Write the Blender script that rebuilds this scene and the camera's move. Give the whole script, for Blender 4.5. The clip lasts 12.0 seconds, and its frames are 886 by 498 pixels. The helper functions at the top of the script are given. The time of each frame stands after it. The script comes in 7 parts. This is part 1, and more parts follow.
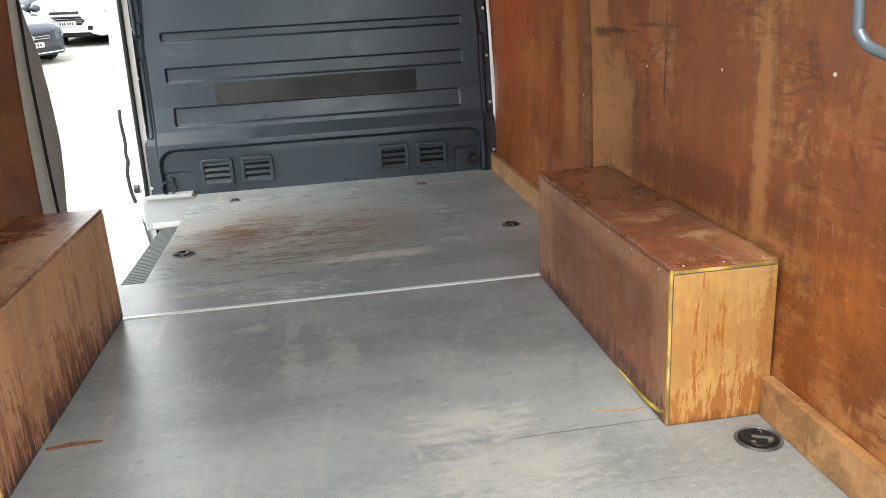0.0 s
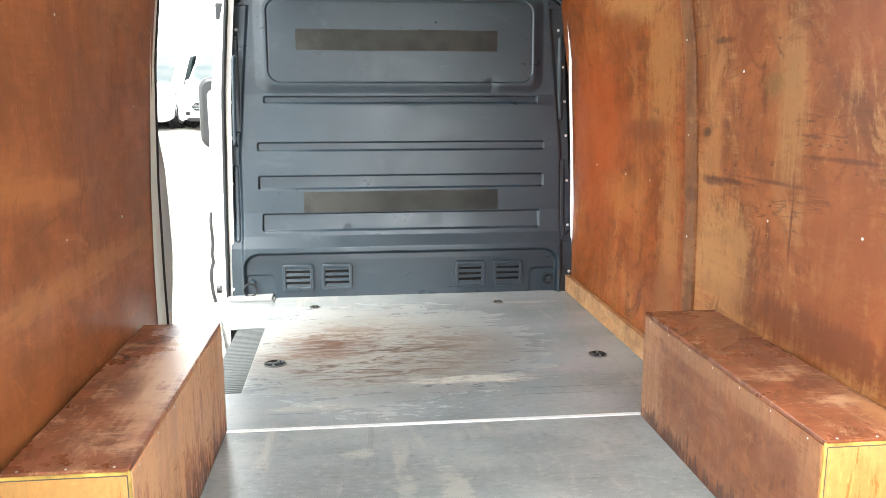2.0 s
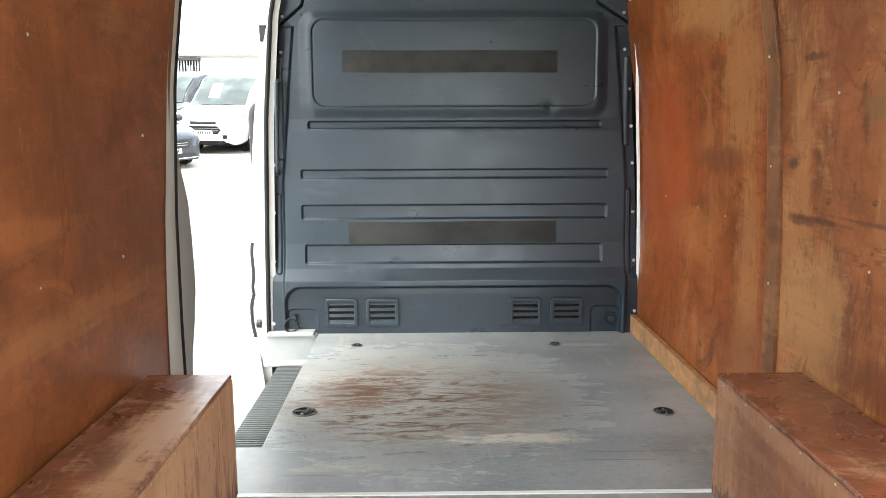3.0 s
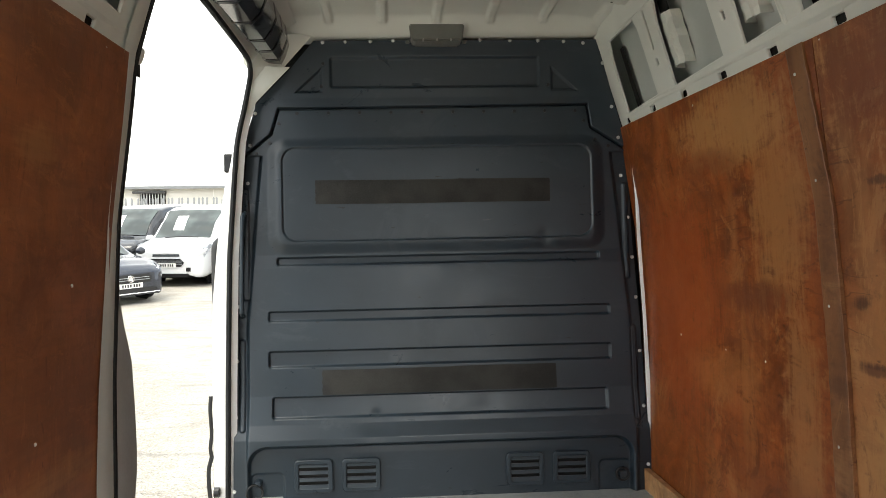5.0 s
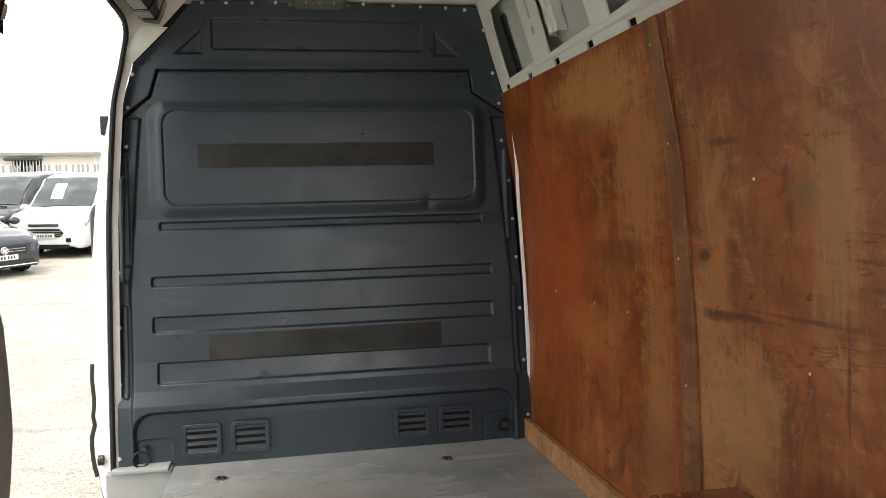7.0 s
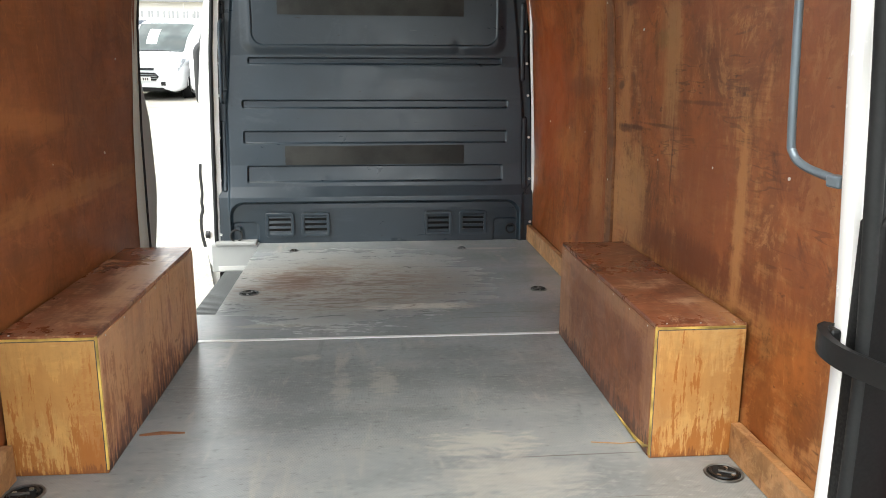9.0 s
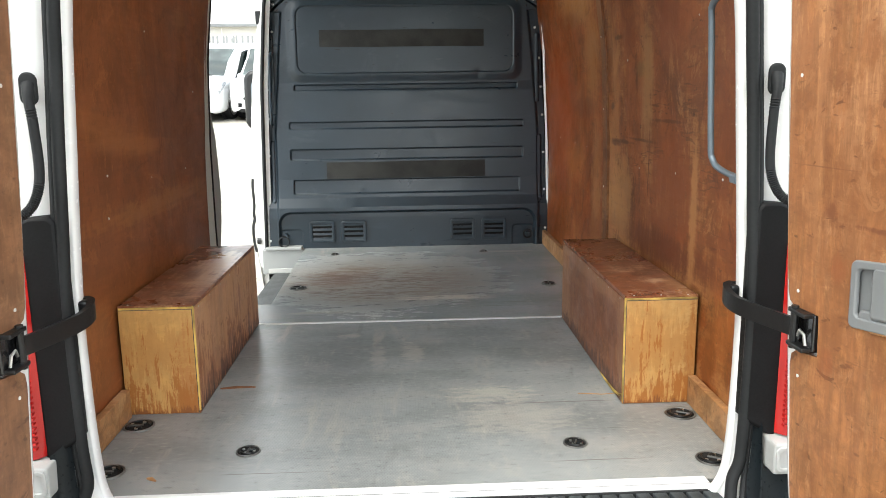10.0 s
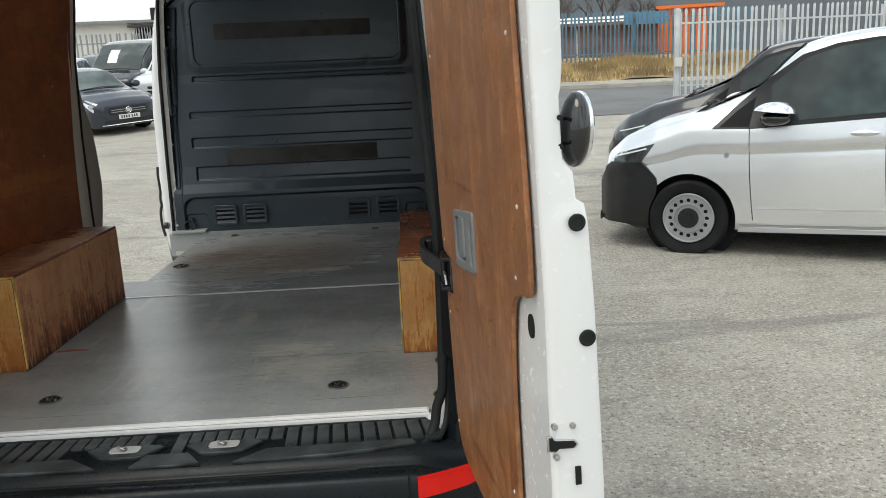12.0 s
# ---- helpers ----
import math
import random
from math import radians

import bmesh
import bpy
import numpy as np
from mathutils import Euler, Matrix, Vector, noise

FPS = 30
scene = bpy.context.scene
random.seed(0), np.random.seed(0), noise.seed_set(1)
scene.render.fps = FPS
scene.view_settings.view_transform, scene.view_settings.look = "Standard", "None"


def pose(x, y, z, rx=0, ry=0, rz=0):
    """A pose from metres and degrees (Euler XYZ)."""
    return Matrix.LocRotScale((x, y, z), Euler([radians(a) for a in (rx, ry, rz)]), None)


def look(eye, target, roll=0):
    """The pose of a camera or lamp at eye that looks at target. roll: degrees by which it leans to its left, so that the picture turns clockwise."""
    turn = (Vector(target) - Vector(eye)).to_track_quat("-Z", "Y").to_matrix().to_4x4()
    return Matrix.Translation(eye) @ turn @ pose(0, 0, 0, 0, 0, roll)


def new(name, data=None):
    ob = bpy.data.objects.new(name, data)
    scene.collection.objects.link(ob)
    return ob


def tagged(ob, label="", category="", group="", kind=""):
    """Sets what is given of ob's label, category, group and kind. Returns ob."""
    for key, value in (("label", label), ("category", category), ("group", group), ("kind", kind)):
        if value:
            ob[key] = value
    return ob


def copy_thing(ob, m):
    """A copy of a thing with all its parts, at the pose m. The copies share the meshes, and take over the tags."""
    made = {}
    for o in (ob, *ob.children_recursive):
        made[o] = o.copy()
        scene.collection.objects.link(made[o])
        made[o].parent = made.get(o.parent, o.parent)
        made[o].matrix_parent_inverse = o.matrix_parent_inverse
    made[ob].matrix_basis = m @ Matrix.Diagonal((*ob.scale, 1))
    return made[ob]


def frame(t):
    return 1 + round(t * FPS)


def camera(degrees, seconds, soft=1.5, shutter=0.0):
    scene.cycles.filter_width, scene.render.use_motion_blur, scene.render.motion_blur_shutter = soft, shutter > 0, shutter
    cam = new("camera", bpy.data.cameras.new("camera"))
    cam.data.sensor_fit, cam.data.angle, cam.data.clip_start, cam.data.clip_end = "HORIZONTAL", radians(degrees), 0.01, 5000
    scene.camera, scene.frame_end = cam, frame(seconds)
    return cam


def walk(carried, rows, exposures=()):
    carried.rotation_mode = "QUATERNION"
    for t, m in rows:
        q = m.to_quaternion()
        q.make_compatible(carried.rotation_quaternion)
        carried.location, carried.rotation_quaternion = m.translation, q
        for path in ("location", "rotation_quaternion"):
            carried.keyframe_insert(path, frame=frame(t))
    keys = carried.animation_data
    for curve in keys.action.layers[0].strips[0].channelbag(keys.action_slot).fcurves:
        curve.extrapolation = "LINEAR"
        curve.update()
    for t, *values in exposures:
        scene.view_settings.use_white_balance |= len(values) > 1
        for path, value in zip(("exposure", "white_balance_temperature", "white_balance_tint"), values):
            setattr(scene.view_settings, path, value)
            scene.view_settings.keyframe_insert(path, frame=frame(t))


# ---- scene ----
cam = camera(59.2, 12.0, 0.9)
PATH = [
    (0, (0.027, -1.375, 0.879), (0.283, 0.515, 0.277), -3.4),
    (0.5, (-0.172, -1.342, 0.88), (0.096, 0.536, 0.246), -3.2),
    (1, (-0.226, -1.357, 0.942), (0.06, 0.541, 0.379), -2.6),
    (1.5, (-0.221, -1.345, 0.987), (0.093, 0.587, 0.58), -0.5),
    (2, (-0.237, -1.351, 1.005), (-0.027, 0.604, 0.641), -0.1),
    (2.5, (-0.156, -1.193, 1.005), (-0.07, 0.781, 0.691), 0.5),
    (2.7, (-0.107, -1.143, 1.01), (-0.062, 0.83, 0.689), 0.3),
    (4.5, (-0.198, -0.661, 1.052), (-0.175, 1.338, 0.983), -1.5),
    (5, (-0.19, -0.653, 1.054), (-0.073, 1.343, 1.065), -1.2),
    (5.5, (-0.161, -0.639, 1.067), (0.093, 1.343, 1.154), -1.0),
    (6, (-0.134, -0.633, 1.093), (0.186, 1.335, 1.251), -1.1),
    (6.5, (-0.158, -0.712, 1.087), (0.175, 1.251, 1.278), -1.8),
    (7, (-0.149, -0.739, 1.03), (0.226, 1.224, 0.952), -1.7),
    (7.5, (-0.069, -0.944, 0.997), (0.274, 1.016, 0.804), -1.3),
    (7.7, (-0.02, -1.049, 0.986), (0.267, 0.916, 0.745), -1.0),
    (9.3, (0.0, -1.935, 0.937), (0.117, 0.013, 0.502), -0.1),
    (9.5, (0.023, -2.05, 0.957), (0.094, -0.098, 0.529), -0.6),
    (10, (0.006, -2.311, 0.97), (0.088, -0.35, 0.584), -0.8),
    (10.5, (0.038, -2.535, 0.982), (0.107, -0.57, 0.616), -2.0),
    (11, (0.275, -2.713, 0.955), (0.348, -0.741, 0.628), -2.1),
    (11.5, (0.491, -2.76, 0.951), (0.556, -0.798, 0.567), -3.1),
    (12, (0.732, -2.648, 0.939), (0.8, -0.693, 0.521), -2.6),
]
EXPOSURE = [(t, e, *((7200, 10) if 6.9 < t < 8 else (6800, 5) if 4 < t < 4.8 else (7000, 7) if 4 < t < 7 else (6650, 5))) for t, e in ((0, 1.88), (0.5, 2.03), (1, 2.37), (1.5, 2.85), (2, 2.98), (2.5, 2.88), (2.7, 2.73), (4.5, 1.16), (5, 1.38), (5.5, 1.46), (6, 1.52), (6.5, 1.57), (7, 1.4), (7.5, 1.53), (9.5, 1.78), (10, 1.67), (10.5, 1.70), (11, 1.28), (11.5, 0.28), (12, 0.22))]
walk(cam, [(t, look(eye, target, roll)) for t, eye, target, roll in PATH], EXPOSURE)

# ---- world and sun: bright overcast day over an open yard ----
world = bpy.data.worlds.new("overcast_sky")
scene.world = world
world.use_nodes = True
wn, wl = world.node_tree.nodes, world.node_tree.links
wn.clear()
SUN_EL, SUN_AZ = radians(62), radians(222)
sky = wn.new("ShaderNodeTexSky")
sky.sky_type = "NISHITA"
sky.sun_disc = False
sky.sun_elevation, sky.sun_rotation = SUN_EL, SUN_AZ
sky.air_density, sky.dust_density, sky.ozone_density = 1.0, 4.0, 1.0
tc = wn.new("ShaderNodeTexCoord")
cl = wn.new("ShaderNodeTexNoise")
cl.inputs["Scale"].default_value, cl.inputs["Detail"].default_value = 2.6, 5.0
cr = wn.new("ShaderNodeValToRGB")
cr.color_ramp.elements[0].position, cr.color_ramp.elements[0].color = 0.36, (3.8, 4.6, 5.8, 1)
cr.color_ramp.elements[1].position, cr.color_ramp.elements[1].color = 0.60, (10.4, 10.5, 10.6, 1)
wm = wn.new("ShaderNodeMix")
wm.data_type = "RGBA"
wm.inputs["Factor"].default_value = 0.8
wb = wn.new("ShaderNodeBackground")
wb.inputs["Strength"].default_value = 0.142
wo = wn.new("ShaderNodeOutputWorld")
wl.new(tc.outputs["Generated"], cl.inputs["Vector"])
wl.new(cl.outputs["Fac"], cr.inputs["Fac"])
wl.new(sky.outputs["Color"], wm.inputs["A"])
wl.new(cr.outputs["Color"], wm.inputs["B"])
wl.new(wm.outputs["Result"], wb.inputs["Color"])
wl.new(wb.outputs["Background"], wo.inputs["Surface"])

sun = new("sun", bpy.data.lights.new("sun", "SUN"))
sun.data.energy, sun.data.angle, sun.data.color = 0.85, radians(30), (1.0, 0.97, 0.92)
sun.matrix_world = look((0, 0, 30), (30 * math.sin(SUN_AZ + math.pi) / math.tan(SUN_EL), 30 * math.cos(SUN_AZ + math.pi) / math.tan(SUN_EL), 0))


# ---- materials ----
class Mat:
    """A node material in the making: a principled surface with object-space noise."""

    def __init__(self, name, color=(0.5, 0.5, 0.5), rough=0.5, metal=0.0):
        self.m = bpy.data.materials.new(name)
        self.m.use_nodes = True
        self.n, self.l = self.m.node_tree.nodes, self.m.node_tree.links
        self.p = self.n["Principled BSDF"]
        self.p.inputs["Base Color"].default_value = (*color, 1)
        self.p.inputs["Roughness"].default_value = rough
        self.p.inputs["Metallic"].default_value = metal
        self.co = self.n.new("ShaderNodeTexCoord").outputs["Object"]

    def at(self, scale=(1, 1, 1), shift=(0, 0, 0), source=None):
        mp = self.n.new("ShaderNodeMapping")
        mp.inputs["Scale"].default_value, mp.inputs["Location"].default_value = scale, shift
        self.l.new(source or self.co, mp.inputs["Vector"])
        return mp.outputs["Vector"]

    def noise(self, scale, detail=4.0, vec=None, rough=0.55, warp=0.0):
        t = self.n.new("ShaderNodeTexNoise")
        t.inputs["Scale"].default_value, t.inputs["Detail"].default_value = scale, detail
        t.inputs["Roughness"].default_value, t.inputs["Distortion"].default_value = rough, warp
        self.l.new(vec or self.co, t.inputs["Vector"])
        return t.outputs["Fac"]

    def ramp(self, fac, a, b, lo=0.0, hi=1.0):
        """Steps from lo to hi as fac goes from a to b."""
        r = self.n.new("ShaderNodeMapRange")
        r.interpolation_type = "SMOOTHSTEP"
        for key, v in (("From Min", a), ("From Max", b), ("To Min", lo), ("To Max", hi)):
            r.inputs[key].default_value = v
        self.l.new(fac, r.inputs["Value"])
        return r.outputs["Result"]

    def math(self, op, a, b=None):
        k = self.n.new("ShaderNodeMath")
        k.operation = op
        for i, v in enumerate((a, b)):
            if v is None:
                continue
            if isinstance(v, (int, float)):
                k.inputs[i].default_value = v
            else:
                self.l.new(v, k.inputs[i])
        return k.outputs[0]

    def mix(self, fac, a, b):
        k = self.n.new("ShaderNodeMix")
        k.data_type = "RGBA"
        for key, v in (("Factor", fac), ("A", a), ("B", b)):
            if isinstance(v, (int, float)):
                k.inputs[key].default_value = v
            elif isinstance(v, tuple):
                k.inputs[key].default_value = (*v, 1)
            else:
                self.l.new(v, k.inputs[key])
        return k.outputs["Result"]

    def axes(self):
        s = self.n.new("ShaderNodeSeparateXYZ")
        self.l.new(self.co, s.inputs["Vector"])
        return s.outputs

    def blot(self, cx, cy, rx, ry, soft=0.5):
        """1 inside an ellipse of the xy plane, falling to 0 outside it."""
        ax = self.axes()
        u = self.math("DIVIDE", self.math("SUBTRACT", ax[0], cx), rx)
        v = self.math("DIVIDE", self.math("SUBTRACT", ax[1], cy), ry)
        d = self.math("ADD", self.math("MULTIPLY", u, u), self.math("MULTIPLY", v, v))
        return self.ramp(d, 1.0 - soft, 1.0 + soft, 1.0, 0.0)

    def color(self, v):
        self.l.new(v, self.p.inputs["Base Color"])
        return self

    def rough(self, v):
        self.l.new(v, self.p.inputs["Roughness"])
        return self

    def bump(self, fac, strength=0.3, dist=0.002):
        b = self.n.new("ShaderNodeBump")
        b.inputs["Strength"].default_value, b.inputs["Distance"].default_value = strength, dist
        self.l.new(fac, b.inputs["Height"])
        self.l.new(b.outputs["Normal"], self.p.inputs["Normal"])
        return self


def plain(name, color, rough=0.5, metal=0.0, vary=0.12, scale=14.0, bump=0.08):
    """A painted or moulded surface with soft blotches, fine grain and slight relief."""
    k = Mat(name, color, rough, metal)
    big, fine = k.noise(scale * 0.18, 3), k.noise(scale * 6, 3)
    dark = tuple(c * (1 - vary) for c in color)
    light = tuple(min(1, c * (1 + vary)) for c in color)
    k.color(k.mix(k.ramp(big, 0.35, 0.65), dark, light))
    k.rough(k.ramp(fine, 0.3, 0.7, max(0.02, rough - 0.06), min(1, rough + 0.06)))
    if bump:
        k.bump(fine, bump, 0.001)
    return k.m


def plywood(name, deep, tan, dark, along=2, worn=0.5, rough=0.42, seed=0.0, blots=(), grainy=0.5, size=1.0, cracks=0.55, worms=0.0, con=1.0, marks=0.0, torn=2.6, warm=0.0, spec=0.5, upright_streaks=()):
    """Film-faced ply: blotchy film in two tones, worn tan places with scratchy edges, dark scuffs.
    blots: (axes, centre, radii, colour, strength) of stains and rubbed places of their own.
    upright_streaks: (height, half height, colour, strength) of darker upright streaks, thinning away from that height."""
    def stain(colour):
        return colour[0], colour[1] * (1 - 0.15 * warm), colour[2] * (1 - 0.33 * warm)

    deep, tan, dark = stain(deep), stain(tan), stain(dark)
    k = Mat(name, deep, rough)
    k.p.inputs["Specular IOR Level"].default_value = spec
    ax = k.axes()
    long = [7.0, 7.0, 7.0]
    long[along] = 0.7
    cross = [1.0, 1.0, 1.0]
    cross[along] = 9.0
    grain = k.noise(9, 6, k.at(tuple(long), (seed, seed * 2, seed)), 0.62)
    nick = k.noise(5, 5, k.at(tuple(cross), (seed, seed, 3)), 0.7)
    cloud = k.noise(1.5 * size, 8, k.at((1, 1, 1), (seed * 3, seed, 5 + seed)), 0.66, 0.5)
    blotch = k.noise(3.6 * size, 7, k.at((1, 1, 1), (seed, 4 + seed, 1)), 0.68, 0.9)
    c = k.mix(k.ramp(blotch, 0.32, 0.68), tuple(v * (1 - 0.36 * con) for v in deep), tuple(v * (1 + 0.28 * con) for v in deep))
    edge = k.math("ADD", cloud, k.math("MULTIPLY", k.math("SUBTRACT", nick, 0.5), 0.22))
    edge = k.math("ADD", edge, k.math("MULTIPLY", k.math("SUBTRACT", grain, 0.5), 0.30 * grainy))
    t0 = 0.72 - 0.34 * worn
    c = k.mix(k.ramp(edge, t0, t0 + 0.10, 0.0, 0.85), c, tan)
    c = k.mix(k.ramp(grain, 0.40, 0.72, 0.0, 0.30 * grainy), c, tuple(v * 0.62 for v in deep))
    c = k.mix(k.ramp(nick, 0.62, 0.76, 0.0, 0.35), c, tan)
    mottle = k.noise(17 * size, 6, k.at(tuple(0.6 + 0.12 * v for v in cross), (seed, 2, 8)), 0.72, 0.6)
    c = k.mix(k.ramp(mottle, 0.50, 0.66, 0.0, 0.42 * con), c, tuple(v * 0.55 for v in deep))
    c = k.mix(k.ramp(mottle, 0.44, 0.30, 0.0, 0.40), c, tan)
    wide = [3.4 * size, 3.4 * size, 3.4 * size]
    wide[along] = 0.45
    band = k.noise(1.6, 5, k.at(tuple(wide), (seed, 6, seed)), 0.6, 0.3)
    c = k.mix(k.ramp(band, 0.52, 0.70, 0.0, 0.55), c, tan)
    c = k.mix(k.ramp(band, 0.47, 0.30, 0.0, 0.45), c, tuple(v * 0.66 for v in deep))
    # hair-thin cracks and squiggles in the face veneer
    for sc, shift, amount in ([([0.35 if v < 5 else 2.2 for v in cross], 1.5, cracks)] if cracks else []) + ([([1.0, 1.0, 1.0], 6.5, worms)] if worms else []):
        line = k.math("ABSOLUTE", k.math("SUBTRACT", k.noise(3.2 * size, 4, k.at(tuple(sc), (seed, shift, 2 * seed)), 0.6, 0.4), 0.5))
        gate = k.ramp(k.noise(2.2 * size, 3, k.at((1, 1, 1), (shift, seed, 4)), 0.5), 0.54, 0.62, 0.0, amount)
        c = k.mix(k.math("MULTIPLY", k.ramp(line, 0.004, 0.012, 1.0, 0.0), gate), c, dark)
    # ragged patches where the film is rubbed thin or soaked dark
    rag_at = [1.0, 1.0, 1.0]
    rag_at[along] = 0.6
    rag = k.noise(4.6 * size, 10, k.at(tuple(rag_at), (4 + seed, seed, 7)), 0.80, 1.1)
    c = k.mix(k.ramp(rag, 0.54, 0.62, 0.0, 0.60 * con), c, tan)
    c = k.mix(k.ramp(rag, 0.45, 0.36, 0.0, 0.65 * con), c, tuple(v * 0.50 for v in deep))
    scuff = k.noise(2.6 * size, 8, k.at((1, 1, 1), (7 + seed, 3, seed)), 0.72, 1.4)
    c = k.mix(k.ramp(scuff, 0.58, 0.70, 0.0, 0.75 * con), c, dark)
    fleck = k.noise(38, 3, k.at(tuple(0.4 + 0.1 * v for v in cross), (seed, 9, 2)), 0.55)
    c = k.mix(k.ramp(fleck, 0.66, 0.74, 0.0, 0.65), c, dark)
    c = k.mix(k.ramp(fleck, 0.33, 0.25, 0.0, 0.55), c, tan)
    if marks:
        # knocks and short scrapes, each a dark stain with a ragged edge
        knock = k.noise(27, 3, k.at(tuple(0.55 + 0.06 * v for v in cross), (2, seed, 11)), 0.55, 0.8)
        c = k.mix(k.ramp(knock, 0.66, 0.70, 0.0, marks), c, tuple(v * 0.42 for v in deep))
        c = k.mix(k.ramp(k.noise(13, 3, k.at(tuple(0.55 + 0.06 * v for v in cross), (9, seed, 1)), 0.5, 0.5), 0.69, 0.75, 0.0, marks), c, tuple(v * 0.55 for v in deep))
    for (i, j), centre, radii, colour, strength in blots:
        u = k.math("DIVIDE", k.math("SUBTRACT", ax[i], centre[0]), radii[0])
        v = k.math("DIVIDE", k.math("SUBTRACT", ax[j], centre[1]), radii[1])
        dd = k.math("ADD", k.math("MULTIPLY", u, u), k.math("MULTIPLY", v, v))
        dd = k.math("ADD", dd, k.math("MULTIPLY", k.math("SUBTRACT", k.math("ADD", k.math("ADD", grain, blotch), mottle), 1.5), torn))
        c = k.mix(k.ramp(dd, 0.1, 1.5, strength, 0.0), c, stain(colour))
    for level, half, colour, strength in upright_streaks:
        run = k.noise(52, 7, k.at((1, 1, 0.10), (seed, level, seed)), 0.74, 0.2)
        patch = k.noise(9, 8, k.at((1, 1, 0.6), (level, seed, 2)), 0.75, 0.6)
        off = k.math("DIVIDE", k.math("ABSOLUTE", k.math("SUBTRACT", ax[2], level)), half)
        streak_mix = k.math("MULTIPLY", k.math("SUBTRACT", k.math("ADD", run, k.math("MULTIPLY", patch, 0.8)), 0.9), 2.2)
        streak_cover = k.math("SUBTRACT", k.math("ADD", streak_mix, 0.9), k.math("MULTIPLY", off, 0.42))
        c = k.mix(k.ramp(streak_cover, 0.62, 0.78, 0.0, strength), c, stain(colour))
    k.color(c)
    k.rough(k.ramp(cloud, 0.35, 0.7, rough - 0.10, rough + 0.16))
    k.bump(k.math("ADD", grain, k.math("MULTIPLY", nick, 0.5)), 0.12, 0.002)
    return k.m


M = {}
DEEP, TAN, DARK = (0.300, 0.092, 0.026), (0.430, 0.225, 0.100), (0.075, 0.028, 0.014)
YZ, XZ, XY = (1, 2), (0, 2), (0, 1)
M["ply"] = plywood("ply_lining_rear", (0.300, 0.106, 0.035), (0.480, 0.262, 0.122), DARK, 2, 0.74, 0.42, 0.0, [
    (YZ, (0.97, 0.770), (0.19, 0.009), (0.090, 0.032, 0.018), 0.75), (YZ, (0.72, 0.790), (0.20, 0.006), (0.10, 0.036, 0.02), 0.65), (YZ, (1.08, 0.758), (0.09, 0.013), (0.085, 0.03, 0.018), 0.7),
    (YZ, (0.70, 1.06), (0.11, 0.035), (0.20, 0.155, 0.06), 0.45), (YZ, (1.13, 0.915), (0.035, 0.018), (0.06, 0.03, 0.02), 0.8), (YZ, (1.02, 1.20), (0.06, 0.012), (0.05, 0.03, 0.02), 0.7),
    (YZ, (0.95, 1.42), (0.24, 0.12), (0.20, 0.060, 0.02), 0.75), (YZ, (0.60, 1.47), (0.50, 0.10), (0.25, 0.090, 0.026), 0.5), (YZ, (0.90, 1.22), (0.12, 0.10), (0.25, 0.075, 0.024), 0.65), (YZ, (0.36, 1.20), (0.16, 0.13), (0.29, 0.085, 0.026), 0.65),
    (YZ, (0.34, 0.62), (0.25, 0.24), (0.30, 0.092, 0.028), 0.75), (YZ, (0.60, 0.70), (0.006, 0.17), (0.12, 0.04, 0.018), 0.7), (YZ, (0.42, 0.872), (0.18, 0.007), (0.12, 0.04, 0.018), 0.7),
    (YZ, (0.45, 0.42), (0.6, 0.06), (0.16, 0.05, 0.018), 0.75), (YZ, (0.98, 0.55), (0.16, 0.18), (0.47, 0.27, 0.125), 0.7), (YZ, (0.12, 0.55), (0.035, 0.30), (0.52, 0.29, 0.13), 0.7), (YZ, (0.62, 1.02), (0.07, 0.22), (0.48, 0.28, 0.135), 0.7),
    (YZ, (-0.2, 0.9), (0.16, 0.5), (0.24, 0.072, 0.024), 0.55)], warm=1.0, spec=0.35, con=1.1, cracks=0.5)
M["ply_front"] = plywood("ply_lining_front", (0.265, 0.076, 0.019), (0.385, 0.172, 0.064), (0.10, 0.032, 0.012), 2, 0.42, 0.40, 2.5, [
    (YZ, (1.50, 1.20), (0.17, 0.30), (0.43, 0.215, 0.085), 0.75), (YZ, (1.75, 1.44), (0.42, 0.13), (0.45, 0.24, 0.10), 0.85), (YZ, (1.95, 1.34), (0.20, 0.05), (0.20, 0.065, 0.022), 0.6), (YZ, (1.72, 0.90), (0.28, 0.05), (0.15, 0.045, 0.018), 0.65),
    (YZ, (1.42, 0.45), (0.10, 0.50), (0.42, 0.21, 0.09), 0.7), (YZ, (2.35, 0.85), (0.40, 0.45), (0.36, 0.078, 0.016), 0.65), (YZ, (1.95, 0.62), (0.30, 0.10), (0.40, 0.16, 0.05), 0.45), (YZ, (1.55, 0.30), (0.4, 0.12), (0.20, 0.06, 0.02), 0.5)], warm=0.85, spec=0.35, con=1.25, cracks=0.4)
M["ply_strip"] = plywood("ply_cover_strip", (0.215, 0.092, 0.038), (0.36, 0.185, 0.085), DARK, 2, 0.6, 0.45, 5.0, [(YZ, (1.20, 0.12), (0.08, 0.12), (0.09, 0.036, 0.022), 0.85), (YZ, (1.22, 0.70), (0.10, 0.03), (0.10, 0.04, 0.02), 0.6)], warm=0.6, spec=0.35)
M["ply_left"] = plywood("ply_lining_left", (0.300, 0.110, 0.044), (0.47, 0.200, 0.075), (0.15, 0.045, 0.016), 1, 0.30, 0.38, 4.0, [(YZ, (0.55, 0.60), (0.75, 0.035), (0.42, 0.20, 0.075), 0.55), (YZ, (0.9, 1.28), (0.09, 0.05), (0.42, 0.21, 0.09), 0.6)], 1.3, 0.9, 0.45, 0.0, 0.8, warm=0.6)
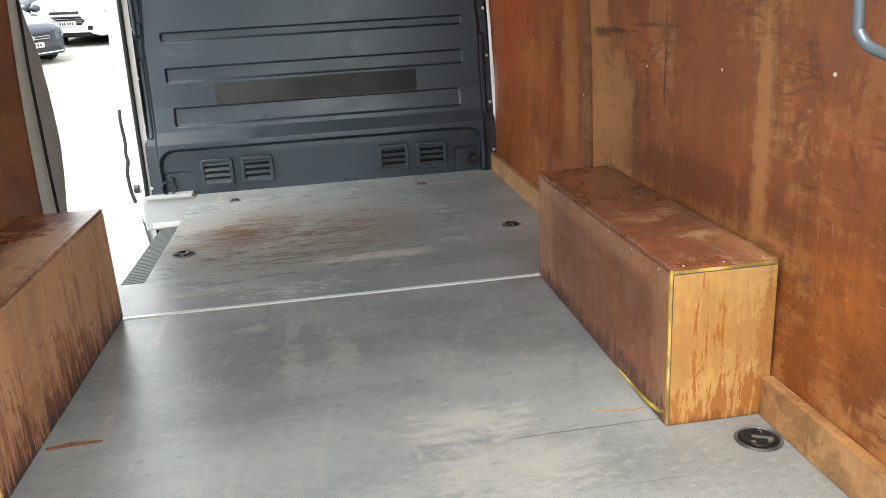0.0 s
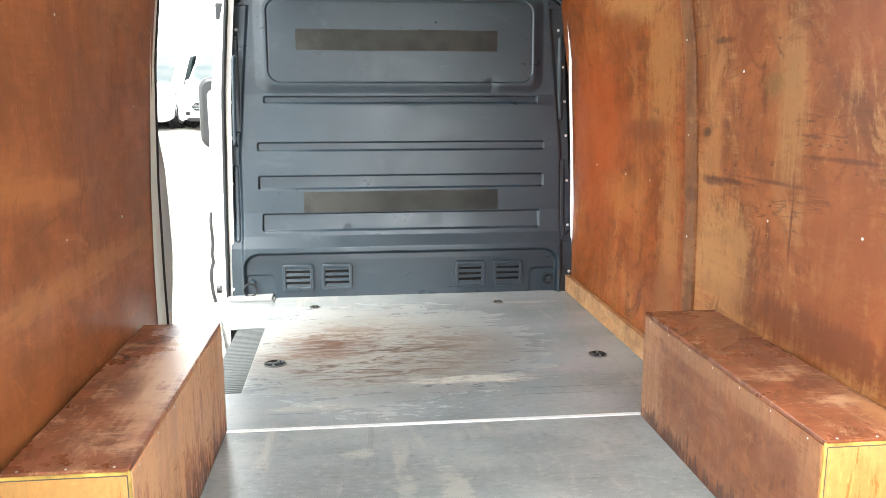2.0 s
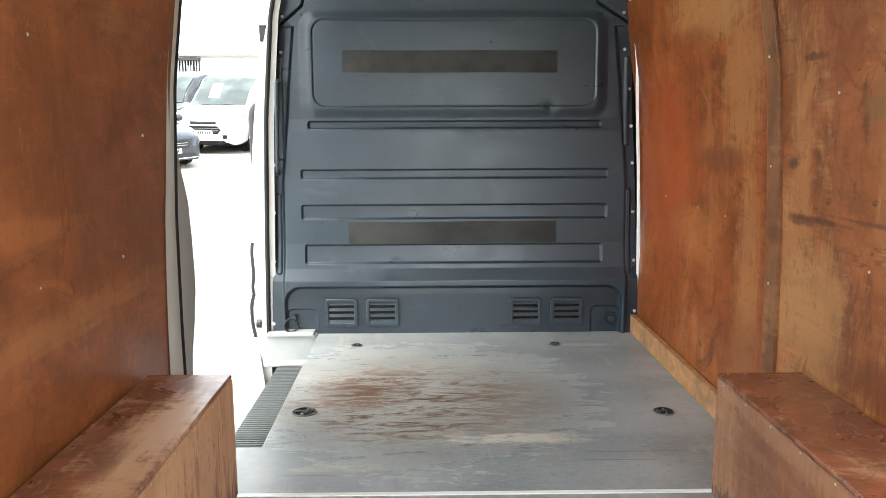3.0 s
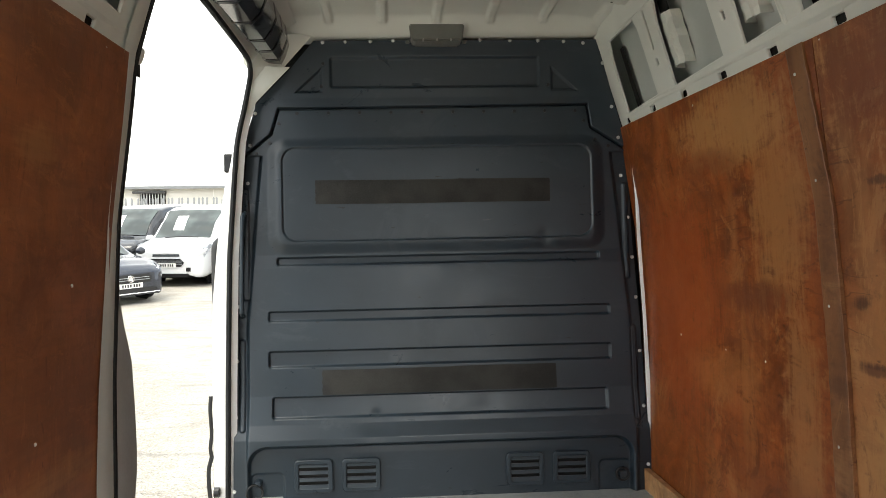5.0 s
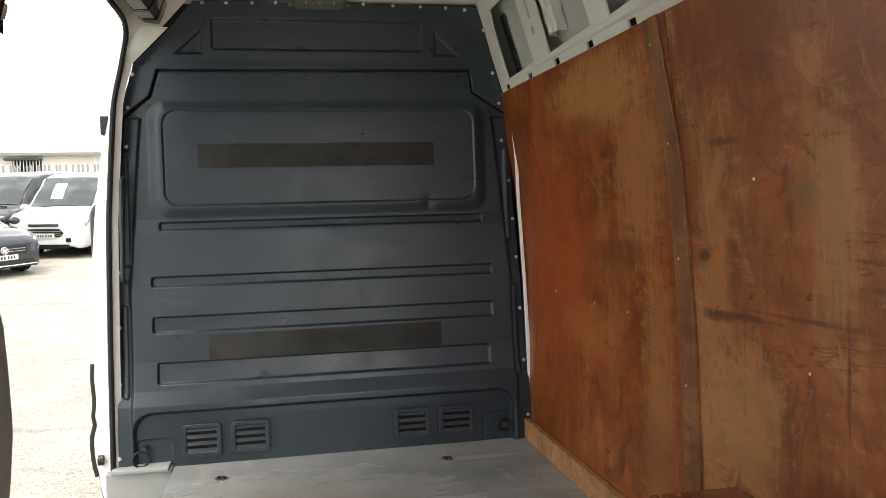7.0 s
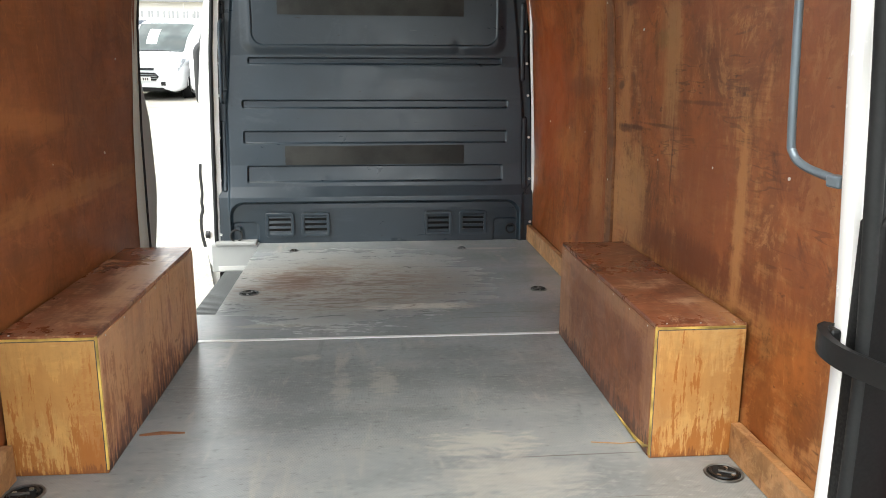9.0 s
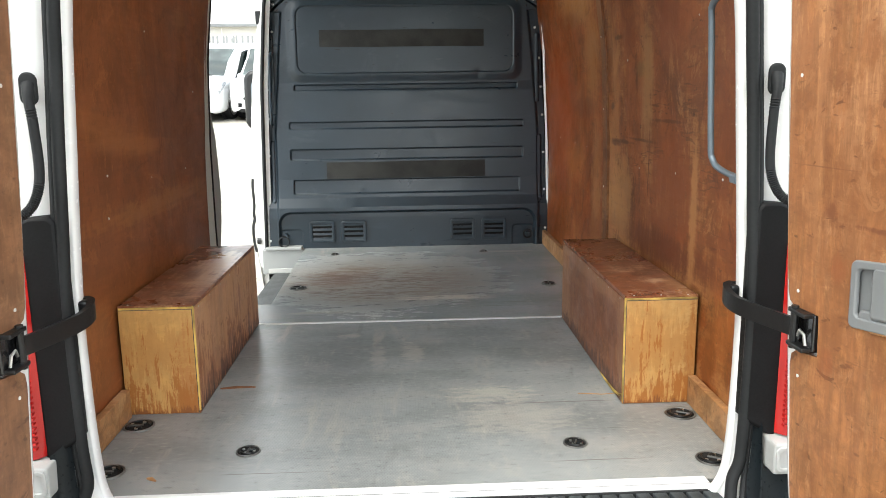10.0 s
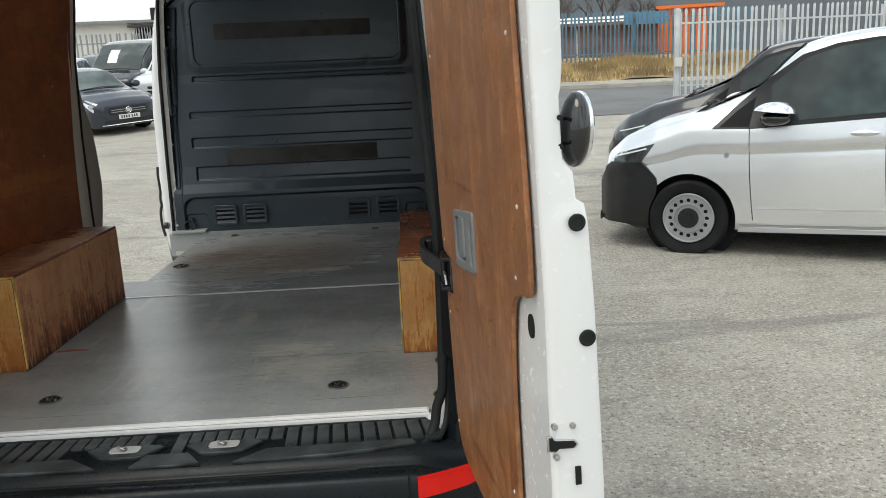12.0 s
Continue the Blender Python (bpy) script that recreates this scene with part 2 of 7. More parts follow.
DOOR_MARKS = [(YZ, (-0.84, 0.825), (0.10, 0.0016), (0.16, 0.06, 0.026), 0.6), (YZ, (-1.05, 0.725), (0.10, 0.006), (0.12, 0.04, 0.018), 0.85), (YZ, (-0.87, 0.745), (0.020, 0.016), (0.15, 0.05, 0.02), 0.8),
              (YZ, (-0.90, 0.64), (0.028, 0.030), (0.27, 0.085, 0.03), 0.7), (YZ, (-0.88, 0.44), (0.022, 0.035), (0.27, 0.085, 0.03), 0.7), (YZ, (-1.20, 0.60), (0.012, 0.016), (0.15, 0.05, 0.02), 0.8), (YZ, (-1.10, 0.13), (0.12, 0.010), (0.15, 0.05, 0.02), 0.7),
              (YZ, (-1.25, 0.95), (0.012, 0.20), (0.25, 0.09, 0.035), 0.5), (YZ, (-1.0, 1.10), (0.04, 0.05), (0.45, 0.24, 0.12), 0.6)]
M["ply_door"] = plywood("ply_door_lining", (0.350, 0.146, 0.054), (0.500, 0.245, 0.108), (0.10, 0.038, 0.018), 2, 0.5, 0.45, 8.0, DOOR_MARKS, 2.8, 2.8, 0.35, 0.20, 0.85, 1.0, upright_streaks=[(0.75, 0.7, (0.20, 0.070, 0.028), 0.38)])
M["ply_door_left"] = plywood("ply_door_lining_left", (0.235, 0.115, 0.060), (0.34, 0.185, 0.100), (0.07, 0.03, 0.016), 2, 0.5, 0.45, 3.3, [], 2.4, 2.8, 0.25, 0.10, 0.75, 0.7)
M["ply_box"] = plywood("ply_box_side", (0.250, 0.088, 0.034), (0.370, 0.175, 0.084), (0.075, 0.026, 0.013), 1, 0.42, 0.45, 2.0, [(YZ, (0.92, 0.20), (0.10, 0.22), (0.46, 0.245, 0.125), 0.6), (YZ, (0.5, 0.315), (0.6, 0.030), (0.44, 0.23, 0.115), 0.5), (YZ, (0.04, 0.17), (0.05, 0.2), (0.42, 0.21, 0.10), 0.5)], 1.1, 2.2, 0.45, 0.0, 0.75, upright_streaks=[(0.0, 0.07, (0.060, 0.022, 0.013), 0.8), (0.20, 0.16, (0.17, 0.055, 0.024), 0.28)])
# the left side board's streaks get denser and darker towards the floor
M["ply_box_left"] = plywood("ply_box_side_left", (0.560, 0.275, 0.130), (0.66, 0.375, 0.195), (0.20, 0.075, 0.034), 2, 0.9, 0.40, 9.0, [], 0.8, 1.6, 0.0, 0.0, 0.45, upright_streaks=[(0.0, 0.26, (0.34, 0.115, 0.048), 0.75), (0.0, 0.11, (0.14, 0.046, 0.022), 0.85), (0.0, 0.035, (0.045, 0.017, 0.011), 0.9)])
M["ply_top"] = plywood("ply_box_top", (0.235, 0.080, 0.038), (0.54, 0.32, 0.19), (0.07, 0.024, 0.012), 1, 0.42, 0.30, 6.0, [(XY, (-0.735, 0.55), (0.075, 0.32), (0.54, 0.31, 0.18), 0.9), (XY, (-0.78, 0.45), (0.05, 0.10), (0.11, 0.034, 0.016), 0.7), (XY, (-0.72, 0.62), (0.055, 0.26), (0.56, 0.34, 0.20), 1.0), (XY, (-0.70, 0.30), (0.03, 0.20), (0.50, 0.28, 0.15), 0.7), (XY, (0.86, 0.10), (0.03, 0.14), (0.44, 0.21, 0.09), 0.6)], 0.5, 1.8, 0.0)
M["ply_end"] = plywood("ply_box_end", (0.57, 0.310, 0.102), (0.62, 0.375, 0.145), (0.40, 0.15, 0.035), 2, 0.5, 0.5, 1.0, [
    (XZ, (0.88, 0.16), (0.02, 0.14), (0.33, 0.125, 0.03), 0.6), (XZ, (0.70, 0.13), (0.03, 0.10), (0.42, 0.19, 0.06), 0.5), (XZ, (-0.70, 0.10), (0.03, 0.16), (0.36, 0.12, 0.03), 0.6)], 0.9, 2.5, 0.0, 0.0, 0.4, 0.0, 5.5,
    upright_streaks=[(0.20, 0.12, (0.44, 0.20, 0.055), 0.55), (0.0, 0.24, (0.38, 0.130, 0.024), 0.9), (0.0, 0.03, (0.22, 0.075, 0.02), 0.8)])
M["batten"] = plywood("ply_batten", (0.42, 0.215, 0.090), (0.54, 0.33, 0.165), (0.17, 0.07, 0.03), 1, 0.5, 0.5, 3.0, (), 0.6, 3.0, 0.0)
M["edge"] = plain("ply_edge", (0.52, 0.36, 0.09), 0.6, 0, 0.5, 60)


def floor_material():
    k = Mat("grey_mesh_floor", (0.30, 0.31, 0.31), 0.32)
    ax = k.axes()
    streak = k.noise(5, 6, k.at((0.7, 5, 1)), 0.65)
    cloud = k.noise(2.0, 4, k.at((0.8, 1.4, 1), (3, 1, 0)), 0.55, 0.0)
    c = k.mix(k.ramp(cloud, 0.30, 0.72), (0.225, 0.240, 0.243), (0.345, 0.365, 0.368))
    scuffs = k.math("MULTIPLY", k.ramp(k.noise(4.2, 5, k.at((0.8, 1.4, 1), (2, 5, 0)), 0.62, 0.0), 0.46, 0.80), 0.55)
    c = k.mix(scuffs, c, (0.41, 0.395, 0.37))
    drag = k.noise(4.5, 7, k.at((2.6, 0.5, 1), (4, 1, 0)), 0.7, 0.3)
    c = k.mix(k.ramp(drag, 0.54, 0.74, 0.0, 0.55), c, (0.46, 0.43, 0.38))
    c = k.mix(k.ramp(drag, 0.44, 0.30, 0.0, 0.35), c, (0.19, 0.20, 0.20))
    speck = k.noise(60, 5, k.at((0.6, 1.2, 1)), 0.7)
    c = k.mix(k.ramp(speck, 0.52, 0.68, 0.0, 0.35), c, (0.44, 0.43, 0.41))
    c = k.mix(k.ramp(speck, 0.44, 0.32, 0.0, 0.40), c, (0.13, 0.13, 0.125))
    # worn area beside the side door: bare brown wood in streaks across the van
    du = k.math("DIVIDE", k.math("SUBTRACT", ax[0], -0.22), 0.56)
    dv = k.math("DIVIDE", k.math("SUBTRACT", ax[1], 1.84), 0.52)
    fray = k.noise(3.2, 9, k.at((0.8, 2.2, 1), (9, 4, 0)), 0.74, 0.6)
    far = k.math("ADD", k.math("ADD", k.math("MULTIPLY", du, du), k.math("MULTIPLY", dv, dv)), k.math("MULTIPLY", k.math("SUBTRACT", fray, 0.5), 5.0))
    area = k.ramp(far, -0.4, 2.2, 1.0, 0.0)
    wood = k.noise(4.4, 10, k.at((1.15, 4.2, 1), (1, 2, 0)), 0.80, 1.0)
    c = k.mix(k.math("MULTIPLY", area, k.ramp(speck, 0.25, 0.75, 0.35, 0.75)), c, (0.335, 0.290, 0.225))
    c = k.mix(k.math("MULTIPLY", k.blot(-0.20, 1.76, 0.52, 0.42, 0.9), k.ramp(wood, 0.46, 0.56, 0.0, 0.9)), c, (0.190, 0.118, 0.075))
    c = k.mix(k.math("MULTIPLY", k.blot(-0.30, 1.74, 0.38, 0.34, 0.9), k.ramp(wood, 0.535, 0.60)), c, (0.080, 0.046, 0.030))
    core = k.math("MULTIPLY", k.blot(-0.37, 1.86, 0.21, 0.12, 0.9), k.ramp(wood, 0.40, 0.54, 0.15, 0.95))
    c = k.mix(core, c, (0.120, 0.058, 0.033))
    c = k.mix(k.math("MULTIPLY", k.blot(-0.42, 1.72, 0.16, 0.05, 0.9), k.ramp(wood, 0.40, 0.58, 0.1, 0.9)), c, (0.165, 0.078, 0.042))
    # pale smears
    mess = k.noise(15, 8, k.at((0.7, 1.8, 1), (6, 2, 0)), 0.78, 0.4)
    for cx, cy, rx, ry, pale in ((0.19, 1.385, 0.25, 0.045, 0.95), (-0.42, 1.17, 0.14, 0.03, 0.6), (0.26, 0.12, 0.15, 0.08, 0.5), (0.0, 0.56, 0.05, 0.12, 0.32), (-0.13, 0.52, 0.03, 0.12, 0.28), (0.62, 2.5, 0.16, 0.03, 0.5), (-0.25, 0.80, 0.05, 0.03, 0.4), (0.32, -0.08, 0.20, 0.12, 0.3)):
        u = k.math("DIVIDE", k.math("SUBTRACT", ax[0], cx), rx)
        v = k.math("DIVIDE", k.math("SUBTRACT", ax[1], cy), ry)
        d = k.math("ADD", k.math("MULTIPLY", u, u), k.math("MULTIPLY", v, v))
        ragged = k.ramp(k.math("ADD", d, k.math("MULTIPLY", k.math("SUBTRACT", mess, 0.5), 7.0)), 0.0, 1.4, pale, 0.0)
        c = k.mix(ragged, c, (0.56, 0.52, 0.45))
    # thin dark scratches
    scratch = k.math("MULTIPLY", k.ramp(k.noise(11, 2, k.at((0.12, 6, 1), (8, 3, 0)), 0.4), 0.70, 0.74), 0.55)
    c = k.mix(scratch, c, (0.10, 0.075, 0.055))
    # fine pressed mesh, its pits darker
    mesh = k.math("MULTIPLY", k.math("SINE", k.math("MULTIPLY", ax[0], 760)), k.math("SINE", k.math("MULTIPLY", ax[1], 760)))
    c = k.mix(k.ramp(mesh, -0.1, -0.9, 0.0, 0.22), c, (0.12, 0.12, 0.115))
    k.color(c)
    k.bump(k.math("ADD", k.math("MULTIPLY", mesh, 0.6), k.math("MULTIPLY", streak, 1.4)), 0.16, 0.0012)
    k.rough(k.math("ADD", k.math("MULTIPLY", k.math("MULTIPLY", area, k.ramp(wood, 0.36, 0.60)), 0.07), 0.27))
    return k.m


M["floor"] = floor_material()


def bulkhead_material():
    k = Mat("bulkhead_paint", (0.030, 0.043, 0.056), 0.32)
    k.p.inputs["Specular IOR Level"].default_value = 0.60
    big, fine = k.noise(1.6, 5, None, 0.6), k.noise(260, 2)
    c = k.mix(k.ramp(big, 0.3, 0.7), (0.0150, 0.0265, 0.0375), (0.0225, 0.038, 0.0535))
    marks = k.noise(9, 6, k.at((0.5, 1, 2.5), (4, 0, 1)), 0.7, 0.8)
    c = k.mix(k.ramp(marks, 0.66, 0.76, 0.0, 0.30), c, (0.12, 0.125, 0.13))
    hand = k.noise(3.4, 7, k.at((1, 1, 1.7), (2, 0, 6)), 0.7, 1.2)
    c = k.mix(k.ramp(hand, 0.55, 0.68, 0.0, 0.35), c, (0.052, 0.066, 0.078))
    chip = k.noise(34, 2, k.at((0.5, 1, 2.2), (1, 0, 3)), 0.5)
    c = k.mix(k.ramp(chip, 0.745, 0.765, 0.0, 0.8), c, (0.006, 0.007, 0.008))
    k.color(c)
    k.rough(k.ramp(hand, 0.3, 0.7, 0.27, 0.40))
    k.bump(fine, 0.12, 0.0006)
    return k.m


M["bulk"] = bulkhead_material()
M["lamp_black"] = plain("lamp_housing_plastic", (0.005, 0.005, 0.0055), 0.6, 0, 0.2, 30, 0.2)
M["lamp_black"].node_tree.nodes["Principled BSDF"].inputs["Specular IOR Level"].default_value = 0.2
M["tape"] = plain("adhesive_residue", (0.024, 0.024, 0.022), 0.75, 0, 0.35, 30, 0.3)
M["black"] = plain("black_plastic", (0.008, 0.0085, 0.009), 0.38, 0, 0.2, 20)
M["rubber"] = plain("black_rubber", (0.015, 0.016, 0.017), 0.6, 0, 0.2, 20)
M["bumper"] = plain("grey_black_bumper_plastic", (0.008, 0.011, 0.013), 0.32, 0, 0.3, 16, 0.25)
M["bumper"].node_tree.nodes["Principled BSDF"].inputs["Specular IOR Level"].default_value = 0.20
M["rubber"].node_tree.nodes["Principled BSDF"].inputs["Specular IOR Level"].default_value = 0.25
# matt black that stands in for shade in openings, gaps and wheel wells
M["void"] = plain("shade_black", (0.006, 0.006, 0.006), 0.9, 0, 0.2)
M["white"] = plain("white_body_paint", (0.80, 0.80, 0.79), 0.22, 0, 0.03, 10, 0.0)
M["cream"] = plain("bare_body_paint", (0.75, 0.775, 0.72), 0.45, 0, 0.06, 9, 0.06)
# darker copy of the cream paint; shade behind the frames is in the colour
M["cream_dark"] = plain("shaded_cream_paint", (0.53, 0.57, 0.54), 0.5, 0, 0.08, 9, 0.05)
M["ledge"] = plain("grey_white_sill_paint", (0.46, 0.47, 0.46), 0.45, 0, 0.14, 14)
# sill paint, its colour darkened to offset the strong skylight on the ledge
M["sill"] = plain("darkened_sill_paint", (0.30, 0.31, 0.305), 0.5, 0, 0.18, 14)
M["grey"] = plain("grey_plastic", (0.20, 0.21, 0.215), 0.45, 0, 0.1, 14)
M["trim_grey"] = plain("grey_door_trim", (0.52, 0.52, 0.50), 0.5, 0, 0.06, 14)
M["lampgrey"] = plain("lamp_cover_plastic", (0.17, 0.175, 0.165), 0.5, 0, 0.1, 14)
M["steel"] = plain("zinc_steel", (0.55, 0.55, 0.54), 0.32, 0.9, 0.1, 30)
M["zinc"] = plain("bright_zinc_plating", (0.70, 0.71, 0.70), 0.35, 0.25, 0.1, 30)
M["dull"] = plain("grey_blue_handle", (0.16, 0.20, 0.235), 0.38, 0.3, 0.15, 30)
M["red"] = plain("red_lens", (0.45, 0.016, 0.014), 0.12, 0, 0.08, 10, 0.0)


def car_paint(name, color, metal, rough):
    k = Mat(name, color, rough, metal)
    big = k.noise(0.9, 3)
    k.color(k.mix(k.ramp(big, 0.3, 0.7), tuple(v * 0.96 for v in color), tuple(v * 1.03 for v in color)))
    k.p.inputs["Coat Weight"].default_value, k.p.inputs["Coat Roughness"].default_value = 0.6, 0.06
    return k.m


M["silver"] = car_paint("silver_paint", (0.80, 0.815, 0.83), 0.75, 0.26)
M["screen"] = plain("dark_car_window", (0.018, 0.030, 0.030), 0.04, 0, 0.5, 4, 0.0)
M["gloss_black"] = car_paint("gloss_black_plastic", (0.010, 0.010, 0.011), 0.0, 0.12)
M["tread"] = plain("worn_step_plastic", (0.034, 0.041, 0.044), 0.5, 0, 0.5, 60, 0.35)
# side step ribs; the grey of their reflections is put into the colour
M["tread_grey"] = plain("sheen_grey_rubber", (0.060, 0.064, 0.064), 0.5, 0, 0.25, 30, 0.2)
M["carblack"] = car_paint("black_paint", (0.012, 0.014, 0.018), 0.0, 0.25)
M["carblue"] = car_paint("dark_blue_grey_paint", (0.022, 0.028, 0.041), 0.3, 0.25)
M["carwhite"] = car_paint("white_car_paint", (0.66, 0.67, 0.68), 0.0, 0.3)
M["chrome"] = plain("chrome", (0.85, 0.85, 0.86), 0.08, 1.0, 0.02, 5, 0.0)
M["rim_steel"] = plain("scuffed_dark_steel", (0.13, 0.13, 0.125), 0.4, 0.4, 0.4, 60)
M["tyre"] = plain("tyre_rubber", (0.012, 0.012, 0.013), 0.75, 0, 0.2, 30, 0.2)
M["tyre"].node_tree.nodes["Principled BSDF"].inputs["Specular IOR Level"].default_value = 0.2
M["rim"] = plain("painted_steel_wheel", (0.36, 0.37, 0.38), 0.35, 0.5, 0.08, 20, 0.0)
M["plate"] = plain("number_plate_white", (0.75, 0.75, 0.72), 0.4, 0, 0.03, 20, 0.0)
M["bars"] = plain("dark_bars", (0.03, 0.03, 0.03), 0.5, 0, 0.1)
M["paper"] = plain("white_card", (0.82, 0.82, 0.80), 0.6, 0, 0.03)
M["fence"] = plain("galvanised_fence", (0.56, 0.58, 0.58), 0.5, 0.15, 0.15, 8)
M["fence_blue"] = plain("blue_green_fence_paint", (0.10, 0.19, 0.25), 0.55, 0, 0.2, 8)
M["cladding"] = plain("cream_cladding", (0.62, 0.60, 0.55), 0.6, 0, 0.06, 1.5)
M["roofing"] = plain("pale_roof_sheet", (0.70, 0.69, 0.66), 0.6, 0, 0.08, 2)
M["grey_clad"] = plain("grey_cladding", (0.13, 0.15, 0.17), 0.6, 0, 0.08, 1.5)
M["orange"] = plain("orange_cladding", (0.72, 0.16, 0.03), 0.55, 0, 0.08, 1.5)
M["blue_sheet"] = plain("blue_roof_edge", (0.09, 0.23, 0.40), 0.5, 0, 0.1, 3)
M["brick"] = plain("dark_brick", (0.15, 0.095, 0.095), 0.8, 0, 0.25, 8)
M["bark"] = plain("bark", (0.10, 0.08, 0.065), 0.9, 0, 0.3, 12)


def ground_material():
    k = Mat("concrete_yard", (0.33, 0.32, 0.30), 0.8)
    big = k.noise(0.30, 8, None, 0.7, 0.8)
    mid = k.noise(1.6, 8, k.at((1, 1.6, 1)), 0.72, 0.4)
    fine = k.noise(26, 6, None, 0.75)
    grit = k.noise(85, 4, None, 0.7)
    c = k.mix(k.ramp(big, 0.36, 0.62), (0.315, 0.298, 0.265), (0.455, 0.44, 0.395))
    c = k.mix(k.ramp(mid, 0.48, 0.66, 0.0, 0.75), c, (0.205, 0.195, 0.175))
    c = k.mix(k.ramp(mid, 0.44, 0.34, 0.0, 0.45), c, (0.46, 0.44, 0.395))
    c = k.mix(k.ramp(k.noise(0.16, 6, k.at((1, 2.2, 1), (3, 0, 0)), 0.6, 1.0), 0.60, 0.66, 0.0, 0.75), c, (0.135, 0.13, 0.125))
    c = k.mix(k.ramp(fine, 0.53, 0.61, 0.0, 0.8), c, (0.50, 0.48, 0.435))
    c = k.mix(k.ramp(fine, 0.46, 0.34, 0.0, 0.75), c, (0.145, 0.138, 0.125))
    c = k.mix(k.ramp(grit, 0.62, 0.72, 0.0, 0.5), c, (0.58, 0.55, 0.48))
    c = k.mix(0.25, c, (0.46, 0.395, 0.285))
    c = k.mix(k.ramp(grit, 0.40, 0.31, 0.0, 0.8), c, (0.09, 0.085, 0.08))
    stone = k.noise(46, 4, k.at((1, 1, 1), (5, 2, 0)), 0.8)
    c = k.mix(k.ramp(stone, 0.57, 0.62, 0.0, 0.9), c, (0.66, 0.63, 0.57))
    c = k.mix(k.ramp(stone, 0.43, 0.38, 0.0, 0.95), c, (0.11, 0.105, 0.095))
    track = k.noise(0.9, 6, k.at((0.35, 2.4, 1), (1, 7, 0)), 0.65, 0.6)
    c = k.mix(k.ramp(track, 0.54, 0.66, 0.0, 0.45), c, (0.15, 0.145, 0.135))
    k.color(c)
    k.bump(k.math("ADD", fine, k.math("ADD", k.math("MULTIPLY", grit, 0.6), k.math("MULTIPLY", stone, 0.8))), 0.75, 0.014)
    return k.m


M["ground"] = ground_material()
M["asphalt"] = plain("road_asphalt", (0.15, 0.15, 0.15), 0.8, 0, 0.15, 3, 0.3)
M["grass"] = plain("dry_grass", (0.38, 0.28, 0.135), 0.9, 0, 0.35, 6, 0.2)
M["silver_dark"] = car_paint("silver_trim", (0.42, 0.425, 0.43), 0.3, 0.4)
M["screen"].node_tree.nodes["Principled BSDF"].inputs["Specular IOR Level"].default_value = 0.3
M["reflector"] = plain("red_reflector", (0.70, 0.018, 0.012), 0.4, 0, 0.08, 10, 0.0)
M["reflector"].node_tree.nodes["Principled BSDF"].inputs["Specular IOR Level"].default_value = 0.15
M["lens"] = plain("headlamp_lens", (0.42, 0.44, 0.46), 0.07, 0.35, 0.5, 30, 0.0)
M["lens_dark"] = plain("smoked_headlamp_lens", (0.07, 0.08, 0.085), 0.05, 0.3, 0.6, 40, 0.0)
# lighter than the side glass; part of the sky's reflection is in the colour
M["windscreen"] = plain("sky_lit_windscreen", (0.085, 0.105, 0.100), 0.04, 0, 0.5, 5, 0.0)
M["tint"] = plain("green_tinted_window", (0.036, 0.056, 0.054), 0.04, 0, 0.6, 9, 0.0)
M["fence_dull"] = plain("weathered_galvanised_fence", (0.30, 0.31, 0.31), 0.6, 0.1, 0.2, 8)
M["mirror"] = plain("mirror_glass", (0.35, 0.37, 0.37), 0.03, 1.0, 0.02, 5, 0.0)


# ---- building helpers ----
def finish(name, bm, material, smooth=False):
    me = bpy.data.meshes.new(name)
    bm.normal_update()
    bm.to_mesh(me)
    bm.free()
    for mat in material if isinstance(material, (list, tuple)) else [material]:
        me.materials.append(mat)
    if smooth:
        me.polygons.foreach_set("use_smooth", [True] * len(me.polygons))
        me.set_sharp_from_angle(angle=radians(38))
    return me


def part(name, bm, material, parent=None, label="", smooth=False):
    """Links a bmesh (or mesh) as one mesh object under a thing or a part."""
    me = bm if isinstance(bm, bpy.types.Mesh) else finish(name, bm, material, smooth)
    ob = new(name, me)
    if parent is not None:
        ob.parent = parent
    if label:
        ob["label"] = label
    return ob


def thing(name, label, category, m=None, group="", kind=""):
    ob = new(name)
    if m is not None:
        ob.matrix_basis = m
    return tagged(ob, label, category, group, kind)


def box(bm, x0, x1, y0, y1, z0, z1, bevel=0.0, segs=2):
    r = bmesh.ops.create_cube(bm, size=1.0)
    vs = r["verts"]
    for v in vs:
        v.co = Vector(((x0 + x1) / 2 + v.co.x * (x1 - x0), (y0 + y1) / 2 + v.co.y * (y1 - y0), (z0 + z1) / 2 + v.co.z * (z1 - z0)))
    if bevel:
        es = list({e for v in vs for e in v.link_edges})
        bmesh.ops.bevel(bm, geom=es, offset=bevel, segments=segs, profile=0.5, affect="EDGES")
    return bm


def boxed(x0, x1, y0, y1, z0, z1, bevel=0.0, segs=2):
    return box(bmesh.new(), x0, x1, y0, y1, z0, z1, bevel, segs)


def rod(bm, a, b, r, segs=12, r2=None):
    a, b = Vector(a), Vector(b)
    m = Matrix.Translation((a + b) / 2) @ (b - a).to_track_quat("Z", "Y").to_matrix().to_4x4()
    bmesh.ops.create_cone(bm, cap_ends=True, segments=segs, radius1=r, radius2=r if r2 is None else r2, depth=(b - a).length, matrix=m)
    return bm


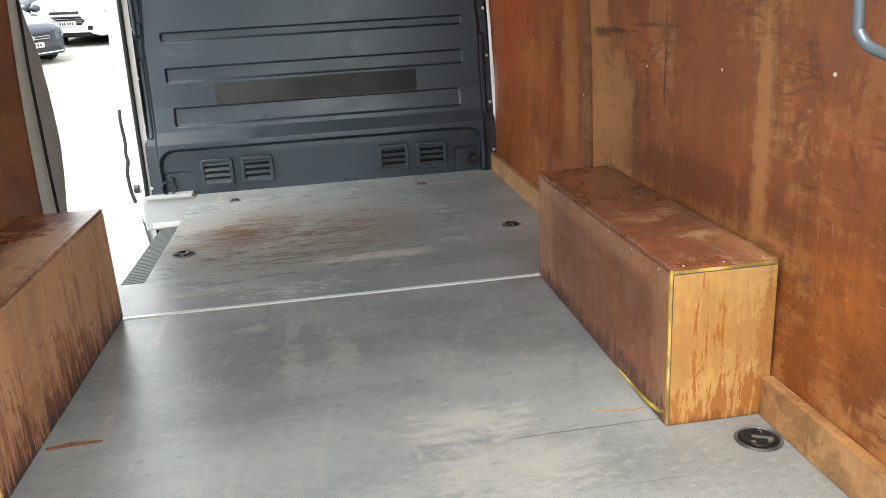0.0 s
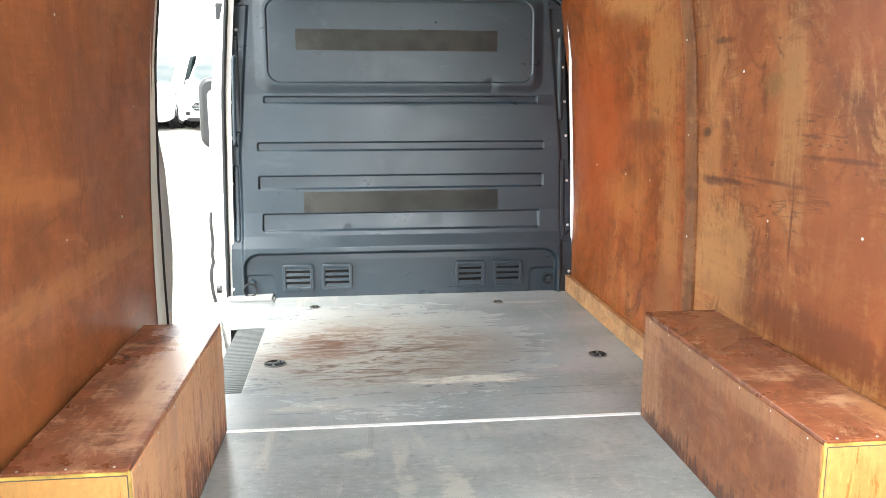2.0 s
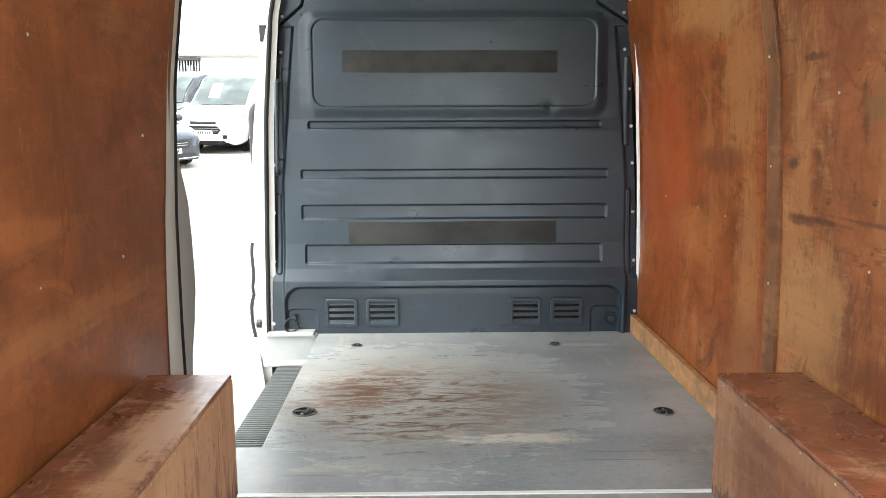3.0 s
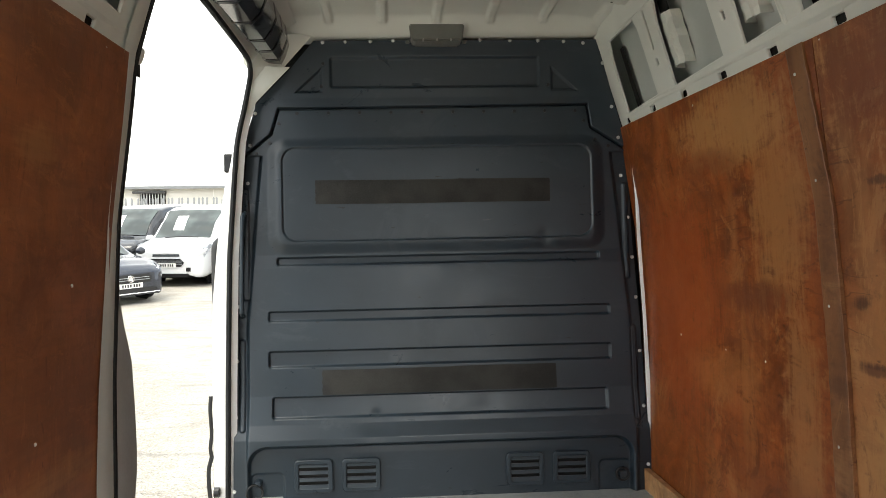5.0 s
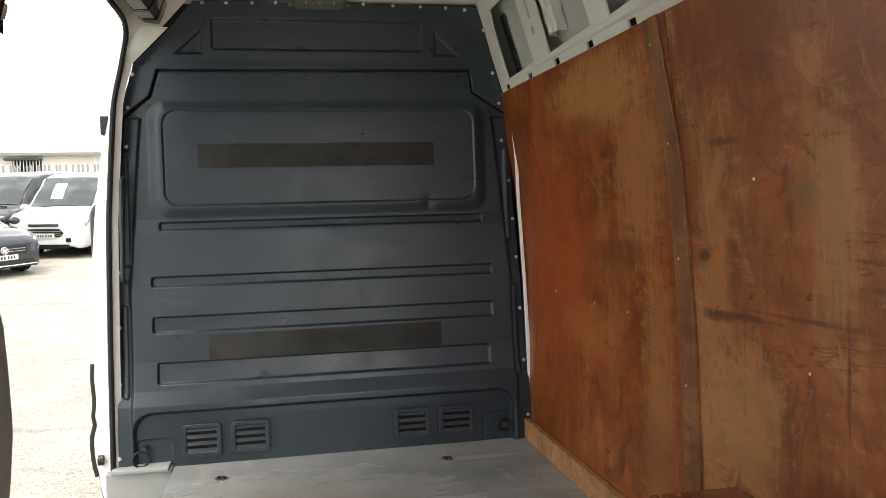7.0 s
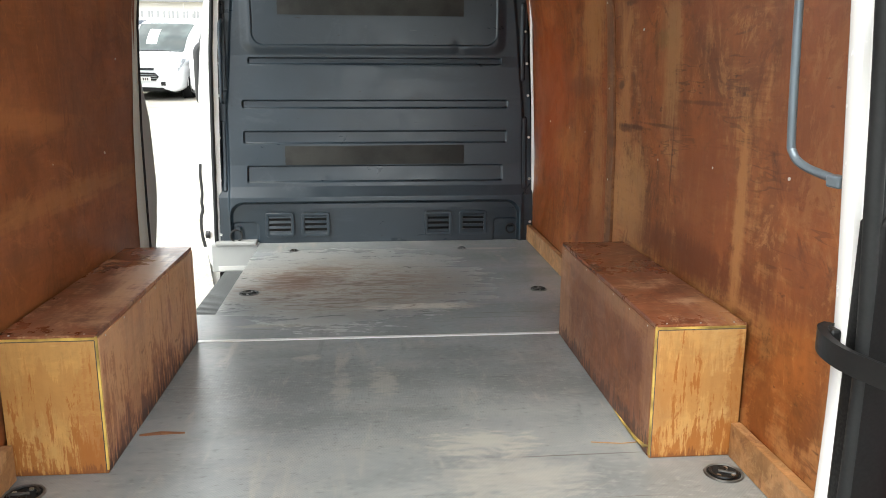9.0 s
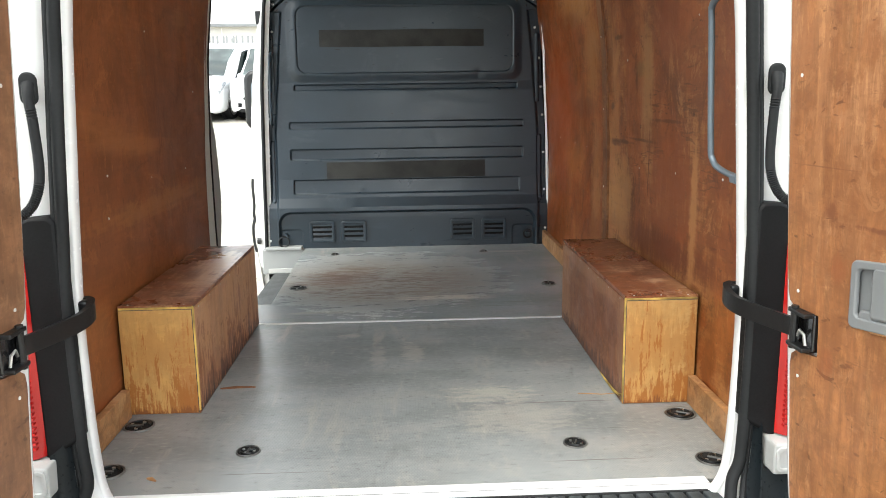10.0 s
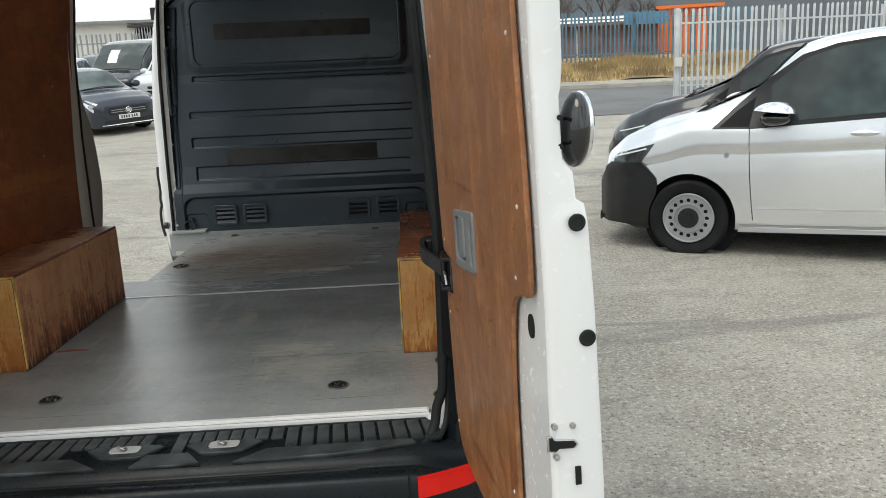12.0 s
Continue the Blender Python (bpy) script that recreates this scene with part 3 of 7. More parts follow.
def smooth_path(pts, n=8):
    """Catmull-Rom through the points."""
    p = [Vector(q) for q in pts]
    p = [2 * p[0] - p[1]] + p + [2 * p[-1] - p[-2]]
    out = []
    for i in range(1, len(p) - 2):
        for s in range(n):
            t = s / n
            a, b, c, d = p[i - 1], p[i], p[i + 1], p[i + 2]
            out.append(0.5 * (2 * b + (c - a) * t + (2 * a - 5 * b + 4 * c - d) * t * t + (3 * b - a - 3 * c + d) * t**3))
    return out + [p[-2]]


def tube(bm, pts, r, segs=10, radii=None, flat=1.0):
    """Sweeps a round (or flattened) section along points."""
    pts = [Vector(q) for q in pts]
    rings, up = [], None
    for i, q in enumerate(pts):
        d = (pts[min(i + 1, len(pts) - 1)] - pts[max(i - 1, 0)]).normalized()
        if up is None:
            up = d.orthogonal().normalized()
        up = (up - d * up.dot(d)).normalized()
        side = d.cross(up)
        rr = radii[i] if radii else r
        rings.append([bm.verts.new(q + rr * (math.cos(a) * up + flat * math.sin(a) * side)) for a in (2 * math.pi * k / segs for k in range(segs))])
    for a, b in zip(rings, rings[1:]):
        for k in range(segs):
            bm.faces.new((a[k], a[(k + 1) % segs], b[(k + 1) % segs], b[k]))
    bm.faces.new(list(reversed(rings[0])))
    bm.faces.new(rings[-1])
    return bm


def ring(bm, centre, normal, r, thick, segs=20, sides=6):
    """A torus."""
    c = Vector(centre)
    q = Vector(normal).to_track_quat("Z", "Y")
    rows = []
    for i in range(segs):
        a = 2 * math.pi * i / segs
        rows.append([bm.verts.new(c + q @ Vector(((r + thick * math.cos(b)) * math.cos(a), (r + thick * math.cos(b)) * math.sin(a), thick * math.sin(b)))) for b in (2 * math.pi * k / sides for k in range(sides))])
    for i in range(segs):
        for k in range(sides):
            bm.faces.new((rows[i][k], rows[(i + 1) % segs][k], rows[(i + 1) % segs][(k + 1) % sides], rows[i][(k + 1) % sides]))
    return bm


def rounded(x0, x1, y0, y1, r, n=5):
    """Points of a rounded rectangle in a plane, counterclockwise."""
    out = []
    for cx, cy, a0 in ((x1 - r, y1 - r, 0), (x0 + r, y1 - r, 90), (x0 + r, y0 + r, 180), (x1 - r, y0 + r, 270)):
        out += [(cx + r * math.cos(radians(a0 + 90 * k / n)), cy + r * math.sin(radians(a0 + 90 * k / n))) for k in range(n + 1)]
    return out


def plate(outer, holes=(), thick=0.004, bevel=0.0, warp=None, dense=0.0):
    """A flat sheet with holes, in u and v, thick along w; warp maps (u, v, w) to the world. Returns a mesh with no material."""
    cu = bpy.data.curves.new("sheet", "CURVE")
    cu.dimensions, cu.fill_mode = "2D", "BOTH"
    cu.extrude, cu.bevel_depth, cu.bevel_resolution = max(thick / 2 - bevel, 0.0), bevel, 1
    for loop in (outer, *holes):
        pts = []
        for (a, b), (c, d) in zip(loop, [*loop[1:], loop[0]]):
            n = max(1, int(math.hypot(c - a, d - b) / dense)) if dense else 1
            pts += [(a + (c - a) * k / n, b + (d - b) * k / n) for k in range(n)]
        sp = cu.splines.new("POLY")
        sp.points.add(len(pts) - 1)
        for q, (u, v) in zip(sp.points, pts):
            q.co = (u, v, 0, 1)
        sp.use_cyclic_u = True
    ob = bpy.data.objects.new("sheet", cu)
    scene.collection.objects.link(ob)
    bpy.context.view_layer.update()
    me = bpy.data.meshes.new_from_object(ob.evaluated_get(bpy.context.evaluated_depsgraph_get()))
    bpy.data.objects.remove(ob)
    bpy.data.curves.remove(cu)
    me.materials.clear()
    if warp:
        for v in me.vertices:
            v.co = Vector(warp(*v.co))
    return me


def sheet(name, material, parent, outer, holes=(), thick=0.004, bevel=0.0, warp=None, label="", dense=0.0):
    me = plate(outer, holes, thick, bevel, warp, dense)
    me.materials.append(material)
    me.name = name
    return part(name, me, None, parent, label)


def grid_mesh(name, rows, material, closed=False, smooth=True):
    """A quad mesh from rows of points."""
    nv, nu = len(rows), len(rows[0])
    verts = [tuple(p) for row in rows for p in row]
    faces = []
    for j in range(nv - 1):
        for i in range(nu if closed else nu - 1):
            k = (i + 1) % nu
            faces.append((j * nu + i, j * nu + k, (j + 1) * nu + k, (j + 1) * nu + i))
    me = bpy.data.meshes.new(name)
    me.from_pydata(verts, [], faces)
    me.materials.append(material)
    if smooth:
        me.polygons.foreach_set("use_smooth", [True] * len(me.polygons))
    me.update()
    return me


def lerp(x, table):
    return float(np.interp(x, [a for a, _ in table], [b for _, b in table]))


# ---- the van's main lines, in metres: x to its right, y to its front, z up from the load floor ----
FLOOR_END, SILL = 2.735, -0.50
WALL = [(0.0, 0.900), (0.4, 0.908), (0.75, 0.910), (1.15, 0.898), (1.58, 0.853), (2.00, 0.728), (2.1, 0.69)]


def wall_x(z, y=0.0):
    """Half width inside the lining; the sides draw in a little towards the front."""
    return lerp(z, WALL) - 0.020 * float(np.clip((y - 1.2) / 1.5, 0, 1)) * float(np.clip((z - 0.9) / 0.6, 0, 1))


def ply_top(y):
    """The lining's upper edge rises slightly to the front."""
    return 1.546 + 0.0205 * y


# ---- load floor ----
floor = tagged(new("floor"), "worn grey mesh-patterned load floor in two boards", "floor", kind="structure")
SEAM = 1.0
edge_l = -0.668
sheet("rear_board", M["floor"], floor, [(-0.89, SILL + 0.004), (0.89, SILL + 0.004), (0.90, SEAM - 0.004), (-0.90, SEAM - 0.004)], (), 0.012, 0.0015, lambda u, v, w: (u, v, w - 0.006))
sheet("front_board", M["floor"], floor, [(-0.895, SEAM + 0.004), (0.90, SEAM + 0.004), (0.905, FLOOR_END + 0.03), (-0.686, FLOOR_END + 0.03), (edge_l, 1.335), (-0.895, 1.335)], (), 0.012, 0.0015, lambda u, v, w: (u, v, w - 0.006))
part("joint_strip", boxed(-0.88, 0.88, SEAM - 0.009, SEAM + 0.009, -0.002, 0.003, 0.001), M["white"], floor, "bright metal joint strip")
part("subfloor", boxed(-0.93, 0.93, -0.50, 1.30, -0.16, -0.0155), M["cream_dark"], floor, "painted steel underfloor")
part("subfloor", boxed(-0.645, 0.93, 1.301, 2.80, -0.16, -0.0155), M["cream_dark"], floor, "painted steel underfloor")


# ---- recessed lashing rings ----
def tie_down():
    t = thing("lashing_ring", "black round recessed lashing ring set in the load floor", "lashing ring", group="lashing rings in the floor")
    bm = ring(bmesh.new(), (0, 0, 0.0008), (0, 0, 1), 0.0415, 0.0036, 28, 6)
    part("rim", bm, M["rim_steel"], t, "scuffed dark steel rim", smooth=True)
    bm = bmesh.new()
    bmesh.ops.create_circle(bm, cap_ends=True, segments=28, radius=0.040, matrix=Matrix.Translation((0, 0, 0.0012)))
    part("cup", bm, M["void"], t)
    part("crossbar", rod(bmesh.new(), (-0.026, 0.004, 0.0045), (0.012, -0.004, 0.0045), 0.0036, 8), M["rim_steel"], t, "dull steel bar")
    bm = tube(bmesh.new(), [(0.030 * math.cos(a), 0.030 * math.sin(a), 0.0045) for a in np.linspace(-0.4, 3.5, 14)], 0.0035, 6)
    part("loop", bm, M["black"], t, smooth=True)
    bm = bmesh.new()
    box(bm, -0.008, 0.008, -0.024, -0.006, 0.001, 0.006, 0.002)
    for a in (0.9, 2.6, 4.4):
        part("bolt_head", rod(bmesh.new(), (0.022 * math.cos(a), 0.022 * math.sin(a), 0.001), (0.022 * math.cos(a), 0.022 * math.sin(a), 0.005), 0.0052, 8), M["steel"], t, "dull steel bolt head")
    part("hinge_block", bm, M["bumper"], t, "worn steel block")
    return t


first = tie_down()
spots = [(-0.808, -0.358, 20, 1.05), (0.803, -0.392, 160, 1.05), (-0.461, -0.256, 95, 0.85), (0.458, -0.27, 80, 0.85), (-0.828, -0.058, 15, 1.15), (0.822, -0.09, 165, 1.15), (-0.582, 1.645, 10, 1.1), (0.718, 1.62, 30, 0.95), (-0.472, 2.51, 40, 0.65), (0.463, 2.51, 40, 0.65)]
for i, (x, y, a, s) in enumerate(spots):
    m = pose(x, y, 0.0005, 0, 0, a) @ Matrix.Diagonal((0.92 * s, 0.92 * s, 1, 1))
    if i == 0:
        first.matrix_basis = m
    else:
        c = copy_thing(first, m)
        c.matrix_basis = m


# ---- plywood side linings ----
screw_bm = bmesh.new()
rod(screw_bm, (0, 0, -0.002), (0, 0, 0.0012), 0.004, 9)
rod(screw_bm, (0, 0, 0.0012), (0, 0, 0.0018), 0.0028, 9)
screw_mesh = finish("screw", screw_bm, M["zinc"])


def screw(parent, p, n, r=0.004):
    """A screw head whose top faces n."""
    ob = part("screw", screw_mesh, None, parent)
    ob.matrix_basis = Matrix.Translation(p) @ Vector(n).to_track_quat("Z", "Y").to_matrix().to_4x4() @ Matrix.Scale(r / 0.004, 4)


def lining(side, y0, y1_of, mat, name, z0, z1, parent, label=""):
    """A curved ply sheet on one side; y1_of gives its front edge at a height."""
    rows_in, rows_out = [], []
    zs = np.linspace(z0, z1, 26)
    for z in zs:
        ys = np.linspace(y0, y1_of(z), 20)
        hs = [z * ply_top(y) / ply_top(1.0) for y in ys]
        rows_in.append([(side * (wall_x(h, y) + 0.0015 * math.sin(5 * y + 3 * h)), y, h) for y, h in zip(ys, hs)])
        rows_out.append([(side * (wall_x(h, y) + 0.0105 + 0.0015 * math.sin(5 * y + 3 * h)), y, h) for y, h in zip(ys, hs)])
    bm = bmesh.new()
    grids = [[[bm.verts.new(p) for p in row] for row in rows] for rows in (rows_in, rows_out)]
    for g in grids:
        for a, b in zip(g, g[1:]):
            for i in range(len(a) - 1):
                bm.faces.new((a[i], a[i + 1], b[i + 1], b[i]))
    a, b = grids
    for k in (0, -1):
        for i in range(len(a[0]) - 1):
            bm.faces.new((a[k][i], a[k][i + 1], b[k][i + 1], b[k][i]))
    for j in range(len(a) - 1):
        for k in (0, -1):
            bm.faces.new((a[j][k], a[j + 1][k], b[j + 1][k], b[j][k]))
    bmesh.ops.recalc_face_normals(bm, faces=bm.faces)
    return part(name, bm, mat, parent, label, smooth=True)


wall_r = tagged(new("wall_right"), "orange-brown plywood side lining with scuffs and screws", "wall", kind="structure")
def strip_y(z):
    """Rear edge of the cover strip over the joint."""
    return lerp(z, [(0, 1.15), (0.35, 1.165), (0.7, 1.19), (1.21, 1.222), (1.58, 1.27)])


lining(1, -0.50, lambda z: min(strip_y(z) + 0.040, 1.228), M["ply"], "ply_sheet", 0.003, ply_top(1.0), wall_r)
lining(1, 1.232, lambda z: 2.83, M["ply_front"], "ply_sheet", 0.003, ply_top(1.0), wall_r)
# cover strip over the joint, its edges slightly ragged
rows = []
for k, z in enumerate(np.linspace(0.02, ply_top(1.26), 60)):
    y0 = strip_y(z) + 0.0015 * math.sin(k * 1.9)
    y1 = strip_y(z) + 0.085 + 0.0012 * math.sin(k * 2.7)
    rows.append([(wall_x(z) + 0.004 - d, y, z) for d, y in ((0, y0), (0.0125, y0 + 0.001), (0.0135, y0 + 0.006), (0.0135, y1 - 0.006), (0.0125, y1 - 0.001), (0, y1))])
part("cover_strip", grid_mesh("cover_strip", rows, M["ply_strip"], smooth=False), None, wall_r, "darker worn plywood cover strip")
for y, z in [(strip_y(z) + 0.055, z) for z in (1.50, 1.22, 0.90, 0.55, 0.25)] + [ (2.336, 0.717), (1.917, 0.709), (1.633, 0.708), (2.80, 1.2), (2.80, 0.9), (2.80, 0.5), (1.2, 1.56), (0.3, 0.70), (0.72, 0.68), (-0.1, 0.72), (0.9, 1.1), (0.1, 1.2), (2.0, 1.55), (-0.42, 0.3), (-0.42, 0.9)]:
    screw(wall_r, (wall_x(z, y) - (0.0095 if 0 < y - strip_y(z) < 0.085 else 0.0), y, z), (-1, 0, 0))
for y0, y1 in ((-0.47, -0.004), (0.992, 2.74)):
    part("batten", boxed(0.872, 0.897, y0, y1, 0.001, 0.092, 0.002), M["batten"], wall_r, "pale worn wooden batten along the floor")

wall_l = tagged(new("wall_left"), "dark brown plywood side lining ending at the side door", "wall", kind="structure")


def left_edge(z):
    return lerp(z, [(0, 1.235), (0.3, 1.24), (0.55, 1.26), (0.78, 1.29), (1.12, 1.33), (1.4, 1.34), (1.6, 1.34)])


lining(-1, -0.50, left_edge, M["ply_left"], "ply_sheet", 0.003, ply_top(1.0), wall_l)
for y, z in ((0.93, 0.694), (0.098, 0.744), (0.076, 0.617), (0.5, 1.2), (1.1, 1.0), (-0.42, 0.5), (-0.42, 1.0), (1.2, 1.55), (0.5, 0.7)):
    screw(wall_l, (-wall_x(z), y, z), (1, 0, 0))
part("batten", boxed(-0.897, -0.872, -0.47, 0.012, 0.001, 0.092, 0.002), M["batten"], wall_l, "pale worn wooden batten along the floor")


# ---- plywood boxes over the wheel arches ----
def arch_box(side, y0, y1, label):
    t = thing("wheel_arch_box", label, "box", group="boxes over the wheel arches")
    xi, xo, h = 0.665, 0.895, 0.352
    s = side

    def bx(a, b, *rest):
        return boxed(min(s * a, s * b), max(s * a, s * b), *rest)

    part("top_board", bx(xi + 0.002, xo, y0 + 0.002, y1, h - 0.012, h, 0.0025), M["ply_top"], t, "dark red-brown worn plywood lid")
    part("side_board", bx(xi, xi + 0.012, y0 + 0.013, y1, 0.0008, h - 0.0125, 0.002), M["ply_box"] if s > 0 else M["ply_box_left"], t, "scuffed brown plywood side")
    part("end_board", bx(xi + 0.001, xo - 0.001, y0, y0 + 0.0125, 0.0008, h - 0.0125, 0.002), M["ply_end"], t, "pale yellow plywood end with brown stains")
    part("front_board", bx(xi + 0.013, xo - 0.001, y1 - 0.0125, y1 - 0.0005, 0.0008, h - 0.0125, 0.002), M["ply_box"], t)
    part("edge_strip", bx(xi - 0.0012, xi + 0.0040, y0 - 0.0012, y0 + 0.0040, 0.01, h - 0.004, 0.001), M["edge"], t, "raw yellow plywood edge")
    part("edge_strip", bx(xi + 0.004, xo - 0.003, y0 - 0.0014, y0 + 0.004, h - 0.012, h - 0.006, 0.001), M["edge"], t, "raw yellow plywood edge")
    part("glue_line", bx(xi + 0.0042, xi + 0.0062, y0 - 0.0008, y0 + 0.004, 0.004, h - 0.014), M["bark"], t, "dark glue line")
    part("glue_line", bx(xi + 0.006, xo - 0.003, y0 - 0.0008, y0 + 0.004, h - 0.0142, h - 0.0122), M["bark"], t, "dark glue line")
    if s > 0:
        part("torn_edge", tube(bmesh.new(), [(xi - 0.0005, y0 + 0.002, 0.034), (xi - 0.0015, y0 + 0.03, 0.020), (xi - 0.002, y0 + 0.10, 0.009), (xi - 0.0015, y0 + 0.20, 0.006), (xi, y0 + 0.30, 0.004)], 0.004, 6, [0.002, 0.0045, 0.0045, 0.0035, 0.001]), M["edge"], t, "torn yellow plywood edge")
    for y in np.linspace(y0 + 0.06, y1 - 0.05, 7):
        screw(t, (s * (xi + 0.0005), y, h - 0.02), (-s, 0, 0), 0.0026)
    for x in np.linspace(xi + 0.03, xo - 0.03, 3):
        screw(t, (s * x, y0 + 0.01, h), (0, 0, 1), 0.0026)
    return t


arch_box(1, 0.0, 0.986, "brown plywood wheel-arch box with pale stained end by solid wall")
arch_box(-1, 0.03, 1.008, "brown plywood wheel-arch box with pale end beside the side door")

# torn splinter and scrape on the floor by the boxes
bm = tube(bmesh.new(), [(0.545, 0.098, 0.0015), (0.585, 0.090, 0.002), (0.62, 0.084, 0.0015), (0.664, 0.088, 0.002)], 0.0014, 5, flat=2.0)
tagged(part("splinter", bm, M["batten"]), "thin brown wood splinter lying on the floor by the box", "splinter")
bm = tube(bmesh.new(), [(-0.652, 0.232, 0.0012), (-0.60, 0.238, 0.0014), (-0.535, 0.240, 0.0012)], 0.006, 8, [0.004, 0.0075, 0.003], 0.2)
tagged(part("splinter", bm, M["ply_strip"]), "flat brown wood shaving lying on the floor by the box", "splinter")


bm = tube(bmesh.new(), [(-0.695, -0.399, 0.002), (-0.682, -0.405, 0.003), (-0.666, -0.416, 0.002)], 0.004, 6, [0.002, 0.006, 0.002], 0.5)
tagged(part("wood_chip", bm, M["batten"]), "small pale brown wood chip lying on the load floor", "wood chip")


# ---- bulkhead ----
def sstep(v):
    v = np.clip(v, 0, 1)
    return v * v * (3 - 2 * v)


def sd_box(x, z, x0, x1, z0, z1, r):
    """Signed distance to a rounded rectangle, negative inside."""
    qx = np.abs(x - (x0 + x1) / 2) - (x1 - x0) / 2 + r
    qz = np.abs(z - (z0 + z1) / 2) - (z1 - z0) / 2 + r
    return np.minimum(np.maximum(qx, qz), 0) + np.hypot(np.maximum(qx, 0), np.maximum(qz, 0)) - r


def sd_line(x, z, pts):
    best = np.full(x.shape, 9.0)
    for (ax, az), (bx, bz) in zip(pts, pts[1:]):
        t = np.clip(((x - ax) * (bx - ax) + (z - az) * (bz - az)) / ((bx - ax) ** 2 + (bz - az) ** 2), 0, 1)
        best = np.minimum(best, np.hypot(x - ax - t * (bx - ax), z - az - t * (bz - az)))
    return best


LAP = [(-0.90, 1.46), (-0.735, 1.592), (-0.70, 1.705), (0.675, 1.712), (0.69, 1.61), (0.84, 1.515)]
RIBS = [(-0.72, 0.718, 1.012, 1.050), (-0.758, 0.755, 0.768, 0.815), (-0.758, 0.751, 0.570, 0.643), (-0.742, 0.727, 0.353, 0.447)]


def bulkhead_y(x, z):
    y = np.interp(z, [0, 0.20, 0.27, 0.33, 0.45, 1.00, 1.06, 1.75, 2.02], [2.731, 2.731, 2.736, 2.762, 2.785, 2.828, 2.838, 2.850, 2.835])
    y = y + 0.034 * sstep(-sd_box(x, z, -0.850, 0.83, -0.4, 0.246, 0.09) / 0.018)
    for x0, x1, z0, z1 in RIBS:
        y = y + 0.018 * sstep(-sd_box(x, z, x0, x1, z0, z1, 0.012) / 0.0060)
    # raised surround and sunk field of the upper panel
    y = y - 0.014 * sstep(-sd_box(x, z, -0.760, 0.750, 1.055, 1.580, 0.09) / 0.06)
    d = sd_box(x, z, -0.686, 0.684, 1.122, 1.530, 0.06)
    y = y + 0.009 * sstep(-d / 0.006) + 0.010 * sstep(1 - np.abs(d) / 0.006)
    # lap joint to the upper sheet
    over = z > np.interp(x, [p[0] for p in LAP], [p[1] for p in LAP])
    y = y - 0.010 * over + 0.028 * sstep(1 - sd_line(x, z, LAP) / 0.0065)
    # top sheet: long sunk field and two triangular swages
    y = y + 0.012 * sstep(-sd_box(x, z, -0.475, 0.465, 1.79, 1.932, 0.015) / 0.014)
    for s, c in ((-1, -0.56), (1, 0.565)):
        u = s * (x - c)
        tri = np.maximum(np.maximum(1.772 - z, -0.055 - u), (u - 0.075) + (z - 1.772) * 1.1)
        y = y + 0.012 * sstep(-tri / 0.014)
    # side flanges with long beads
    edge = np.abs(x) - np.interp(z, [0, 0.75, 1.2, 1.55, 2.0], [0.835, 0.835, 0.80, 0.765, 0.66])
    y = y + 0.014 * sstep(edge / 0.02) * (z < 1.5)
    for x0, x1, z0, z1 in ((-0.885, -0.852, 0.30, 0.70), (-0.872, -0.835, 0.86, 1.36), (0.842, 0.872, 0.30, 0.72), (0.828, 0.858, 0.92, 1.36)):
        y = y - 0.009 * sstep(-sd_box(x, z, x0, x1, z0, z1, 0.015) / 0.010)
    # pockets in the lower corners
    for x0, x1, z0, z1 in ((-0.84, -0.69, -0.1, 0.128), (0.672, 0.82, -0.1, 0.135)):
        d = sd_box(x, z, x0, x1, z0, z1, 0.03)
        y = y + 0.006 * sstep(-d / 0.008)
    # pressed vent surrounds
    for x0 in (-0.642, -0.438, 0.273, 0.478):
        y = y - 0.004 * sstep(-sd_box(x, z, x0 - 0.004, x0 + 0.153, 0.046, 0.172, 0.018) / 0.009)
    # dents
    for cx, cz, r, dep in ((-0.28, 0.30, 0.06, 0.005), (0.05, 1.02, 0.04, 0.003), (-0.30, 0.36, 0.02, 0.004), (0.47, 1.11, 0.03, 0.006), (0.2, 0.42, 0.06, 0.003)):
        y = y + dep * np.exp(-((x - cx) ** 2 + (z - cz) ** 2) / (r * r))
    return y - 0.028 + 0.0012 * np.sin(7 * x + 2) * np.sin(5 * z)


bulkhead = tagged(new("bulkhead"), "dark blue-grey pressed steel bulkhead closing the cab", "bulkhead", kind="structure")
EDGE_R = [(0, 0.906), (0.3, 0.902), (0.75, 0.890), (1.1, 0.872), (1.3, 0.866), (1.57, 0.842), (1.9, 0.752), (2.02, 0.712)]
EDGE_L = [(0, 0.908), (0.5, 0.898), (1.05, 0.882), (1.38, 0.856), (1.56, 0.840), (1.72, 0.800), (1.875, 0.648), (2.0, 0.54)]
NX, NZ = 560, 620
zs = np.linspace(-0.02, 2.000, NZ)
us = np.linspace(0, 1, NX)
gx = np.array([-lerp(z, EDGE_L) + us * (lerp(z, EDGE_L) + lerp(z, EDGE_R)) for z in zs])
gz = np.repeat(zs[:, None], NX, 1)
gy = bulkhead_y(gx, gz)
upper_rows = gz > np.interp(gx, [p[0] for p in LAP], [p[1] for p in LAP])
verts = np.stack([gx, gy, gz], -1).reshape(-1, 3)
quads = [(j * NX + i, j * NX + i + 1, (j + 1) * NX + i + 1, (j + 1) * NX + i) for j in range(NZ - 1) for i in range(NX - 1)]
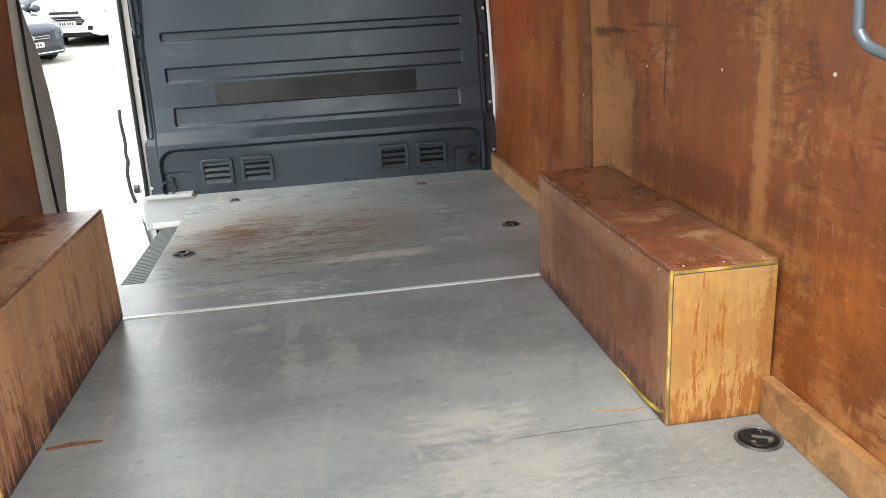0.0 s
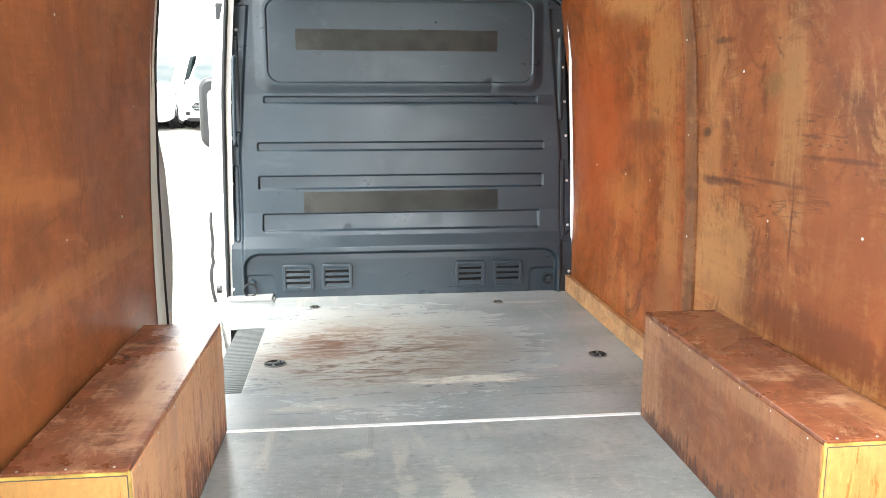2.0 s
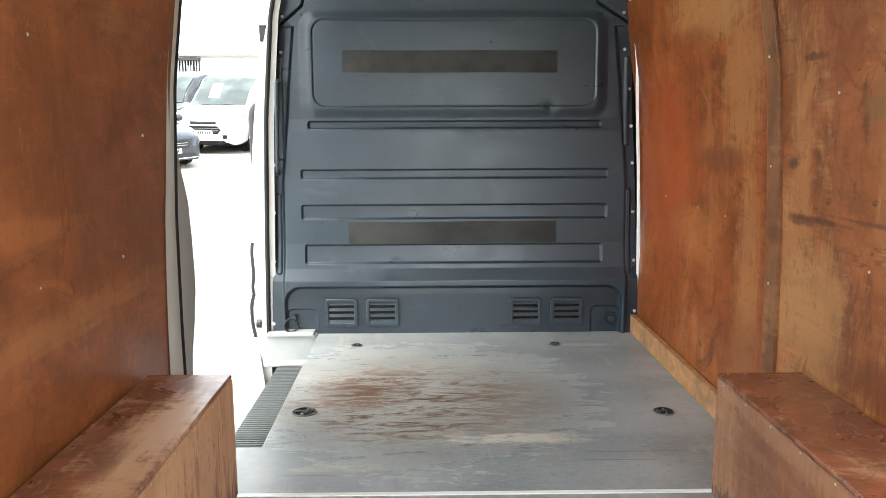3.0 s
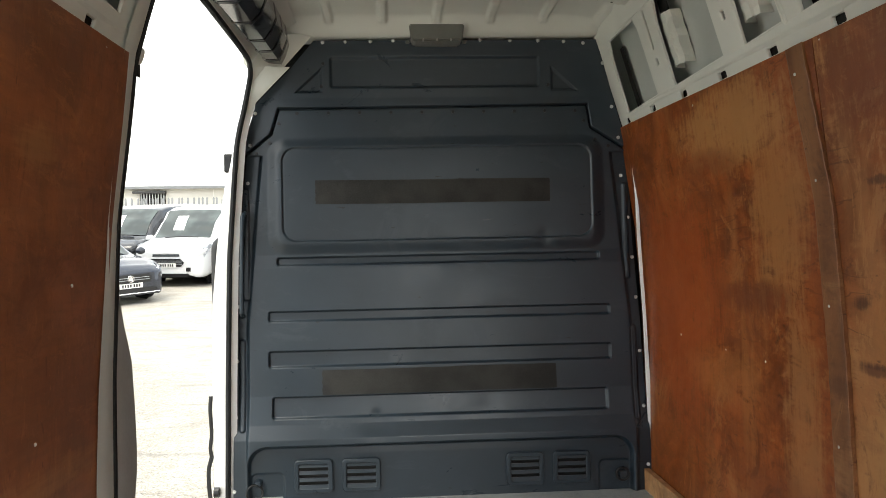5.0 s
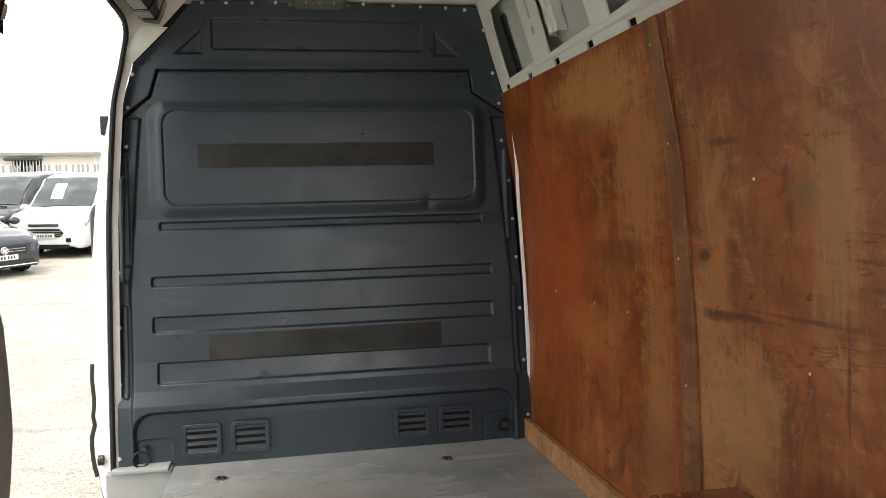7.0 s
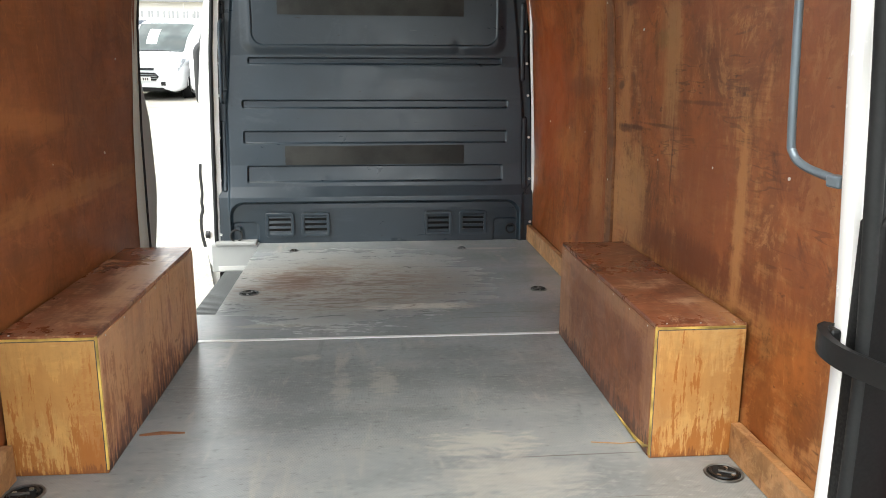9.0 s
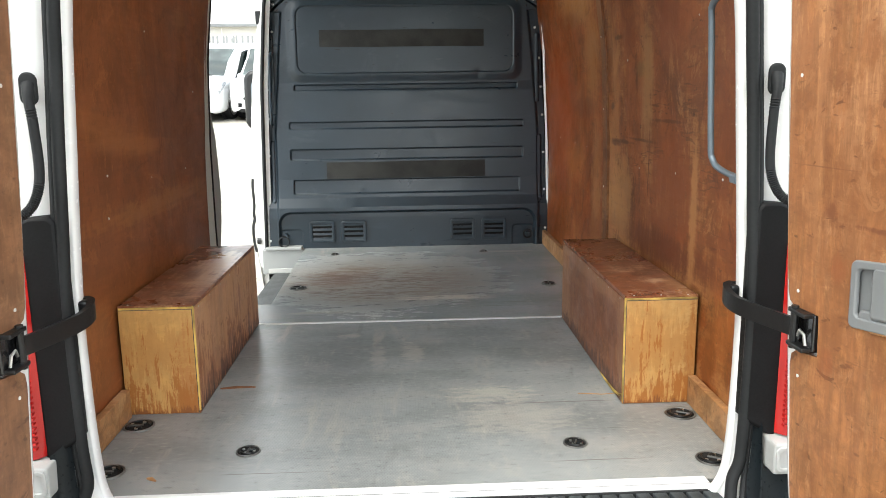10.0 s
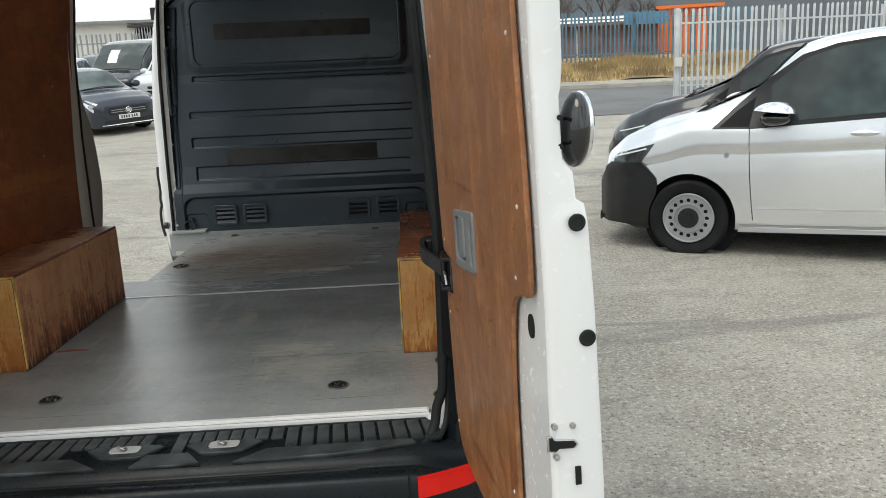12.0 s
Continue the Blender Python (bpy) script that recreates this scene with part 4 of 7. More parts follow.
for nm, pick in (("lower_sheet", False), ("upper_sheet", True)):
    faces = [q for q in quads if bool(upper_rows[q[0] // NX, q[0] % NX]) == pick]
    used = sorted({v for q in faces for v in q})
    back = {v: k for k, v in enumerate(used)}
    me = bpy.data.meshes.new(nm)
    me.from_pydata([tuple(verts[v]) for v in used], [], [tuple(back[v] for v in q) for q in faces])
    me.materials.append(M["bulk"])
    me.polygons.foreach_set("use_smooth", [True] * len(me.polygons))
    part(nm, me, None, bulkhead)


def on_bulk(x, z, out=0.0):
    return (x, float(bulkhead_y(np.array([x]), np.array([z]))[0]) - out, z)


# adhesive strips left on the panels
for x0, x1, z0, z1, lean in ((-0.545, 0.498, 1.281, 1.386, -0.002), (-0.526, 0.500, 0.449, 0.556, 0.004)):
    rows = []
    for k in range(13):
        z = z0 + (z1 - z0) * k / 12
        rows.append([on_bulk(x, z + lean * (x - x0) / (x1 - x0) + 0.0007 * math.sin(9 * x) * (k in (0, 12)), 0.003) for x in np.linspace(x0 + 0.0012 * math.sin(k * 1.7), x1 - 0.001 * math.sin(k * 2.3), 60)])
    part("adhesive_strip", grid_mesh("adhesive_strip", rows, M["tape"]), None, bulkhead, "black-brown adhesive residue strip")

# louvred vents
for x0 in (-0.642, -0.438, 0.273, 0.478):
    # no opening is cut; a black plate stands in for its shade
    v = part("vent", boxed(x0 + 0.006, x0 + 0.143, 2.7295, 2.7305, 0.052, 0.166), M["void"], bulkhead, "black plate for the shade behind pressed louvres")
    for k in range(4):
        bm = bmesh.new()
        z = 0.062 + 0.030 * k
        lo, hi = z - 0.004, z + 0.010
        a = [bm.verts.new(p) for p in ((x0 + 0.012, 2.726, hi), (x0 + 0.137, 2.726, hi), (x0 + 0.143, 2.7195, lo), (x0 + 0.006, 2.7195, lo))]
        q = [bm.verts.new(p) for p in ((x0 + 0.012, 2.7295, hi), (x0 + 0.137, 2.7295, hi), (x0 + 0.143, 2.7295, lo), (x0 + 0.006, 2.7295, lo))]
        for f in ((a[0], a[1], a[2], a[3]), (a[0], q[0], q[1], a[1]), (a[3], a[2], q[2], q[3]), (a[0], a[3], q[3], q[0]), (a[1], q[1], q[2], a[2])):
            bm.faces.new(f)
        part("louvre", bm, M["bulk"], v, "dark blue-grey pressed louvre")
    me = plate(rounded(x0 - 0.004, x0 + 0.153, 0.042, 0.176, 0.016), [rounded(x0 + 0.008, x0 + 0.141, 0.054, 0.164, 0.010)], 0.012, 0.004, lambda u, w, t: (u, 2.724 + t, w))
    me.materials.append(M["bulk"])
    part("surround", me, None, v, "dark blue-grey pressed surround")

# bolts round the edge
bm = bmesh.new()
rod(bm, (0, -0.001, 0), (0, 0.004, 0), 0.0082, 12)
rod(bm, (0, -0.007, 0), (0, 0.0, 0), 0.0056, 8, 0.0065)
bolt_mesh = finish("bolt", bm, M["zinc"])
BOLTS = [(0.749, 1.895), (0.788, 1.70), (0.815, 1.56), (0.828, 1.39), (0.855, 1.20), (0.868, 1.02), (0.876, 0.84), (0.883, 0.60), (0.887, 0.36), (0.890, 0.11), (0.892, 0.045)]
BOLTS += [(-0.800, 1.685), (-0.825, 1.544), (-0.842, 1.38), (-0.872, 1.20), (-0.876, 1.018), (-0.886, 0.838), (-0.892, 0.603), (-0.897, 0.364), (-0.903, 0.057)]
BOLTS += [(-0.50, 1.993), (-0.400, 1.995), (-0.29, 1.996), (-0.19, 1.999), (0.196, 2.000), (0.33, 1.998), (0.456, 1.996), (0.572, 1.992), (0.66, 1.985)]
for x, z in BOLTS:
    ob = part("bolt", bolt_mesh, None, bulkhead)
    ob.location = on_bulk(x, z, 0.001)
bm = bmesh.new()
rod(bm, (0, -0.004, 0), (0, 0.004, 0), 0.007, 10)
rivet_mesh = finish("rivet", bm, M["black"])
for x, z in [(-0.62 + 0.138 * k, 1.685) for k in range(10)] + [(-0.70, 1.64), (-0.74, 1.555), (-0.80, 1.51), (0.66, 1.64), (0.71, 1.555), (0.77, 1.525), (-0.50, 1.90), (-0.51, 1.80), (0.5, 1.80)]:
    ob = part("rivet", rivet_mesh, None, bulkhead)
    ob.location = on_bulk(x, z, 0.002)

# vertical grab handle, corner lashing ring and plug
bm = tube(bmesh.new(), smooth_path([(-0.845, 2.767, 1.245), (-0.845, 2.734, 1.235), (-0.850, 2.724, 1.19), (-0.858, 2.724, 0.86), (-0.86, 2.732, 0.815), (-0.86, 2.767, 0.80)], 6), 0.0095, 8)
part("grab_handle", bm, M["bulk"], bulkhead, "slim dark grey vertical grab handle", smooth=True)
t = thing("lashing_eye", "dark steel lashing ring on the bulkhead's lower corner", "lashing ring", group="lashing eyes on the bulkhead")
part("loop", ring(bmesh.new(), (-0.815, 2.704, 0.052), (0.25, -1, 0.1), 0.033, 0.005, 24, 8), M["black"], t, smooth=True)
part("boss", rod(bmesh.new(), (-0.802, 2.747, 0.088), (-0.802, 2.707, 0.088), 0.016, 14, 0.011), M["bulk"], t, smooth=True)
t = thing("lashing_eye", "dark round lashing eye folded into the bulkhead's pocket", "lashing ring", group="lashing eyes on the bulkhead")
part("loop", ring(bmesh.new(), (0.775, 2.717, 0.072), (0, -1, 0.1), 0.027, 0.0055, 24, 8), M["black"], t, smooth=True)
part("boss", boxed(0.760, 0.792, 2.71, 2.748, 0.060, 0.085, 0.005), M["bulk"], t)

# cover of the lamp wiring on top of the bulkhead
t = thing("lamp_cover", "grey plastic cover box on the bulkhead under the roof", "cover box")
bm = bmesh.new()
ty = [(2.702, 1.972, 0.098), (2.707, 1.985, 0.112), (2.717, 2.062, 0.122)]
va = [[bm.verts.new((s * h, y, z)) for s in (-1, 1)] for y, z, h in ty]
vb = [[bm.verts.new((s * h, 2.832, z)) for s in (-1, 1)] for y, z, h in ty]
for k in range(2):
    bm.faces.new((va[k][0], va[k][1], va[k + 1][1], va[k + 1][0]))
    bm.faces.new((va[k][0], va[k + 1][0], vb[k + 1][0], vb[k][0]))
    bm.faces.new((va[k][1], vb[k][1], vb[k + 1][1], va[k + 1][1]))
bm.faces.new((va[0][0], vb[0][0], vb[0][1], va[0][1]))
bm.faces.new((va[2][0], va[2][1], vb[2][1], vb[2][0]))
bmesh.ops.bevel(bm, geom=list(bm.edges), offset=0.006, segments=2, affect="EDGES")
part("cover", bm, M["lampgrey"], t, smooth=True)
for s in (-1, 1):
    part("lug", boxed(s * 0.126 - 0.009, s * 0.126 + 0.009, 2.785, 2.825, 1.984, 2.002, 0.004), M["lampgrey"], t)
for x in (-0.06, 0.0, 0.06):
    bm = rod(bmesh.new(), (x, 2.709, 1.976), (x, 2.7, 1.976), 0.005, 8)
    part("clip", bm, M["steel"], t)


# ---- roof ----
BOWS = [2.31, 1.73, 1.15, 0.57, -0.02]


def roof_z(x, y=0.0):
    """The skin dips to the bulkhead's top edge at the front."""
    curve = 2.076 - 0.050 * (min(abs(x), 0.79 if x < 0 else 0.90) / 0.76) ** 8
    return curve + (min(curve, 2.012) - curve) * float(sstep((y - 2.66) / 0.12))


def roof_bm():
    bm = bmesh.new()
    xs, ys = np.linspace(-0.90, 0.90, 301), np.linspace(-0.62, 2.90, 260)
    g = []
    for y in ys:
        row = []
        ahead = min([b - y for b in BOWS if b > y] or [2.78 - y if y < 2.78 else 0.0])
        behind = min([y - b for b in BOWS if b <= y] or [9.0])
        bead = float(sstep((ahead - 0.070) / 0.012) * sstep((behind - 0.150) / 0.035))
        for x in xs:
            z = roof_z(x, y)
            k = abs((x / 0.232 + 0.5) % 1 - 0.5) * 0.232
            row.append(bm.verts.new((x, y, z - 0.015 * float(sstep((0.024 - k) / 0.013)) * bead if abs(x) < 0.75 else z)))
        g.append(row)
    for a, b in zip(g, g[1:]):
        for i in range(len(a) - 1):
            bm.faces.new((a[i], b[i], b[i + 1], a[i + 1])).smooth = True
    for yb in BOWS:
        sec = [(-0.080, -0.003), (-0.074, -0.028), (-0.068, -0.032), (0.036, -0.033), (0.042, -0.031), (0.050, -0.020), (0.090, -0.018), (0.092, -0.002)]
        rows = [[bm.verts.new((x, yb + dy, roof_z(x) + dz - 0.001)) for dy, dz in sec] for x in np.linspace(-0.72, 0.72, 41)]
        for a, b in zip(rows, rows[1:]):
            for i in range(len(sec) - 1):
                bm.faces.new((a[i], a[i + 1], b[i + 1], b[i]))
        for k in range(-3, 4):
            x = k * 0.232
            for dy in (-0.086,):
                c = bmesh.ops.create_circle(bm, cap_ends=True, segments=14, radius=1, matrix=Matrix.Translation((x, yb + dy - 0.004, roof_z(x) - 0.013)) @ Matrix.Rotation(radians(80), 4, "X") @ Matrix.Diagonal((0.026, 0.011, 1, 1)))
                for f in {f for v in c["verts"] for f in v.link_faces}:
                    f.material_index = 1
        for k in range(24):
            x = -0.69 + 0.06 * k + 0.012 * math.sin(k * 5.1)
            c = bmesh.ops.create_circle(bm, cap_ends=True, segments=8, radius=0.0065 + 0.003 * (k % 3 == 0), matrix=Matrix.Translation((x, yb + 0.077, roof_z(x) - 0.0205)))
            for f in {f for v in c["verts"] for f in v.link_faces}:
                f.material_index = 1 if k % 4 else 0
        # dark gap between skin and bow
        for x0, x1 in zip(np.linspace(-0.74, 0.74, 41), np.linspace(-0.74, 0.74, 41)[1:]):
            f = bm.faces.new([bm.verts.new(p) for p in ((x0, yb - 0.084, roof_z(x0) - 0.0005), (x1, yb - 0.084, roof_z(x1) - 0.0005), (x1, yb - 0.084, roof_z(x1) - 0.0032), (x0, yb - 0.084, roof_z(x0) - 0.0032))])
            f.material_index = 1
    # round stamped mark between the first bows
    ring(bm, (0.08, 2.02, roof_z(0.0) - 0.001), (0, 0, 1), 0.085, 0.006, 30, 6)
    return bm


tagged(part("ceiling", finish("ceiling", roof_bm(), [M["cream"], M["void"]]), None), "cream-grey bare steel roof with pressed cross bows and beads", "ceiling", kind="structure")
tagged(part("roof_skin", boxed(-0.99, 0.99, -0.66, 4.0, 2.13, 2.15), M["white"]), "white painted outer roof skin of the van", "roof", kind="structure")

# ---- bare body sides above the lining ----
WINDOWS = [(2.31, 2.69), (1.72, 2.14), (1.36, 1.585), (0.97, 1.27), (0.68, 0.92), (0.27, 0.62), (-0.12, 0.20), (-0.46, -0.20)]


def upper_side(side, parent, y0, y1, windows):
    def warp(u, v, w):
        return (side * (wall_x(v, u) + 0.019 - w), u, v)

    holes, posts = [], []
    for a, b in windows:
        holes.append([(a, 1.650), (b, 1.645), (b - 0.005, 1.88), (b - 0.03, 1.955), (a + 0.03, 1.955), (a + 0.004, 1.91)])
    for k in range(11):
        y = 2.72 - 0.318 * k
        if y0 + 0.05 < y < y1 - 0.02:
            # black plate added to stand in for the shade behind the slot
            part("shade_sheet", boxed(*sorted((side * (wall_x(1.6, y) + 0.030), side * (wall_x(1.6, y) + 0.034))), y - 0.05, y + 0.05, ply_top(y) - 0.03, ply_top(y) + 0.05), M["void"], parent, "black plate for the shade behind the slot")
            holes.append(rounded(y - 0.030, y + 0.030, ply_top(y) + 0.004, ply_top(y) + 0.036, 0.009, 3))
    for a, b in zip(windows, windows[1:]):
        c = (a[0] + b[1]) / 2
        if 0.10 < a[0] - b[1] < 0.2:
            holes.append(rounded(c - 0.016, c + 0.010, 1.80, 1.955, 0.009, 3))
            holes.append(rounded(c - 0.016, c + 0.012, 1.74, 1.775, 0.006, 3))
    front = [(y1, 1.50), (y1, 2.05)] if side > 0 else [(1.35, 1.50), (1.41, 1.62), (1.405, 1.75), (1.415, 1.79), (1.455, 1.83), (1.51, 1.855), (1.57, 1.878), (1.57, 2.05)]
    ob = sheet("inner_frame", M["cream"], parent, [(y0, 1.50), *front, (y0, 2.05)], holes, 0.012, 0.005, warp, "cream painted inner frame with cut-outs", 0.08)
    ob.data.polygons.foreach_set("use_smooth", [False] * len(ob.data.polygons))
    rows = [[(side * (wall_x(z, y) + 0.085), y, z) for y in (y0, y1 + (0.09 if side > 0 else 0.0))] for z in np.linspace(1.50, 2.09, 8)]
    part("outer_skin", grid_mesh("outer_skin", rows, M["cream_dark"]), None, parent, "inside of the outer skin, shade put into its colour")
    # black sheets added between the skins in place of the shade there
    def shade_sheet(y_0, y_1, z_0, z_1, deep):
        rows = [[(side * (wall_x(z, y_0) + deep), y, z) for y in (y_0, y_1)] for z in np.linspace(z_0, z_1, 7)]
        part("shade_sheet", grid_mesh("shade_sheet", rows, M["void"]), None, parent, "black sheet for the shade between the skins")

    for (a, b), (a2, b2) in zip(windows, windows[1:]):
        c = (a + b2) / 2
        if 0.10 < a - b2 < 0.2:
            shade_sheet(c - 0.030, c + 0.026, 1.70, 1.97, 0.034)
    for n, (a, b) in enumerate(windows):
        if n in (1, 2):
            shade_sheet(b - 0.075, b + 0.01, 1.87, 1.96, 0.050)
        elif n in (3, 5, 7):
            shade_sheet(b - 0.16 * (b - a), b + 0.01, 1.66, 1.95, 0.060)
        else:
            shade_sheet(b - 0.10 * (b - a), b + 0.01, 1.66, 1.93, 0.070)
    for n, (a, b) in enumerate(windows[:7]):
        if n in (0, 3):
            continue
        # folded bracket at the front of an opening
        bm = bmesh.new()
        c = b - (0.055 if n < 3 else 0.55 * (b - a))
        rows = [[(side * (wall_x(z, c) + 0.036 + dx), c + dy, z) for dy, dx in ((-0.046, 0.040), (-0.040, 0.004), (-0.012, 0.0), (-0.006, -0.006), (0.026, -0.006), (0.032, 0.0), (0.052, 0.0), (0.056, 0.040))] for z in np.linspace(1.715, 1.90, 9)]
        g = [[bm.verts.new((p[0] + side * 0.004 * (j % 3 == 1), p[1] + 0.004 * math.sin(2.1 * j), p[2])) for p in row] for j, row in enumerate(rows)]
        for r0, r1 in zip(g, g[1:]):
            for i in range(7):
                bm.faces.new((r0[i], r0[i + 1], r1[i + 1], r1[i]))
        part("stiffener", bm, M["cream"], parent)


upper_side(1, wall_r, -0.52, 2.815, WINDOWS)
upper_side(-1, wall_l, -0.52, 1.50, [w for w in WINDOWS if w[1] < 1.45])
bm = bmesh.new()
for y in (1.335, 1.352):
    rows = [Vector((wall_x(z) + 0.012, y + 0.06 * (z - 1.6), z)) for z in np.linspace(1.62, 2.0, 8)]
    tube(bm, rows, 0.004, 6)
part("pillar_bead", bm, M["cream"], wall_r)

# black sheet added behind the bulkhead, standing in for the dark beyond its edges
BACK = [(-0.96, -0.35), (0.95, -0.35), (0.95, 1.62), (0.86, 2.12), (-0.60, 2.12), (-0.79, 1.86), (-0.82, 1.72), (-0.885, 1.51), (-0.925, 1.32), (-0.96, 1.08)]
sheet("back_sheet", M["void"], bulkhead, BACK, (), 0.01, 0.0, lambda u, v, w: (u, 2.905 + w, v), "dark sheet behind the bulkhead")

# outer skins that close the sides
part("body_side", boxed(0.955, 0.985, -0.55, 4.0, -0.40, 1.62, 0.01), M["white"], wall_r, "white painted outer body side")
part("body_side_top", grid_mesh("body_side_top", [[(0.98 - 0.10 * k, y, 1.62 + 0.52 * k) for y in (-0.6, 4.0)] for k in (0, 0.5, 1)], M["white"]), None, wall_r, "white painted outer body side")
part("body_side", boxed(-0.985, -0.955, -0.55, 1.22, -0.40, 1.62, 0.01), M["white"], wall_l, "white painted outer body side")
part("body_side_top", grid_mesh("body_side_top", [[(-0.98 + 0.10 * k, y, 1.62 + 0.52 * k) for y in (-0.6, 1.40)] for k in (0, 0.5, 1)], M["white"]), None, wall_l, "white painted outer body side")
rows = [[(lerp(z, EDGE_R) - 0.004, 2.735, z), (lerp(z, EDGE_R) + 0.002, 2.728, z), (min(lerp(z, EDGE_R) + 0.004 + 0.016 * max(0.3, 1 - z), wall_x(z, 2.7) + 0.004), 2.725, z)] for z in np.linspace(0.0, 1.50, 30)]
part("body_edge", grid_mesh("body_edge", rows, M["white"]), None, wall_r, "white body edge beside the bulkhead")


# ---- side door opening ----
door_l = tagged(new("side_door_opening"), "open side door opening with cream pillar, black seal and step", "doorway", kind="structure")


def rear_jamb(z):
    return lerp(z, [(-0.2, 1.34), (0.5, 1.365), (1.0, 1.385), (1.2, 1.395), (1.4, 1.41), (1.62, 1.418), (1.74, 1.415), (1.78, 1.42), (1.82, 1.46), (1.845, 1.51), (1.87, 1.58)])


# rear pillar: painted return between the lining and the opening
rows = []
for z in np.linspace(-0.12, 1.84, 40):
    y = rear_jamb(z)
    yl = left_edge(min(z, 1.6))
    xw = wall_x(max(z, 0))
    rows.append([(-xw + 0.002, yl - 0.03, z), (-xw, yl + 0.01, z), (-xw - 0.004, y - 0.012, z), (-xw - 0.012, y, z), (-xw - 0.019, y + 0.003, z), (-xw - 0.020, y - 0.02, z)])
part("pillar", grid_mesh("pillar", rows, M["cream"]), None, door_l, "cream painted rear pillar")
rows = []
for z in np.linspace(-0.1, 1.90, 40):
    y = lerp(z, [(0, 1.49), (0.25, 1.51), (0.35, 1.56), (0.48, 1.60), (0.65, 1.59), (0.78, 1.57), (0.87, 1.51), (0.95, 1.47), (1.05, 1.44), (1.4, 1.44), (1.9, 1.47)])
    xw = wall_x(max(z, 0)) + 0.022
    rows.append([(-xw, y - 0.16, z), (-xw, y - 0.012, z), (-xw - 0.012, y, z), (-xw - 0.06, y + 0.004, z), (-xw - 0.075, y - 0.03, z), (-xw - 0.075, y - 0.9, z)])
part("slid_door_edge", grid_mesh("slid_door_edge", rows, M["trim_grey"]), None, door_l, "grey trimmed edge of the slid-back door")
bm = bmesh.new()
pth = [(-wall_x(max(z, 0)) - 0.012, rear_jamb(z) + 0.008, z) for z in np.linspace(-0.05, 1.78, 26)]
pth += [(-0.795, 1.47, 1.832), (-0.795, 1.54, 1.860), (-0.79, 1.66, 1.872), (-0.785, 2.1, 1.874), (-0.785, 2.45, 1.872), (-0.787, 2.60, 1.868), (-0.795, 2.675, 1.855), (-0.802, 2.708, 1.815)]
pth += [(-lerp(z, EDGE_L) - 0.021, 2.712, z) for z in np.linspace(1.68, -0.06, 24)]
seal_path = smooth_path(pth, 3)
tube(bm, seal_path, 0.011, 8)
part("door_seal", bm, M["rubber"], door_l, "black rubber door seal", smooth=True)
# front pillar: cream edge, white outside
rows = []
for z in np.linspace(-0.12, 1.67, 30):
    e = lerp(z, EDGE_L)
    o = lerp(z, [(-0.2, 0.968), (-0.04, 1.0), (0.44, 1.0), (0.84, 0.993), (1.08, 0.970), (1.32, 0.938), (1.51, 0.897), (1.60, 0.868), (1.72, 0.832), (1.8, 0.815), (1.9, 0.80)])
    rows.append([(-e + 0.012, 2.737, z), (-e - 0.010, 2.724, z), (-e - 0.020, 2.72, z), (-(e + o) / 2 - 0.01, 2.722, z), (-o + 0.012, 2.735, z), (-o, 2.77, z), (-o, 2.87, z)])
part("front_pillar", grid_mesh("front_pillar", rows, M["white"]), None, door_l, "white front pillar of the side door")
rows = []
for z in np.linspace(1.66, 1.872, 8):
    e, o = lerp(z, EDGE_L), lerp(z, [(1.66, 0.850), (1.75, 0.826), (1.82, 0.812), (1.872, 0.79)])
    rows.append([(-e + 0.014, 2.745, z), (-(e + o) / 2, 2.726, z), (-o, 2.728, z), (-o - 0.004, 2.78, z)])
part("pillar_top", grid_mesh("pillar_top", rows, M["cream"]), None, door_l, "cream painted pillar top")
# header over the door
rows = []
for y in np.linspace(1.53, 2.832, 30):
    zt = lerp(y, [(1.53, 1.865), (1.60, 1.875), (1.82, 1.885), (2.45, 1.883), (2.60, 1.878), (2.832, 1.872)])
    xt = lerp(y, [(1.4, 0.80), (2.45, 0.785), (2.62, 0.79), (2.832, 0.82)])
    rows.append([(-xt - 0.03, y, zt + 0.035), (-xt - 0.004, y, zt + 0.004), (-xt + 0.012, y, zt + 0.012), (-0.735, y, 1.965), (-0.66, y, 2.03), (-0.60, y, 2.052)])
part("header", grid_mesh("header", rows, M["cream"]), None, door_l, "cream painted rail over the side door")
part("header_outside", boxed(-0.90, -0.84, 1.36, 2.832, 2.085, 2.13, 0.01), M["white"], door_l, "white outer roof rail")
# filler behind the slanted corner of the bulkhead
bm = bmesh.new()
c = [bm.verts.new(p) for p in ((-0.83, 2.762, 1.70), (-0.66, 2.772, 1.885), (-0.53, 2.772, 2.03), (-0.72, 2.712, 2.0), (-0.80, 2.692, 1.86))]
bm.faces.new(c)
part("corner_gusset", bm, M["cream"], door_l)
# sill ledge and black ribbed step
part("sill_ledge", boxed(-0.955, -0.690, 2.678, 2.762, -0.155, 0.006, 0.006), M["sill"], door_l, "grey-white painted sill ledge")
part("ledge_slot", boxed(-0.92, -0.692, 2.674, 2.680, -0.146, -0.118, 0.002), M["trim_grey"], door_l, "grey slot in the ledge face")
part("ledge_lip", boxed(-0.93, -0.70, 2.662, 2.757, 0.004, 0.022, 0.004), M["sill"], door_l, "grey-white painted lip")
part("step_pan", boxed(-0.888, -0.655, 1.31, 2.70, -0.190, -0.158, 0.004), M["bumper"], door_l, "dark grey step tray")
part("step_riser", boxed(-0.668, -0.650, 1.30, 2.70, -0.170, -0.016), M["bumper"], door_l, "dark grey step riser")
rib = finish("tread_rib", boxed(-0.884, -0.672, -0.0052, 0.0052, -0.160, -0.148, 0.0025), M["tread_grey"])
